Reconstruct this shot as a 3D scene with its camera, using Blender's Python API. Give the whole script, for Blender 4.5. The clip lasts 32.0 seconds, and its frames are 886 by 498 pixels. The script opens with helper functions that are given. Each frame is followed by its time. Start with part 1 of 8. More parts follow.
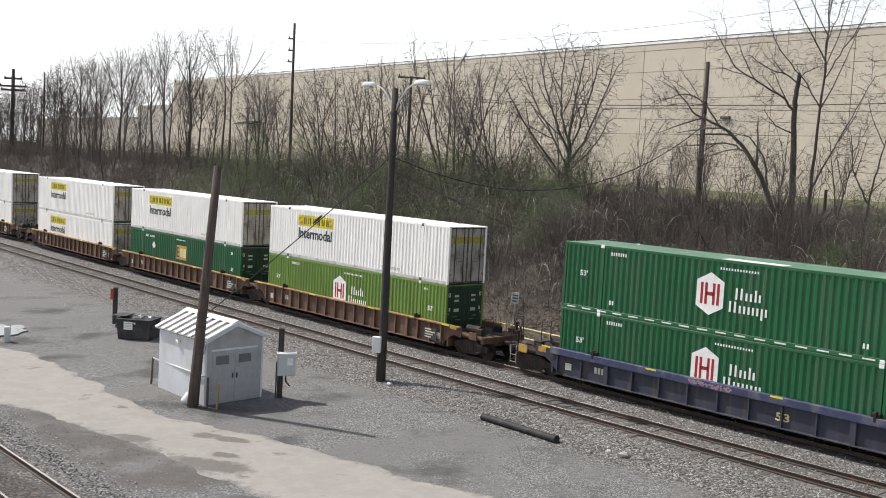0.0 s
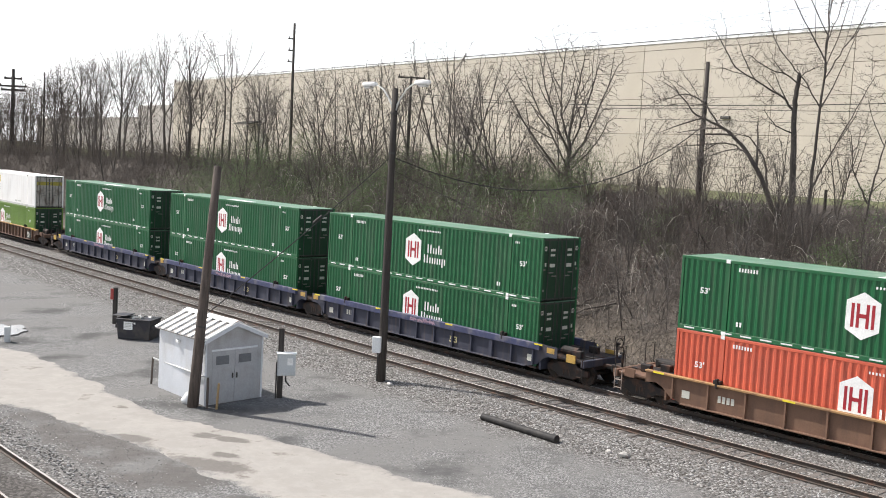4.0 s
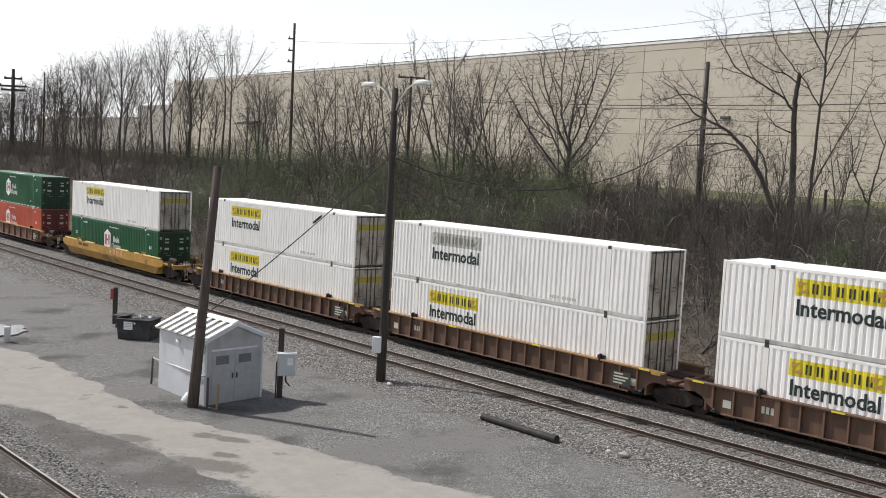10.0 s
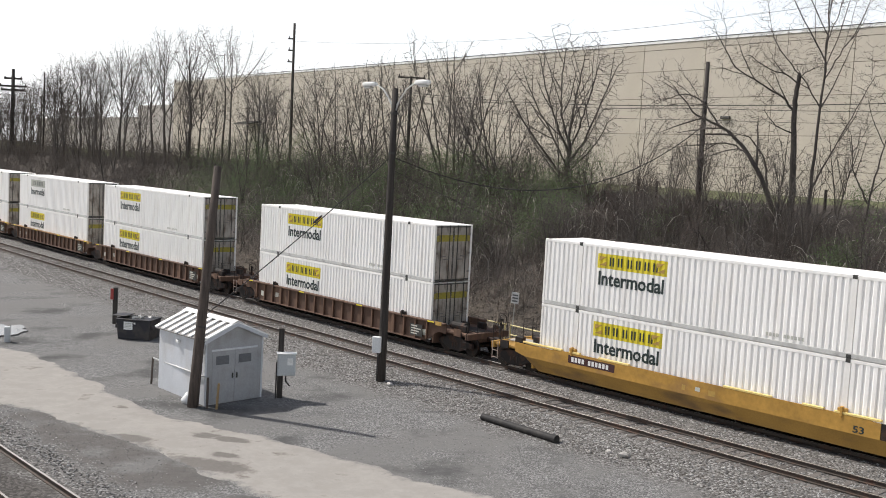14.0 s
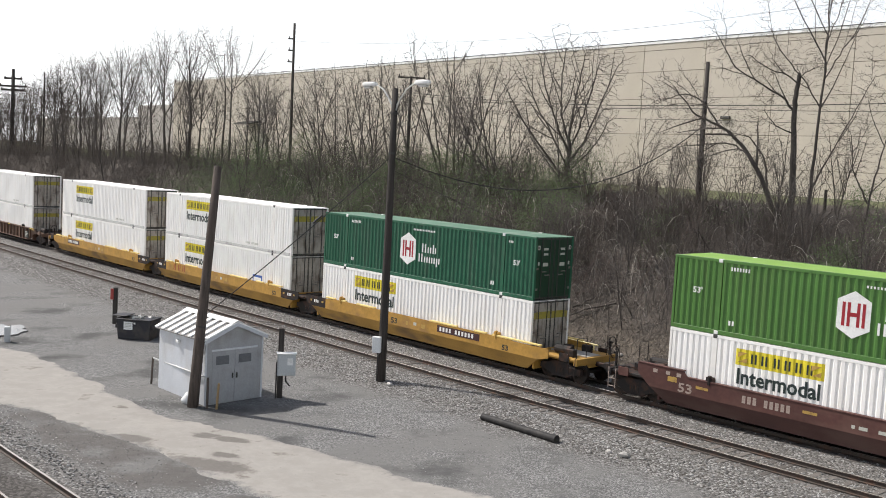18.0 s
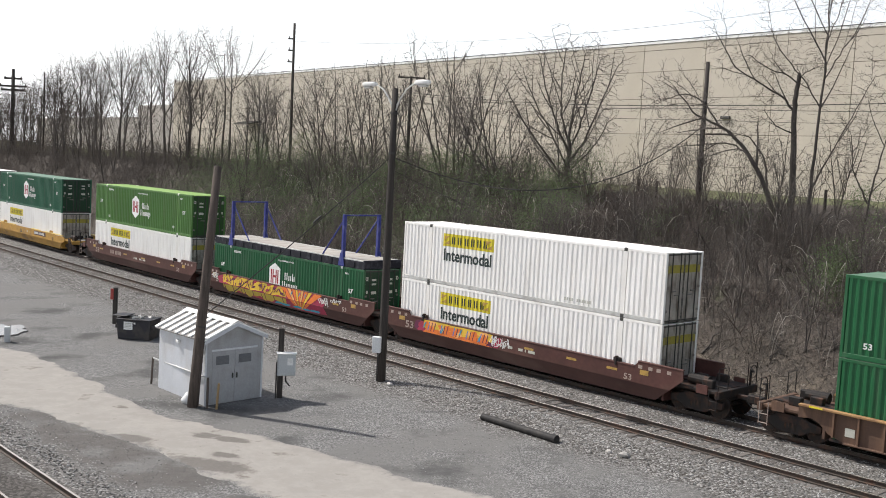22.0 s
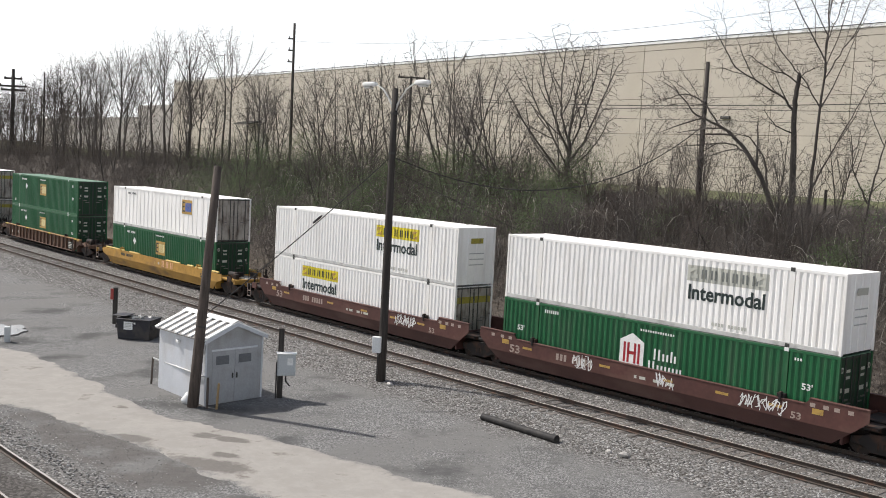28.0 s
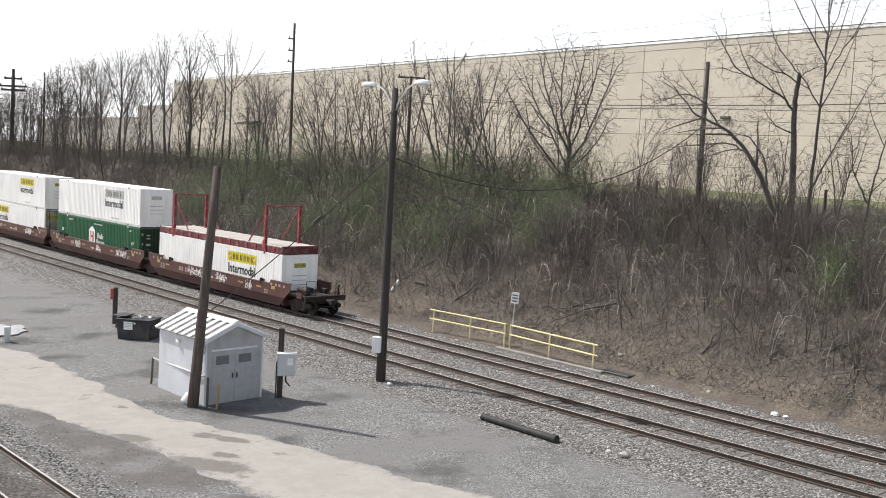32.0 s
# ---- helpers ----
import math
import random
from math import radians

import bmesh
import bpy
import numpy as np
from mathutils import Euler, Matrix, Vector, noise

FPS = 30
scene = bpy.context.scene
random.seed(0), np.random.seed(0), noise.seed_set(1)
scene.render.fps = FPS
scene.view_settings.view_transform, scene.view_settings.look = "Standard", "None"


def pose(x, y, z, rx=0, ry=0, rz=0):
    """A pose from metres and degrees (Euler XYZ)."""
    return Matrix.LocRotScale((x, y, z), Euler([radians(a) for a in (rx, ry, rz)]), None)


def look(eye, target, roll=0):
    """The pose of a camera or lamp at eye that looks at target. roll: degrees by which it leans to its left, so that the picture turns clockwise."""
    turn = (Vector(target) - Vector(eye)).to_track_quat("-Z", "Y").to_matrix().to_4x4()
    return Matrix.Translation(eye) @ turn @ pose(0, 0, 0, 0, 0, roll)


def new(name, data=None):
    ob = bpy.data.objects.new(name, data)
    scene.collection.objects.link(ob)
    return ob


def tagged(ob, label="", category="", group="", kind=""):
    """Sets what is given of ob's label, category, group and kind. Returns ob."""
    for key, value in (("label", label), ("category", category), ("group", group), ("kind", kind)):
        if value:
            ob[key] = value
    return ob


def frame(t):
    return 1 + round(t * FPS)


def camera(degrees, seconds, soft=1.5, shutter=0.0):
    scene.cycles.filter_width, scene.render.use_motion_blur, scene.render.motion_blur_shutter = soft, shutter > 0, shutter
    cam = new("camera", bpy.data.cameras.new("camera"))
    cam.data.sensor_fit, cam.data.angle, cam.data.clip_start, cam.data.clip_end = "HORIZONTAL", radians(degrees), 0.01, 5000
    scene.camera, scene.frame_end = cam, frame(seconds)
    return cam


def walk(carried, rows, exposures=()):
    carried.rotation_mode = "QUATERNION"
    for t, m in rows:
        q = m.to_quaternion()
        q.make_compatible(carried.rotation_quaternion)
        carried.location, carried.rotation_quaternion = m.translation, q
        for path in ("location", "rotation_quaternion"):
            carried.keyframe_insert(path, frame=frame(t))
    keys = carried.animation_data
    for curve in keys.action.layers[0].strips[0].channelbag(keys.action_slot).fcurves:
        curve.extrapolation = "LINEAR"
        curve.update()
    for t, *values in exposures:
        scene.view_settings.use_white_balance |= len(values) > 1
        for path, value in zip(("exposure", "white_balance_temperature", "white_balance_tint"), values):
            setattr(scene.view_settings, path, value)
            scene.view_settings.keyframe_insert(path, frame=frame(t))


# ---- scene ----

SKY_STRENGTH, SUN_STRENGTH = 0.105, 4.3
HAZE = (14.2, 14.4, 14.7)
EXPOSURES = [(0.0, 0.15), (1.0, 0.37), (2.0, 0.47), (3.0, 0.55), (6.0, 0.53), (7.0, 0.29), (8.0, 0.22), (9.0, -0.02), (10.0, -0.09), (11.0, -0.07), (12.0, -0.05), (13.0, -0.05), (14.0, 0.02),
             (17.0, -0.10), (18.0, 0.15), (19.0, 0.23), (20.0, 0.30), (21.0, 0.38), (22.0, 0.13), (23.0, 0.22), (24.0, 0.32), (25.0, 0.32), (28.0, 0.08), (29.0, 0.05), (30.0, 0.09), (31.0, 0.25), (32.0, 0.41)]
# ---------------- camera ----------------
EYE = (0.0, 0.0, 9.349)
cam = camera(47.455, 32.0, soft=0.95)
STAND = look(EYE, (0.0, 9.9637, 9.349 - 0.8515), roll=3.023)
walk(cam, [(0.0, STAND), (32.0, STAND)], exposures=EXPOSURES)

# ---------------- sky and sun ----------------
SUN_FROM = Vector((-0.905, 0.425, 1.28)).normalized()
world = bpy.data.worlds.new("sky")
scene.world = world
world.use_nodes = True
wn = world.node_tree.nodes
sky = wn.new("ShaderNodeTexSky")
sky.sky_type = "NISHITA"
sky.sun_disc = False
sky.sun_elevation = math.asin(SUN_FROM.z)
sky.sun_rotation = math.atan2(SUN_FROM.x, SUN_FROM.y)
sky.altitude, sky.air_density, sky.dust_density, sky.ozone_density = 100, 1.0, 4.0, 1.0
# bright spring haze, thickest towards the horizon
coords, axes, fade, haze = wn.new("ShaderNodeTexCoord"), wn.new("ShaderNodeSeparateXYZ"), wn.new("ShaderNodeMapRange"), wn.new("ShaderNodeMix")
fade.inputs["From Min"].default_value, fade.inputs["From Max"].default_value = 0.0, 0.45
fade.inputs["To Min"].default_value, fade.inputs["To Max"].default_value = 0.85, 0.08
haze.data_type = "RGBA"
haze.inputs["B"].default_value = (*HAZE, 1)
sl = world.node_tree.links
sl.new(coords.outputs["Generated"], axes.inputs[0])
sl.new(axes.outputs["Z"], fade.inputs["Value"])
sl.new(fade.outputs[0], haze.inputs["Factor"])
sl.new(sky.outputs[0], haze.inputs["A"])
sl.new(haze.outputs["Result"], wn["Background"].inputs[0])
wn["Background"].inputs[1].default_value = SKY_STRENGTH
sun = new("sun", bpy.data.lights.new("sun", "SUN"))
sun.data.energy, sun.data.angle, sun.data.color = SUN_STRENGTH, radians(0.6), (1.0, 0.96, 0.91)
sun.matrix_world = look((0, 0, 60), Vector((0, 0, 60)) - SUN_FROM)

# ---------------- the line of the main track ----------------
# s runs along the track towards the viewer's end, lat to the far side; z = 0 is the top of the rail
TRACK_Y, TRACK_TURN, BEND, BEND_GROWTH = 51.672, -0.82643, 0.0006719, 8.193e-6
NEAR_TRACK, YARD_TRACK = -4.273, -25.0
S0, S1, DS = -700.0, 700.0, 0.25
_s = np.arange(S0, S1 + DS / 2, DS)
_c = np.clip(_s, -100, 50)
_h = TRACK_TURN + BEND * _c + BEND_GROWTH * _c * _c / 2
_x = np.concatenate(([0], np.cumsum(np.cos((_h[1:] + _h[:-1]) / 2)) * DS))
_y = np.concatenate(([0], np.cumsum(np.sin((_h[1:] + _h[:-1]) / 2)) * DS))
_x -= np.interp(0, _s, _x)
_y += TRACK_Y - np.interp(0, _s, _y)


def on_track(s, lat=0.0):
    """x, y and heading of a place beside the track."""
    h = float(np.interp(s, _s, _h))
    return float(np.interp(s, _s, _x)) - math.sin(h) * lat, float(np.interp(s, _s, _y)) + math.cos(h) * lat, h


D0 = np.array((math.cos(TRACK_TURN), math.sin(TRACK_TURN)))
N0 = np.array((-D0[1], D0[0]))
_along = _x * D0[0] + (_y - TRACK_Y) * D0[1]
_side = _x * N0[0] + (_y - TRACK_Y) * N0[1]


def lateral(x, y):
    """s and lat of places x, y (arrays)."""
    x, y = np.asarray(x, float), np.asarray(y, float)
    a = x * D0[0] + (y - TRACK_Y) * D0[1]
    b = x * N0[0] + (y - TRACK_Y) * N0[1]
    turn = np.interp(a, _along, _h) - TRACK_TURN
    s = np.interp(a, _along, _s)
    lat = (b - np.interp(a, _along, _side)) * np.cos(turn)
    return s + lat * np.sin(turn), lat


LATS = [-3000, -34, -29.5, -27.6, -26.6, -23.4, -22.2, -20, -8.0, -6.4, -2.6, -2.1, 1.9, 2.6, 3.6, 4.6, 6.5, 10, 14, 18, 23, 30, 3000]
HIGH = [-0.4, -0.4, -0.4, -0.3, -0.18, -0.18, -0.36, -0.4, -0.4, -0.2, -0.2, -0.2, -0.2, -0.25, -0.55, -0.4, 0.5, 2.9, 5.4, 7.2, 7.9, 8.1, 8.2]


def wobble(x, y, scale, seed=0.0):
    """Smooth unevenness, about -1 to 1 (arrays)."""
    x, y = x / scale, y / scale
    return (np.sin(x * 1.3 + seed + 1.7 * np.sin(y * 0.9 + seed)) + np.sin(y * 1.7 - seed + 1.3 * np.sin(x * 1.1))
            + np.sin((x + y) * 0.8 + 2 * seed)) / 3


def ground_z(x, y):
    x, y = np.asarray(x, float), np.asarray(y, float)
    s, lat = lateral(x, y)
    z = np.interp(lat, LATS, HIGH)
    rough = np.clip((lat - 4.2) / 4, 0, 1) * np.clip((40 - lat) / 15, 0, 1)
    z = z + rough * (0.30 * wobble(x, y, 3.1) + 0.12 * wobble(x, y, 0.9, 2.0))
    yard = np.clip((-7 - lat) / 3, 0, 1) * np.clip((lat + 22) / 3, 0, 1)
    return z + yard * 0.05 * wobble(x, y, 2.6, 1.0)


def ground_at(x, y):
    return float(ground_z(np.array([x]), np.array([y]))[0])


# ---------------- mesh helpers ----------------
class Shape:
    """Vertices and faces of one mesh."""

    def __init__(self):
        self.v, self.f = [], []

    def add(self, verts, faces):
        n = len(self.v)
        self.v += [tuple(p) for p in verts]
        self.f += [tuple(i + n for i in q) for q in faces]
        return self

    def box(self, x0, x1, y0, y1, z0, z1):
        return self.add([(x, y, z) for x in (x0, x1) for y in (y0, y1) for z in (z0, z1)],
                        [(0, 1, 3, 2), (4, 6, 7, 5), (0, 4, 5, 1), (2, 3, 7, 6), (0, 2, 6, 4), (1, 5, 7, 3)])

    def prism(self, outline, lo, hi, axis="y"):
        """An outline in the two other axes (in their order), pulled along axis."""
        put = {"x": lambda a, b, c: (c, a, b), "y": lambda a, b, c: (a, c, b), "z": lambda a, b, c: (a, b, c)}[axis]
        n = len(outline)
        flip = [(i, (i + 1) % n, (i + 1) % n + n, i + n) for i in range(n)]
        return self.add([put(a, b, lo) for a, b in outline] + [put(a, b, hi) for a, b in outline],
                        flip + [tuple(range(n - 1, -1, -1)), tuple(range(n, 2 * n))])

    def tube(self, points, radii, n=8, caps=True):
        points = [Vector(p) for p in points]
        if not isinstance(radii, (list, tuple)):
            radii = [radii] * len(points)
        base = len(self.v)
        side = None
        for i, p in enumerate(points):
            way = (points[min(i + 1, len(points) - 1)] - points[max(i - 1, 0)]).normalized()
            if side is None:
                side = way.orthogonal().normalized()
            else:
                side = (side - way * side.dot(way))
                side = side.normalized() if side.length > 1e-6 else way.orthogonal().normalized()
            up = way.cross(side)
            for k in range(n):
                a = 2 * math.pi * k / n
                self.v.append(tuple(p + (side * math.cos(a) + up * math.sin(a)) * radii[i]))
        for i in range(len(points) - 1):
            for k in range(n):
                a, b = base + i * n + k, base + i * n + (k + 1) % n
                self.f.append((a, b, b + n, a + n))
        if caps:
            self.f.append(tuple(base + k for k in range(n - 1, -1, -1)))
            self.f.append(tuple(base + (len(points) - 1) * n + k for k in range(n)))
        return self

    def mesh(self, name, bevel=0.0, smooth=False):
        me = bpy.data.meshes.new(name)
        me.from_pydata(self.v, [], self.f)
        bm = bmesh.new()
        bm.from_mesh(me)
        bmesh.ops.recalc_face_normals(bm, faces=bm.faces)
        if bevel:
            edges = [e for e in bm.edges if len(e.link_faces) == 2 and e.calc_face_angle(0) > 0.6]
            bmesh.ops.bevel(bm, geom=edges, offset=bevel, segments=1, affect="EDGES", clamp_overlap=True)
        bm.to_mesh(me)
        bm.free()
        if smooth:
            for poly in me.polygons:
                poly.use_smooth = True
        return me


def array_mesh(name, verts, tris):
    """A mesh from arrays of vertices and triangles."""
    me = bpy.data.meshes.new(name)
    me.vertices.add(len(verts))
    me.vertices.foreach_set("co", np.ascontiguousarray(verts, np.float32).ravel())
    me.loops.add(tris.size)
    me.loops.foreach_set("vertex_index", np.ascontiguousarray(tris, np.int32).ravel())
    me.polygons.add(len(tris))
    me.polygons.foreach_set("loop_start", np.arange(0, tris.size, tris.shape[1], dtype=np.int32))
    me.update(calc_edges=True)
    return me


KEPT = {}


def part(name, shape, material, parent, label="", key=None, at=None, bevel=0.0, smooth=False):
    """One mesh object under a thing or a part; alike pieces share their mesh by key."""
    if key is not None and key in KEPT:
        me = KEPT[key]
    else:
        if callable(shape) and not isinstance(shape, Shape):
            shape = shape()
        me = shape.mesh(name, bevel, smooth) if isinstance(shape, Shape) else shape
        if not me.materials:
            me.materials.append(material)
        if key is not None:
            KEPT[key] = me
    ob = new(name, me)
    if parent is not None:
        ob.parent = parent
    if at is not None:
        ob.matrix_basis = at
    if label:
        tagged(ob, label)
    return ob


def thing(name, m, label, category, group="", kind=""):
    ob = new(name)
    ob.empty_display_size = 0.3
    ob.matrix_basis = m
    return tagged(ob, label, category, group, kind)


def solo(name, shape, material, m, label, category, group="", kind="", bevel=0.0, smooth=False):
    """A thing that is one mesh."""
    me = shape.mesh(name, bevel, smooth) if isinstance(shape, Shape) else shape
    me.materials.append(material)
    ob = new(name, me)
    ob.matrix_basis = m
    return tagged(ob, label, category, group, kind)


# ---------------- materials ----------------
def surface(name, colour, rough=0.6, metal=0.0, big=(0.6, 0.12), small=(18.0, 0.10), bump=0.15, bump_scale=40.0, bump_size=0.01,
            dirt=None, random=0.0, spec=0.4, stretch=(1, 1, 1)):
    """A painted, rusty, wooden or earthen surface: colour with two scales of unevenness, relief, and dirt (colour, amount, scale, stretch)."""
    m = bpy.data.materials.new(name)
    m.use_nodes = True
    nt = m.node_tree
    N, L = nt.nodes, nt.links
    bsdf = N["Principled BSDF"]
    tc = N.new("ShaderNodeTexCoord")
    mp = N.new("ShaderNodeMapping")
    mp.inputs["Scale"].default_value = stretch
    L.new(tc.outputs["Object"], mp.inputs[0])

    def noisy(scale, detail=4.0, src=mp.outputs[0]):
        n = N.new("ShaderNodeTexNoise")
        n.inputs["Scale"].default_value, n.inputs["Detail"].default_value = scale, detail
        L.new(src, n.inputs["Vector"])
        return n.outputs["Fac"]

    def math_node(op, a, b, clamp=False):
        n = N.new("ShaderNodeMath")
        n.operation, n.use_clamp = op, clamp
        for i, v in enumerate((a, b)):
            if isinstance(v, (int, float)):
                n.inputs[i].default_value = v
            else:
                L.new(v, n.inputs[i])
        return n.outputs[0]

    vary = math_node("MULTIPLY_ADD", noisy(big[0]), 4 * big[1])
    vary.node.inputs[2].default_value = 1 - 2 * big[1]
    fine = math_node("MULTIPLY_ADD", noisy(small[0]), 4 * small[1])
    fine.node.inputs[2].default_value = 1 - 2 * small[1]
    vary = math_node("MULTIPLY", vary, fine)
    if random:
        info = N.new("ShaderNodeObjectInfo")
        r = math_node("MULTIPLY_ADD", info.outputs["Random"], 2 * random)
        r.node.inputs[2].default_value = 1 - random
        vary = math_node("MULTIPLY", vary, r)
    mixed = N.new("ShaderNodeVectorMath")
    mixed.operation = "SCALE"
    mixed.inputs[0].default_value = colour
    L.new(vary, mixed.inputs["Scale"])
    out = mixed.outputs[0]
    if dirt:
        d_colour, amount, scale, d_stretch = dirt
        dm = N.new("ShaderNodeMapping")
        dm.inputs["Scale"].default_value = d_stretch
        L.new(tc.outputs["Object"], dm.inputs[0])
        ramp = N.new("ShaderNodeMapRange")
        ramp.inputs["From Min"].default_value, ramp.inputs["From Max"].default_value = 0.5, 0.72
        L.new(noisy(scale, 6.0, dm.outputs[0]), ramp.inputs["Value"])
        mix = N.new("ShaderNodeMix")
        mix.data_type = "RGBA"
        L.new(math_node("MULTIPLY", ramp.outputs[0], amount, True), mix.inputs["Factor"])
        L.new(out, mix.inputs["A"])
        mix.inputs["B"].default_value = (*d_colour, 1)
        out = mix.outputs["Result"]
    L.new(out, bsdf.inputs["Base Color"])
    bsdf.inputs["Roughness"].default_value, bsdf.inputs["Metallic"].default_value = rough, metal
    bsdf.inputs["Specular IOR Level"].default_value = spec
    if bump:
        b = N.new("ShaderNodeBump")
        b.inputs["Strength"].default_value, b.inputs["Distance"].default_value = bump, bump_size
        L.new(noisy(bump_scale, 5.0), b.inputs["Height"])
        L.new(b.outputs[0], bsdf.inputs["Normal"])
    return m


RUST = (0.13, 0.06, 0.035)
GRIME = (0.10, 0.09, 0.075)
STREAK = (2.0, 2.0, 0.25)
white_paint = surface("white_paint", (0.92, 0.905, 0.87), 0.45, dirt=((0.50, 0.44, 0.36), 0.22, 1.3, STREAK), big=(0.5, 0.05), small=(9, 0.03))
white_rail = surface("white_rail", (0.52, 0.52, 0.50), 0.55, dirt=(GRIME, 0.4, 2.0, (1, 1, 1)))
green_paint = surface("green_paint", (0.012, 0.106, 0.038), 0.45, dirt=((0.10, 0.13, 0.09), 0.35, 1.1, STREAK), big=(0.5, 0.10))
teal_paint = surface("teal_paint", (0.016, 0.105, 0.055), 0.45, dirt=((0.09, 0.12, 0.09), 0.35, 1.1, STREAK), big=(0.5, 0.10))
lime_paint = surface("lime_paint", (0.145, 0.25, 0.045), 0.45, dirt=((0.10, 0.13, 0.05), 0.35, 1.1, STREAK), big=(0.5, 0.10))
mid_lime_paint = surface("mid_lime_paint", (0.075, 0.185, 0.040), 0.45, dirt=((0.10, 0.13, 0.05), 0.35, 1.1, STREAK), big=(0.5, 0.10))
red_paint = surface("red_paint", (0.56, 0.110, 0.060), 0.5, dirt=((0.30, 0.10, 0.07), 0.4, 1.1, STREAK), big=(0.5, 0.10))
roof_green = surface("roof_green", (0.10, 0.20, 0.13), 0.5, dirt=((0.3, 0.33, 0.28), 0.5, 1.5, (1, 1, 1)))
roof_lime = surface("roof_lime", (0.20, 0.36, 0.06), 0.5, dirt=((0.3, 0.36, 0.18), 0.4, 1.5, (1, 1, 1)))
marking_white = surface("marking_white", (0.78, 0.78, 0.76), 0.5, bump=0.0, dirt=((0.4, 0.4, 0.36), 0.3, 4, (1, 1, 1)))
marking_yellow = surface("marking_yellow", (0.72, 0.60, 0.035), 0.5, bump=0.0, dirt=((0.5, 0.42, 0.1), 0.3, 4, (1, 1, 1)))
door_yellow = surface("dull_yellow", (0.36, 0.31, 0.05), 0.5, bump=0.0, dirt=((0.14, 0.115, 0.06), 0.95, 3.6, (1, 1, 0.8)))
marking_dark = surface("marking_dark", (0.02, 0.032, 0.03), 0.5, bump=0.0)
marking_red = surface("marking_red", (0.32, 0.02, 0.03), 0.5, bump=0.0)
marking_faded = surface("marking_faded", (0.50, 0.50, 0.44), 0.5, bump=0.0)
marking_faded_dark = surface("marking_faded_dark", (0.16, 0.17, 0.16), 0.5, bump=0.0)
marking_worn = surface("marking_worn", (0.36, 0.29, 0.25), 0.6, bump=0.0, dirt=((0.14, 0.08, 0.06), 0.8, 6.0, (1, 1, 1)))
marking_ochre = surface("marking_ochre", (0.44, 0.28, 0.07), 0.5, bump=0.0, dirt=((0.2, 0.12, 0.06), 0.6, 5, (1, 1, 1)))
marking_cream = surface("marking_cream", (0.66, 0.58, 0.30), 0.5, bump=0.0)
marking_plum = surface("marking_plum", (0.055, 0.022, 0.022), 0.5, bump=0.0)
marking_blue = surface("marking_blue", (0.05, 0.12, 0.40), 0.5, bump=0.0)
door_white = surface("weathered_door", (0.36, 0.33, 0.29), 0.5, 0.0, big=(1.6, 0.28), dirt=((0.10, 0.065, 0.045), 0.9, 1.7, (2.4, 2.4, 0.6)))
# coloured tail doors: the wall paints darkened, shade of the ends in the colour
door_green = surface("shaded_green_door", (0.007, 0.040, 0.018), 0.5, dirt=((0.03, 0.05, 0.03), 0.5, 2.2, STREAK))
door_lime = surface("shaded_lime_door", (0.020, 0.075, 0.014), 0.5, dirt=((0.04, 0.06, 0.03), 0.5, 2.2, STREAK))
door_red = surface("shaded_red_door", (0.17, 0.024, 0.016), 0.5, dirt=((0.10, 0.05, 0.04), 0.5, 2.2, STREAK))
door_metal = surface("door_metal", (0.20, 0.19, 0.18), 0.45, 0.6, dirt=(RUST, 0.5, 3.0, STREAK))
casting_dark = surface("casting_dark", (0.06, 0.06, 0.055), 0.6, 0.3)
brown_steel = surface("brown_steel", (0.100, 0.058, 0.040), 0.75, big=(0.7, 0.2), dirt=((0.20, 0.115, 0.07), 0.6, 1.6, STREAK))
tan_steel = surface("tan_steel", (0.150, 0.085, 0.055), 0.75, big=(0.7, 0.25), dirt=((0.09, 0.055, 0.04), 0.6, 1.4, STREAK))
brown_flange = surface("brown_flange", (0.30, 0.175, 0.075), 0.7, big=(1.2, 0.2), dirt=((0.16, 0.08, 0.05), 0.7, 2.2, (1, 1, 1)))
blue_steel = surface("blue_steel", (0.043, 0.050, 0.108), 0.6, big=(1.2, 0.25), dirt=((0.20, 0.19, 0.19), 0.7, 1.4, (1, 1, 1)))
grey_steel = surface("grey_steel", (0.036, 0.039, 0.058), 0.75, big=(0.7, 0.25), dirt=((0.11, 0.085, 0.07), 0.55, 1.5, STREAK))
yellow_steel = surface("yellow_steel", (0.43, 0.240, 0.048), 0.6, big=(1.1, 0.20), small=(7.0, 0.14), dirt=((0.21, 0.12, 0.055), 0.8, 1.0, (0.7, 1, 1.2)))
yellow_low = surface("grimy_yellow_steel", (0.36, 0.205, 0.045), 0.65, big=(0.7, 0.2), dirt=((0.12, 0.075, 0.04), 0.8, 1.1, (0.5, 1, 1.6)))
maroon_low = surface("grimy_maroon_steel", (0.070, 0.032, 0.027), 0.65, big=(0.7, 0.2), dirt=((0.10, 0.06, 0.048), 0.7, 1.1, (0.5, 1, 1.6)))
yellow_edge = surface("yellow_edge", (0.74, 0.56, 0.20), 0.55, big=(0.7, 0.12))
maroon_steel = surface("maroon_steel", (0.082, 0.033, 0.027), 0.65, big=(0.9, 0.25), small=(6.0, 0.16), dirt=((0.15, 0.085, 0.065), 0.6, 1.0, (0.7, 1, 1.3)))
dark_steel = surface("dark_steel", (0.022, 0.019, 0.018), 0.7, 0.3, dirt=(RUST, 0.6, 3.0, (1, 1, 1)))
wheel_steel = surface("wheel_steel", (0.034, 0.029, 0.026), 0.5, 0.7, dirt=(RUST, 0.5, 5.0, (1, 1, 1)))
wheel_tread = surface("wheel_tread", (0.45, 0.44, 0.42), 0.3, 1.0)
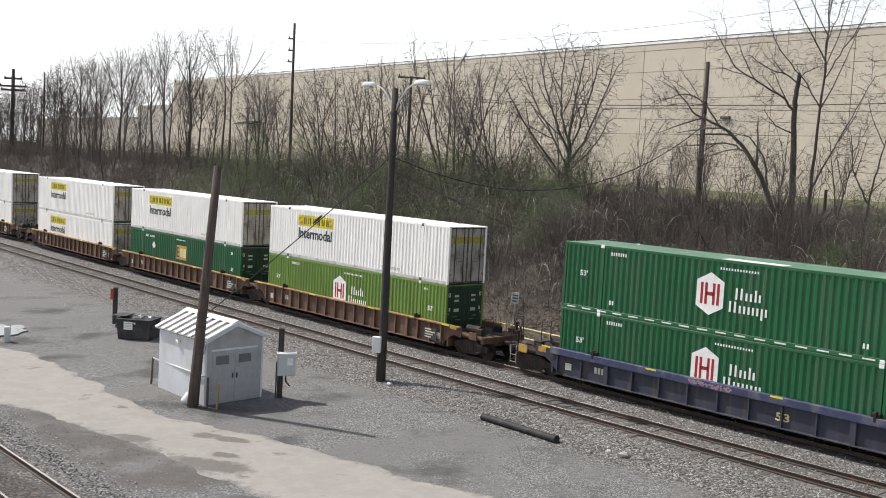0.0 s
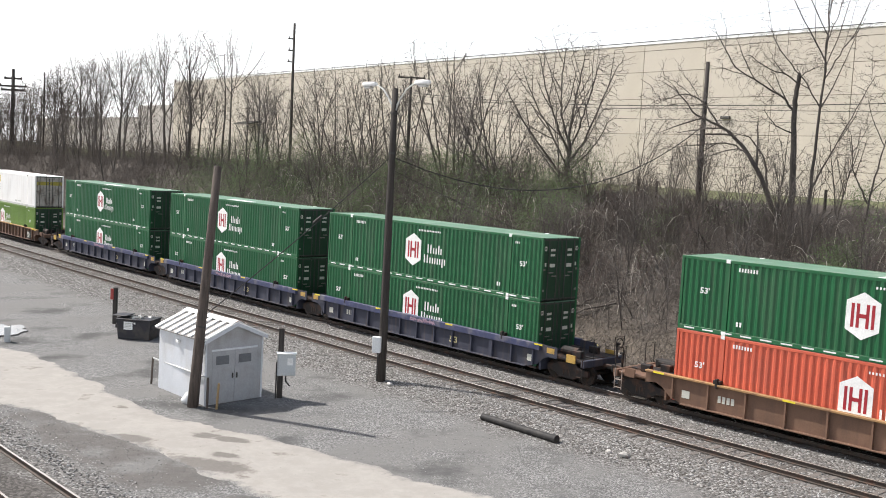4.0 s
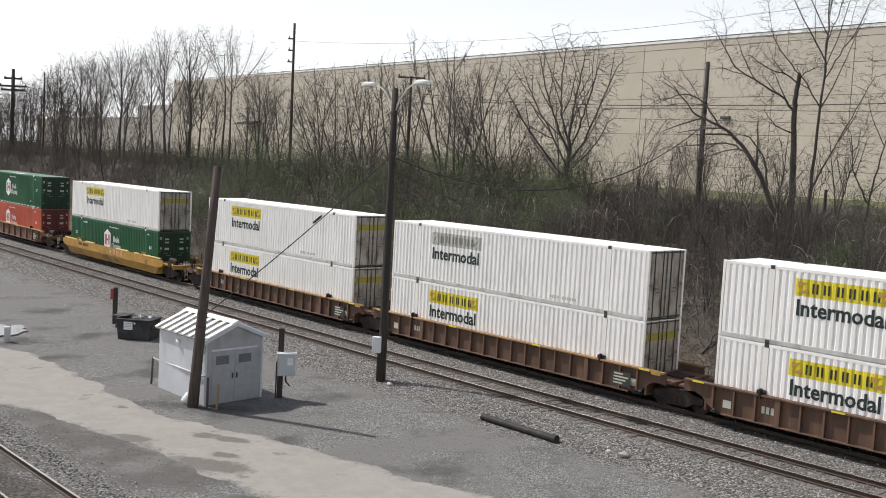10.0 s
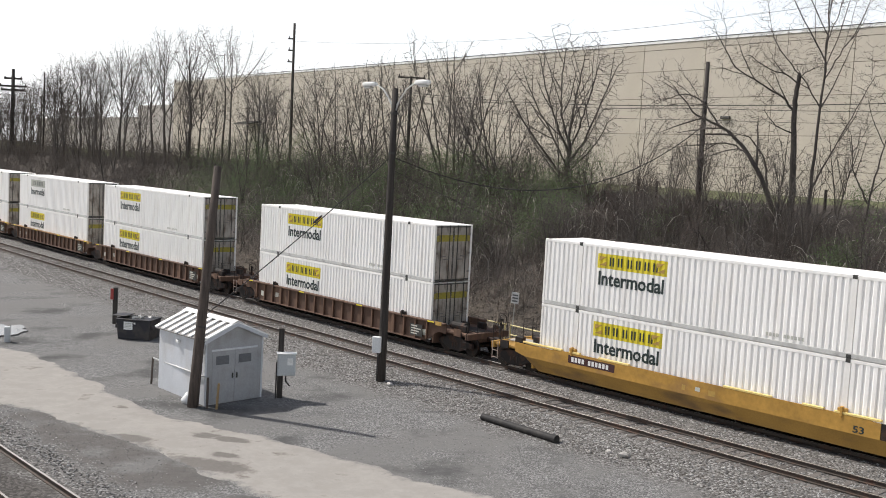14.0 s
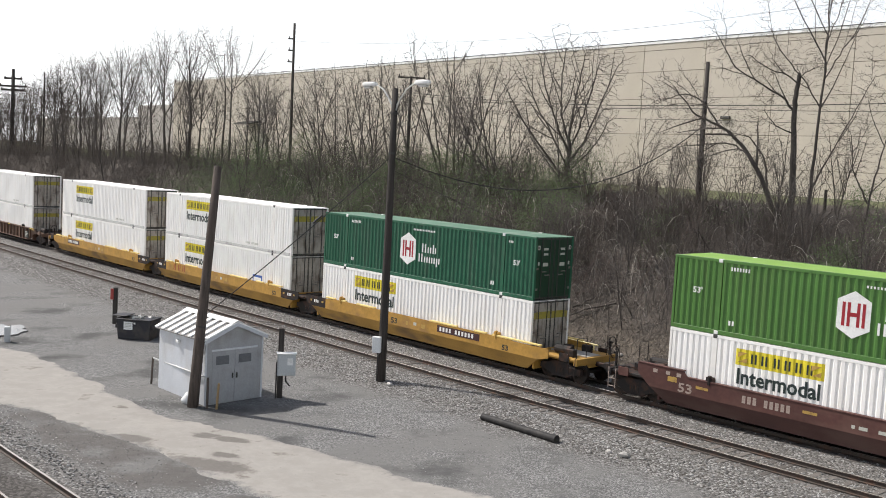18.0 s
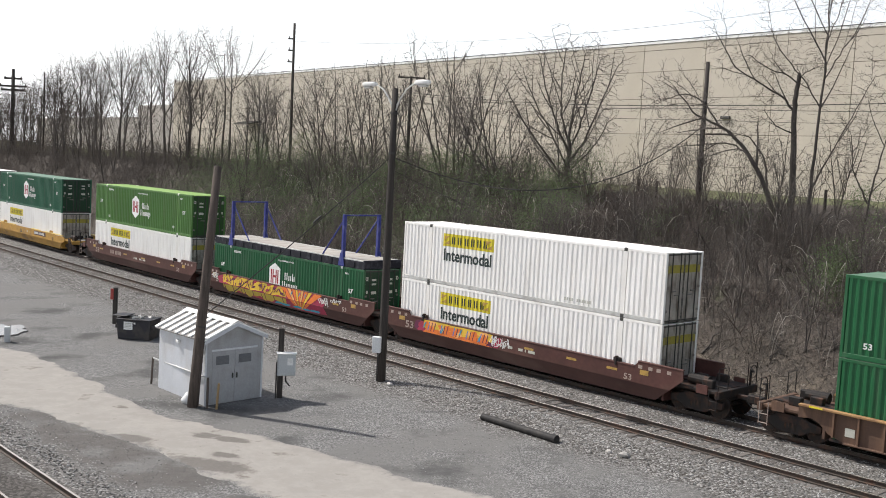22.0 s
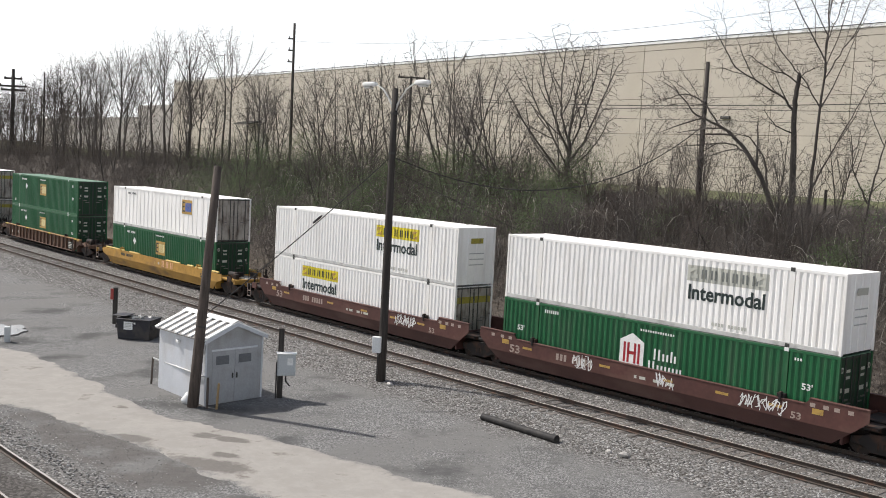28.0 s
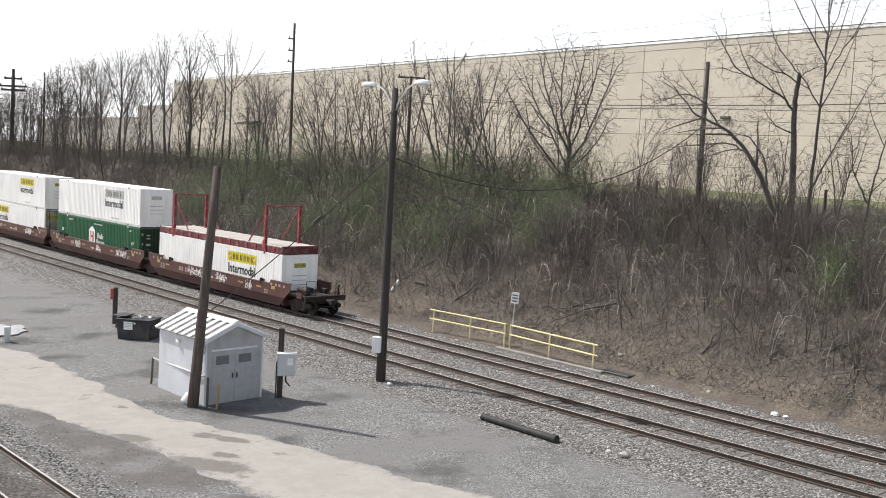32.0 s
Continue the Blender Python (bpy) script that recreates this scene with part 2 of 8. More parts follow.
rail_steel = surface("rail_steel", (0.060, 0.048, 0.040), 0.75, 0.2, dirt=(RUST, 0.5, 3.0, (1, 1, 1)))
rail_top = surface("rail_top", (0.40, 0.38, 0.35), 0.45, 0.35, dirt=(RUST, 0.25, 3.0, (1, 1, 1)))
rail_top_dull = surface("rail_top_dull", (0.34, 0.32, 0.29), 0.38, 0.75, dirt=(RUST, 0.35, 2.0, (1, 1, 1)))
tie_wood = surface("tie_wood", (0.115, 0.103, 0.094), 0.9, random=0.25, small=(30, 0.2), bump=0.5, stretch=(1, 6, 6))
deck_wood = surface("deck_wood", (0.36, 0.34, 0.31), 0.8, random=0.1, small=(20, 0.12), stretch=(1, 6, 1), dirt=((0.25, 0.22, 0.18), 0.6, 1.0, (1, 1, 1)))
rack_red = surface("rack_red", (0.21, 0.024, 0.030), 0.5, dirt=((0.5, 0.40, 0.36), 0.4, 3.0, (1, 1, 1)))
rack_maroon = surface("rack_maroon", (0.10, 0.018, 0.021), 0.5, dirt=((0.3, 0.2, 0.18), 0.4, 3.0, (1, 1, 1)))
rack_blue = surface("rack_blue", (0.030, 0.040, 0.20), 0.5, dirt=((0.3, 0.3, 0.4), 0.3, 3.0, (1, 1, 1)))
# navy taken almost to black: shadow on the rack's beams put into the colour
rack_navy_shaded = surface("rack_navy_shaded", (0.006, 0.007, 0.014), 0.75, dirt=((0.12, 0.12, 0.15), 0.3, 3.0, (1, 1, 1)))

# ---------------- ground ----------------
def ground_material():
    """Grey yard gravel, pale ballast and brown leaf litter, which follow the lie of the tracks."""
    m = bpy.data.materials.new("ground_cover")
    m.use_nodes = True
    N, L = m.node_tree.nodes, m.node_tree.links
    bsdf = N["Principled BSDF"]
    tc = N.new("ShaderNodeTexCoord")
    lat = N.new("ShaderNodeAttribute")
    lat.attribute_name = "lat"

    def noisy(scale, detail=5.0, rough=0.6):
        n = N.new("ShaderNodeTexNoise")
        n.inputs["Scale"].default_value, n.inputs["Detail"].default_value, n.inputs["Roughness"].default_value = scale, detail, rough
        L.new(tc.outputs["Object"], n.inputs["Vector"])
        return n.outputs["Fac"]

    def calc(op, a, b, c=None):
        n = N.new("ShaderNodeMath")
        n.operation = op
        for i, v in enumerate((a, b, c)):
            if v is None:
                continue
            if isinstance(v, (int, float)):
                n.inputs[i].default_value = v
            else:
                L.new(v, n.inputs[i])
        return n.outputs[0]

    def ramp(value, lo, hi):
        n = N.new("ShaderNodeMapRange")
        n.inputs["From Min"].default_value, n.inputs["From Max"].default_value = lo, hi
        L.new(value, n.inputs["Value"])
        return n.outputs[0]

    def mix(fac, a, b):
        n = N.new("ShaderNodeMix")
        n.data_type = "RGBA"
        if isinstance(fac, (int, float)):
            n.inputs["Factor"].default_value = fac
        else:
            L.new(fac, n.inputs["Factor"])
        for key, v in (("A", a), ("B", b)):
            if isinstance(v, tuple):
                n.inputs[key].default_value = (*v, 1)
            else:
                L.new(v, n.inputs[key])
        return n.outputs["Result"]

    def stones(scale):
        n = N.new("ShaderNodeTexVoronoi")
        n.inputs["Scale"].default_value = scale
        L.new(tc.outputs["Object"], n.inputs["Vector"])
        return n

    # ballast: stones of varied grey
    v1 = stones(13.0)
    shade = N.new("ShaderNodeSeparateColor")
    L.new(v1.outputs["Color"], shade.inputs[0])
    ballast = mix(calc("POWER", shade.outputs[0], 2.2), (0.100, 0.097, 0.093), (0.375, 0.367, 0.355))
    ballast = mix(ramp(noisy(0.7), 0.45, 0.7), ballast, mix(0.6, ballast, (0.16, 0.152, 0.145)))
    ballast = mix(ramp(v1.outputs["Distance"], 0.45, 0.75), ballast, (0.05, 0.045, 0.04))
    # yard: fine packed gravel with worn smooth patches
    v2 = stones(22.0)
    shade2 = N.new("ShaderNodeSeparateColor")
    L.new(v2.outputs["Color"], shade2.inputs[0])
    fine = mix(calc("POWER", shade2.outputs[1], 2.0), (0.095, 0.094, 0.092), (0.30, 0.298, 0.292))
    worn = mix(noisy(9.0, 8.0), (0.126, 0.124, 0.120), (0.190, 0.186, 0.180))
    yard = mix(ramp(noisy(0.22, 6.0), 0.44, 0.58), fine, worn)
    yard = mix(ramp(noisy(0.30, 6.0), 0.53, 0.66), yard, (0.082, 0.082, 0.080))
    # hillside: dead leaves, bare soil, some moss
    litter = mix(ramp(noisy(4.5, 10.0, 0.85), 0.40, 0.66), (0.033, 0.029, 0.026), (0.145, 0.125, 0.108))
    litter = mix(ramp(noisy(0.45, 4.0), 0.50, 0.68), litter, mix(ramp(noisy(9.0, 9.0, 0.8), 0.38, 0.64), (0.046, 0.040, 0.035), (0.150, 0.130, 0.112)))
    litter = mix(ramp(noisy(0.30, 5.0), 0.62, 0.74), litter, (0.055, 0.068, 0.030))
    tan = mix(ramp(noisy(7.0, 10.0, 0.9), 0.40, 0.62), (0.045, 0.037, 0.030), (0.225, 0.192, 0.155))
    grass = mix(noisy(3.0, 7.0), (0.085, 0.098, 0.048), (0.18, 0.18, 0.10))
    where = calc("ADD", lat.outputs["Fac"], calc("MULTIPLY_ADD", noisy(0.8, 5.0), 3.0, -1.5))
    colour = mix(ramp(where, -9.3, -7.9), yard, ballast)
    colour = mix(ramp(where, 3.3, 4.3), colour, litter)
    toe = calc("MULTIPLY", ramp(where, 3.6, 4.4), calc("SUBTRACT", 1.0, ramp(where, 6.4, 9.0)))
    colour = mix(calc("MULTIPLY", toe, ramp(noisy(0.5, 4.0), 0.36, 0.6)), colour, tan)
    colour = mix(ramp(where, 21.5, 24.5), colour, grass)
    # brake dust and oil between the rails
    for centre, much in ((0.0, 0.72), (NEAR_TRACK, 0.22)):
        off = calc("ABSOLUTE", calc("SUBTRACT", lat.outputs["Fac"], centre), 0.0)
        dusty = calc("MULTIPLY", calc("SUBTRACT", 1.0, ramp(calc("ADD", off, calc("MULTIPLY_ADD", noisy(3.0), 0.6, -0.3)), 0.75, 1.35)), much)
        colour = mix(dusty, colour, mix(calc("POWER", shade.outputs[1], 1.8), (0.060, 0.052, 0.046), (0.22, 0.195, 0.17)))
    margin = calc("MULTIPLY", ramp(where, -22.9, -22.3), calc("SUBTRACT", 1.0, ramp(where, -20.4, -19.6)))
    colour = mix(calc("MULTIPLY", margin, ramp(noisy(0.6, 6.0), 0.38, 0.52)), colour, mix(noisy(2.2, 8.0), (0.080, 0.075, 0.070), (0.148, 0.140, 0.132)))
    # the yard track lies in dark, oily stones
    shoulder = calc("MULTIPLY", ramp(where, -25.2, -24.4), calc("SUBTRACT", 1.0, ramp(where, -23.0, -22.2)))
    colour = mix(calc("MULTIPLY", shoulder, 0.85), colour, ballast)
    oily = calc("MULTIPLY", ramp(where, -28.2, -27.0), calc("SUBTRACT", 1.0, ramp(where, -24.8, -23.9)))
    colour = mix(calc("MULTIPLY", oily, 0.9), colour, mix(calc("POWER", shade.outputs[1], 2.0), (0.04, 0.036, 0.033), (0.135, 0.125, 0.115)))
    L.new(colour, bsdf.inputs["Base Color"])
    bsdf.inputs["Roughness"].default_value = 0.95
    bsdf.inputs["Specular IOR Level"].default_value = 0.2
    b = N.new("ShaderNodeBump")
    b.inputs["Strength"].default_value, b.inputs["Distance"].default_value = 0.75, 0.035
    L.new(calc("ADD", calc("MULTIPLY", v1.outputs["Distance"], -0.55), calc("MULTIPLY", noisy(9.0, 10.0, 0.75), 1.1)), b.inputs["Height"])
    L.new(b.outputs[0], bsdf.inputs["Normal"])
    return m


def ground_sheet():
    a = np.concatenate(([-3000, -1800, -1100, -700, -450, -320], np.arange(-260, -140, 6.0), np.arange(-140, 62, 1.0), np.arange(66, 140, 6.0), [180, 260, 400, 700, 1300, 3000]))
    b = np.concatenate(([-3000, -1500, -700, -350, -180, -100, -70], np.arange(-50, -30, 2.0), np.arange(-30, -9, 0.8), np.arange(-9, 12, 0.4), np.arange(12, 34, 0.8), np.arange(34, 70, 3.0), [80, 110, 180, 350, 700, 1500, 3000]))
    A, Bq = np.meshgrid(a, b, indexing="ij")
    x = A * D0[0] + Bq * N0[0]
    y = TRACK_Y + A * D0[1] + Bq * N0[1]
    z = ground_z(x, y)
    verts = np.stack((x, y, z), -1).reshape(-1, 3)
    i, j = np.meshgrid(np.arange(len(a) - 1), np.arange(len(b) - 1), indexing="ij")
    n = len(b)
    quads = np.stack((i * n + j, (i + 1) * n + j, (i + 1) * n + j + 1, i * n + j + 1), -1).reshape(-1, 4)
    me = array_mesh("ground", verts, quads)
    at = me.attributes.new("lat", "FLOAT", "POINT")
    at.data.foreach_set("value", lateral(x, y)[1].ravel().astype(np.float32))
    for p in me.polygons:
        p.use_smooth = True
    return me


ground_cover = ground_material()
solo("ground", ground_sheet(), ground_cover, Matrix(), "grey gravel yard, stone ballast and a leaf-strewn embankment", "ground", kind="structure")

def road_material():
    """Packed beige dirt that wears into grey gravel along a ragged edge, with damp hollows."""
    m = bpy.data.materials.new("dirt_road_surface")
    m.use_nodes = True
    N, L = m.node_tree.nodes, m.node_tree.links
    bsdf = N["Principled BSDF"]
    tc, edge = N.new("ShaderNodeTexCoord"), N.new("ShaderNodeAttribute")
    edge.attribute_name = "edge"

    def noisy(scale, detail=5.0):
        n = N.new("ShaderNodeTexNoise")
        n.inputs["Scale"].default_value, n.inputs["Detail"].default_value, n.inputs["Roughness"].default_value = scale, detail, 0.65
        L.new(tc.outputs["Object"], n.inputs["Vector"])
        return n.outputs["Fac"]

    def ramp(value, lo, hi):
        n = N.new("ShaderNodeMapRange")
        n.inputs["From Min"].default_value, n.inputs["From Max"].default_value = lo, hi
        L.new(value, n.inputs["Value"])
        return n.outputs[0]

    def mix(fac, a, b):
        n = N.new("ShaderNodeMix")
        n.data_type = "RGBA"
        L.new(fac, n.inputs["Factor"])
        for key, v in (("A", a), ("B", b)):
            if isinstance(v, tuple):
                n.inputs[key].default_value = (*v, 1)
            else:
                L.new(v, n.inputs[key])
        return n.outputs["Result"]

    dirt = mix(noisy(0.5), (0.225, 0.213, 0.196), (0.330, 0.314, 0.290))
    dirt = mix(ramp(noisy(11.0), 0.3, 0.8), dirt, mix(noisy(30.0), (0.20, 0.187, 0.17), (0.35, 0.33, 0.30)))
    dirt = mix(ramp(noisy(1.6, 8.0), 0.42, 0.75), dirt, mix(noisy(5.0), (0.27, 0.255, 0.235), (0.39, 0.37, 0.34)))
    dirt = mix(ramp(noisy(0.8, 7.0), 0.60, 0.68), dirt, (0.165, 0.150, 0.134))
    gravel = mix(ramp(noisy(24.0), 0.35, 0.7), (0.11, 0.107, 0.103), (0.28, 0.275, 0.265))
    wear = N.new("ShaderNodeMath")
    wear.operation = "MULTIPLY_ADD"
    wear.inputs[1].default_value, wear.inputs[2].default_value = 0.9, -0.45
    L.new(noisy(1.3, 7.0), wear.inputs[0])
    total = N.new("ShaderNodeMath")
    L.new(wear.outputs[0], total.inputs[0])
    L.new(edge.outputs["Fac"], total.inputs[1])
    wet = N.new("ShaderNodeAttribute")
    wet.attribute_name = "damp"
    ragged = N.new("ShaderNodeMath")
    ragged.operation = "MULTIPLY_ADD"
    ragged.inputs[1].default_value = 0.9
    L.new(noisy(2.2, 8.0), ragged.inputs[0])
    L.new(wet.outputs["Fac"], ragged.inputs[2])
    dirt = mix(ramp(ragged.outputs[0], 0.86, 1.08), dirt, mix(noisy(9.0), (0.125, 0.115, 0.105), (0.185, 0.172, 0.158)))
    L.new(mix(ramp(total.outputs[0], 0.02, 0.16), gravel, dirt), bsdf.inputs["Base Color"])
    bsdf.inputs["Roughness"].default_value, bsdf.inputs["Specular IOR Level"].default_value = 0.95, 0.2
    b = N.new("ShaderNodeBump")
    b.inputs["Strength"].default_value, b.inputs["Distance"].default_value = 0.5, 0.02
    L.new(noisy(18.0, 8.0), b.inputs["Height"])
    L.new(b.outputs[0], bsdf.inputs["Normal"])
    return m


dirt_road_mat = road_material()


# damp hollows in the road: x, y, half width, half depth
DAMP = ((-10.07, 32.97, 0.9, 0.5), (-7.77, 33.85, 0.6, 0.45), (-6.86, 33.52, 0.8, 0.4), (-6.62, 31.71, 0.6, 0.35), (-6.9, 30.6, 1.6, 0.7))


def dirt_road():
    """A winding pale track across the yard, with a ragged edge."""
    far = [(-90, -19.5), (-40, -19.3), (-22, -19.0), (-10.3, -18.5), (-8, -17.8), (-2.2, -17.85), (2.9, -18.05), (5.2, -17.8), (8.5, -16.4), (13.1, -15.35), (17.7, -14.3), (24, -13.2), (34, -12.6), (60, -12.4)]
    near = [(-90, -24.0), (-40, -23.6), (-12, -22.9), (0.5, -22.1), (1.5, -21.3), (3.7, -20.75), (6.15, -20.4), (9.0, -19.85), (12.8, -19.7), (14.2, -19.5), (20, -18.8), (34, -18.6), (60, -18.6)]
    ss = np.arange(-90, 60, 0.3)
    lo = np.interp(ss, *zip(*near)) - 0.3 + 0.22 * wobble(ss, ss * 0.3, 0.5) + 0.1 * wobble(ss, ss, 0.17, 3)
    hi = np.interp(ss, *zip(*far)) + 0.3 + 0.20 * wobble(ss, ss * 0.3, 0.6, 2) + 0.1 * wobble(ss, ss, 0.19, 1)
    n = 16
    vx, vy = [], []
    for s, a, b in zip(ss, lo, hi):
        for k in range(n):
            x, y, _ = on_track(s, a + (b - a) * k / (n - 1))
            vx.append(x), vy.append(y)
    vx, vy = np.array(vx), np.array(vy)
    edge = np.tile(np.minimum(np.arange(n), n - 1 - np.arange(n)), len(ss))
    vz = ground_z(vx, vy) + np.where(edge == 0, -0.02, 0.022)
    i, j = np.meshgrid(np.arange(len(ss) - 1), np.arange(n - 1), indexing="ij")
    quads = np.stack((i * n + j, (i + 1) * n + j, (i + 1) * n + j + 1, i * n + j + 1), -1).reshape(-1, 4)
    me = array_mesh("road", np.stack((vx, vy, vz), 1), quads)
    damp = np.zeros(len(vx))
    for x, y, wide, deep in DAMP:
        damp = np.maximum(damp, np.exp(-((vx - x) / wide) ** 2 - ((vy - y - 0.2 * (x - vx)) / deep) ** 2))
    me.attributes.new("damp", "FLOAT", "POINT").data.foreach_set("value", damp.astype(np.float32))
    near_edge = me.attributes.new("edge", "FLOAT", "POINT")
    near_edge.data.foreach_set("value", (edge / (n / 2)).astype(np.float32))
    for p in me.polygons:
        p.use_smooth = True
    return me


solo("road", dirt_road(), dirt_road_mat, Matrix(), "pale beige packed dirt road with worn patches", "road", kind="structure")

# ---------------- rails and ties ----------------
RAIL = [(-0.07, -0.17), (0.07, -0.17), (0.07, -0.155), (0.012, -0.135), (0.012, -0.045), (0.036, -0.03), (0.036, -0.003), (-0.036, -0.003), (-0.036, -0.03), (-0.012, -0.045), (-0.012, -0.135), (-0.07, -0.155)]


def rail_mesh(lat, s0, s1, outline):
    ss = np.arange(s0, s1 + 0.1, 2.0)
    s = Shape()
    n = len(outline)
    for q in ss:
        for a, z in outline:
            x, y, _ = on_track(q, lat + a)
            s.v.append((x, y, z))
    for i in range(len(ss) - 1):
        for k in range(n):
            s.f.append((i * n + k, i * n + (k + 1) % n, (i + 1) * n + (k + 1) % n, (i + 1) * n + k))
    return s


def track(lat, s0, s1, head, label, tie0, tie1, sunk=0.0):
    t = thing("railway_track", Matrix(), label, "railway track", "railway tracks", kind="structure")
    for side in (-0.7525, 0.7525):
        r = part("rail", rail_mesh(lat + side, s0, s1, RAIL), rail_steel, t)
        part("rail_head", rail_mesh(lat + side, s0, s1, [(-0.034, -0.0031), (0.034, -0.0031), (0.030, 0.0), (-0.030, 0.0)]), head, r)
    rng = random.Random(int(-lat * 10) + 3)
    s = tie0
    tie = Shape().box(-0.115, 0.115, -1.3, 1.3, -0.19, -0.02)
    while s < tie1:
        x, y, h = on_track(s + rng.uniform(-0.02, 0.02), lat + rng.uniform(-0.04, 0.04))
        part("tie", tie, tie_wood, t, key=("tie",), at=pose(x, y, -0.160 - sunk + rng.uniform(-0.018, 0.012), 0, 0, math.degrees(h) + rng.uniform(-1, 1)), bevel=0.012)
        s += 0.53
    return t


track(0.0, -660, 660, rail_top, "main railway track with dark ties in stone ballast", -95, 42)
track(NEAR_TRACK, -660, 660, rail_top_dull, "rusty railway track beside the main line", -95, 42)
track(YARD_TRACK, -300, 300, rail_top, "yard railway track with half-buried ties in dirty ballast", -6, 26, 0.03)

# ---------------- factory building on the bank ----------------
BUILD_TURN, BUILD_AWAY, BUILD_TOP = -0.915, 75.0, 21.75
panel_mat = surface("tan_panel", (0.535, 0.485, 0.41), 0.85, big=(0.12, 0.06), small=(4.0, 0.03), bump=0.2, random=0.04, dirt=((0.46, 0.41, 0.33), 0.35, 0.25, (1, 1, 0.5)))
joint_mat = surface("dark_joint", (0.22, 0.19, 0.15), 0.9)
coping_mat = surface("pale_coping", (0.84, 0.84, 0.82), 0.5)
bd, bn = Vector((math.cos(BUILD_TURN), math.sin(BUILD_TURN), 0)), Vector((-math.sin(BUILD_TURN), math.cos(BUILD_TURN), 0))
factory = thing("factory_building", Matrix.Translation(bn * BUILD_AWAY) @ Matrix.Rotation(BUILD_TURN, 4, "Z"), "long windowless tan factory hall with flat roof on the bank", "building")
part("wall", Shape().box(-182.5, 60, 0.03, 55, 7.0, BUILD_TOP - 0.1), joint_mat, factory)
ZS = [7.4, 10.3, 13.15, 16.5, 19.08, 21.1, 21.72]
XS = [-182.5 + 0.72 * 7.34 + 7.34 * i for i in range(-1, 33)]
for i in range(1, len(XS) - 1):
    for j in range(len(ZS) - 1):
        part("panel", Shape().box(0.035, 7.305, -0.03, 0.05, 0.025, ZS[j + 1] - ZS[j] - 0.03), panel_mat, factory, key=("panel", j), at=pose(XS[i], 0, ZS[j]))
for j in range(len(ZS) - 1):
    part("panel", Shape().box(0.0, XS[1] + 182.46, -0.03, 0.05, 0.025, ZS[j + 1] - ZS[j] - 0.03), panel_mat, factory, at=pose(-182.5, 0, ZS[j]))
    for i in range(7):
        part("panel", Shape().box(-0.03, 0.05, 0.03, 7.52, 0.02, ZS[j + 1] - ZS[j] - 0.03), panel_mat, factory, key=("endpanel", j), at=pose(-182.5 - 0.02, 0.1 + i * 7.55, ZS[j]))
part("coping", Shape().box(-182.6, 60, -0.08, 0.4, BUILD_TOP - 0.03, BUILD_TOP + 0.22), coping_mat, factory)
part("flashing", Shape().box(-182.6, 60, -0.10, 0.42, BUILD_TOP + 0.222, BUILD_TOP + 0.28), casting_dark, factory)
part("roof", Shape().box(-182.4, 60, 0.4, 54.9, BUILD_TOP - 0.15, BUILD_TOP - 0.05), coping_mat, factory)
for x, z in ((-57.5, 14.55), (-131, 14.0)):
    part("wall_lamp", Shape().box(x, x + 1.0, -0.28, -0.03, z, z + 0.26), casting_dark, factory, bevel=0.04)
grey_annex = surface("grey_annex", (0.40, 0.37, 0.34), 0.85)
part("annex_wall", Shape().box(-330, -238.1, 16, 40, 6.0, 16.6), grey_annex, factory, "low grey annex")
part("annex_wall", Shape().box(-238, -182.6, 14, 40, 6.0, 19.1), grey_annex, factory, "grey annex")
part("lean_to", Shape().prism([(-0.03, 14.5), (-2.4, 13.9), (-2.4, 13.75), (-0.03, 14.2)], -152, -147, "x"), casting_dark, factory)

# ---------------- freight containers ----------------
BOX_L, BOX_W, BOX_H = 16.154, 2.59, 2.896
HALF = BOX_L / 2
RECESS = 0.048
CAST_X = 6.04


def letters(words, size, heavy=0.022):
    """Raised lettering as a mesh in x and z, its left lower corner at 0, facing -y."""
    key = ("letters", words, size)
    if key not in KEPT:
        curve = bpy.data.curves.new("lettering", "FONT")
        curve.body, curve.size, curve.offset, curve.extrude, curve.resolution_u = words, size, heavy * size, 0.003, 2
        ob = bpy.data.objects.new("lettering", curve)
        scene.collection.objects.link(ob)
        bpy.context.view_layer.update()
        me = bpy.data.meshes.new_from_object(ob.evaluated_get(bpy.context.evaluated_depsgraph_get()))
        bpy.data.objects.remove(ob)
        co = np.empty(len(me.vertices) * 3, np.float32)
        me.vertices.foreach_get("co", co)
        co = co.reshape(-1, 3)
        co[:, 0] -= co[:, 0].min()
        co = np.stack((co[:, 0], -co[:, 2], co[:, 1]), 1)
        me.vertices.foreach_set("co", co.ravel())
        me.materials.clear()
        KEPT[key] = me
    return KEPT[key]


def lettering(words, size, wide, material, parent, at, name="lettering", label=""):
    """Words of a given width; at: the pose of the left lower corner."""
    key = ("lettering", words, size, wide, material.name)
    if key not in KEPT:
        me = letters(words, size).copy()
        co = np.empty(len(me.vertices) * 3, np.float32)
        me.vertices.foreach_get("co", co)
        co = co.reshape(-1, 3)
        co[:, 0] *= wide / max(co[:, 0].max(), 1e-6)
        me.vertices.foreach_set("co", co.ravel())
        me.materials.append(material)
        KEPT[key] = me
    return part(name, KEPT[key], material, parent, label, at=at)


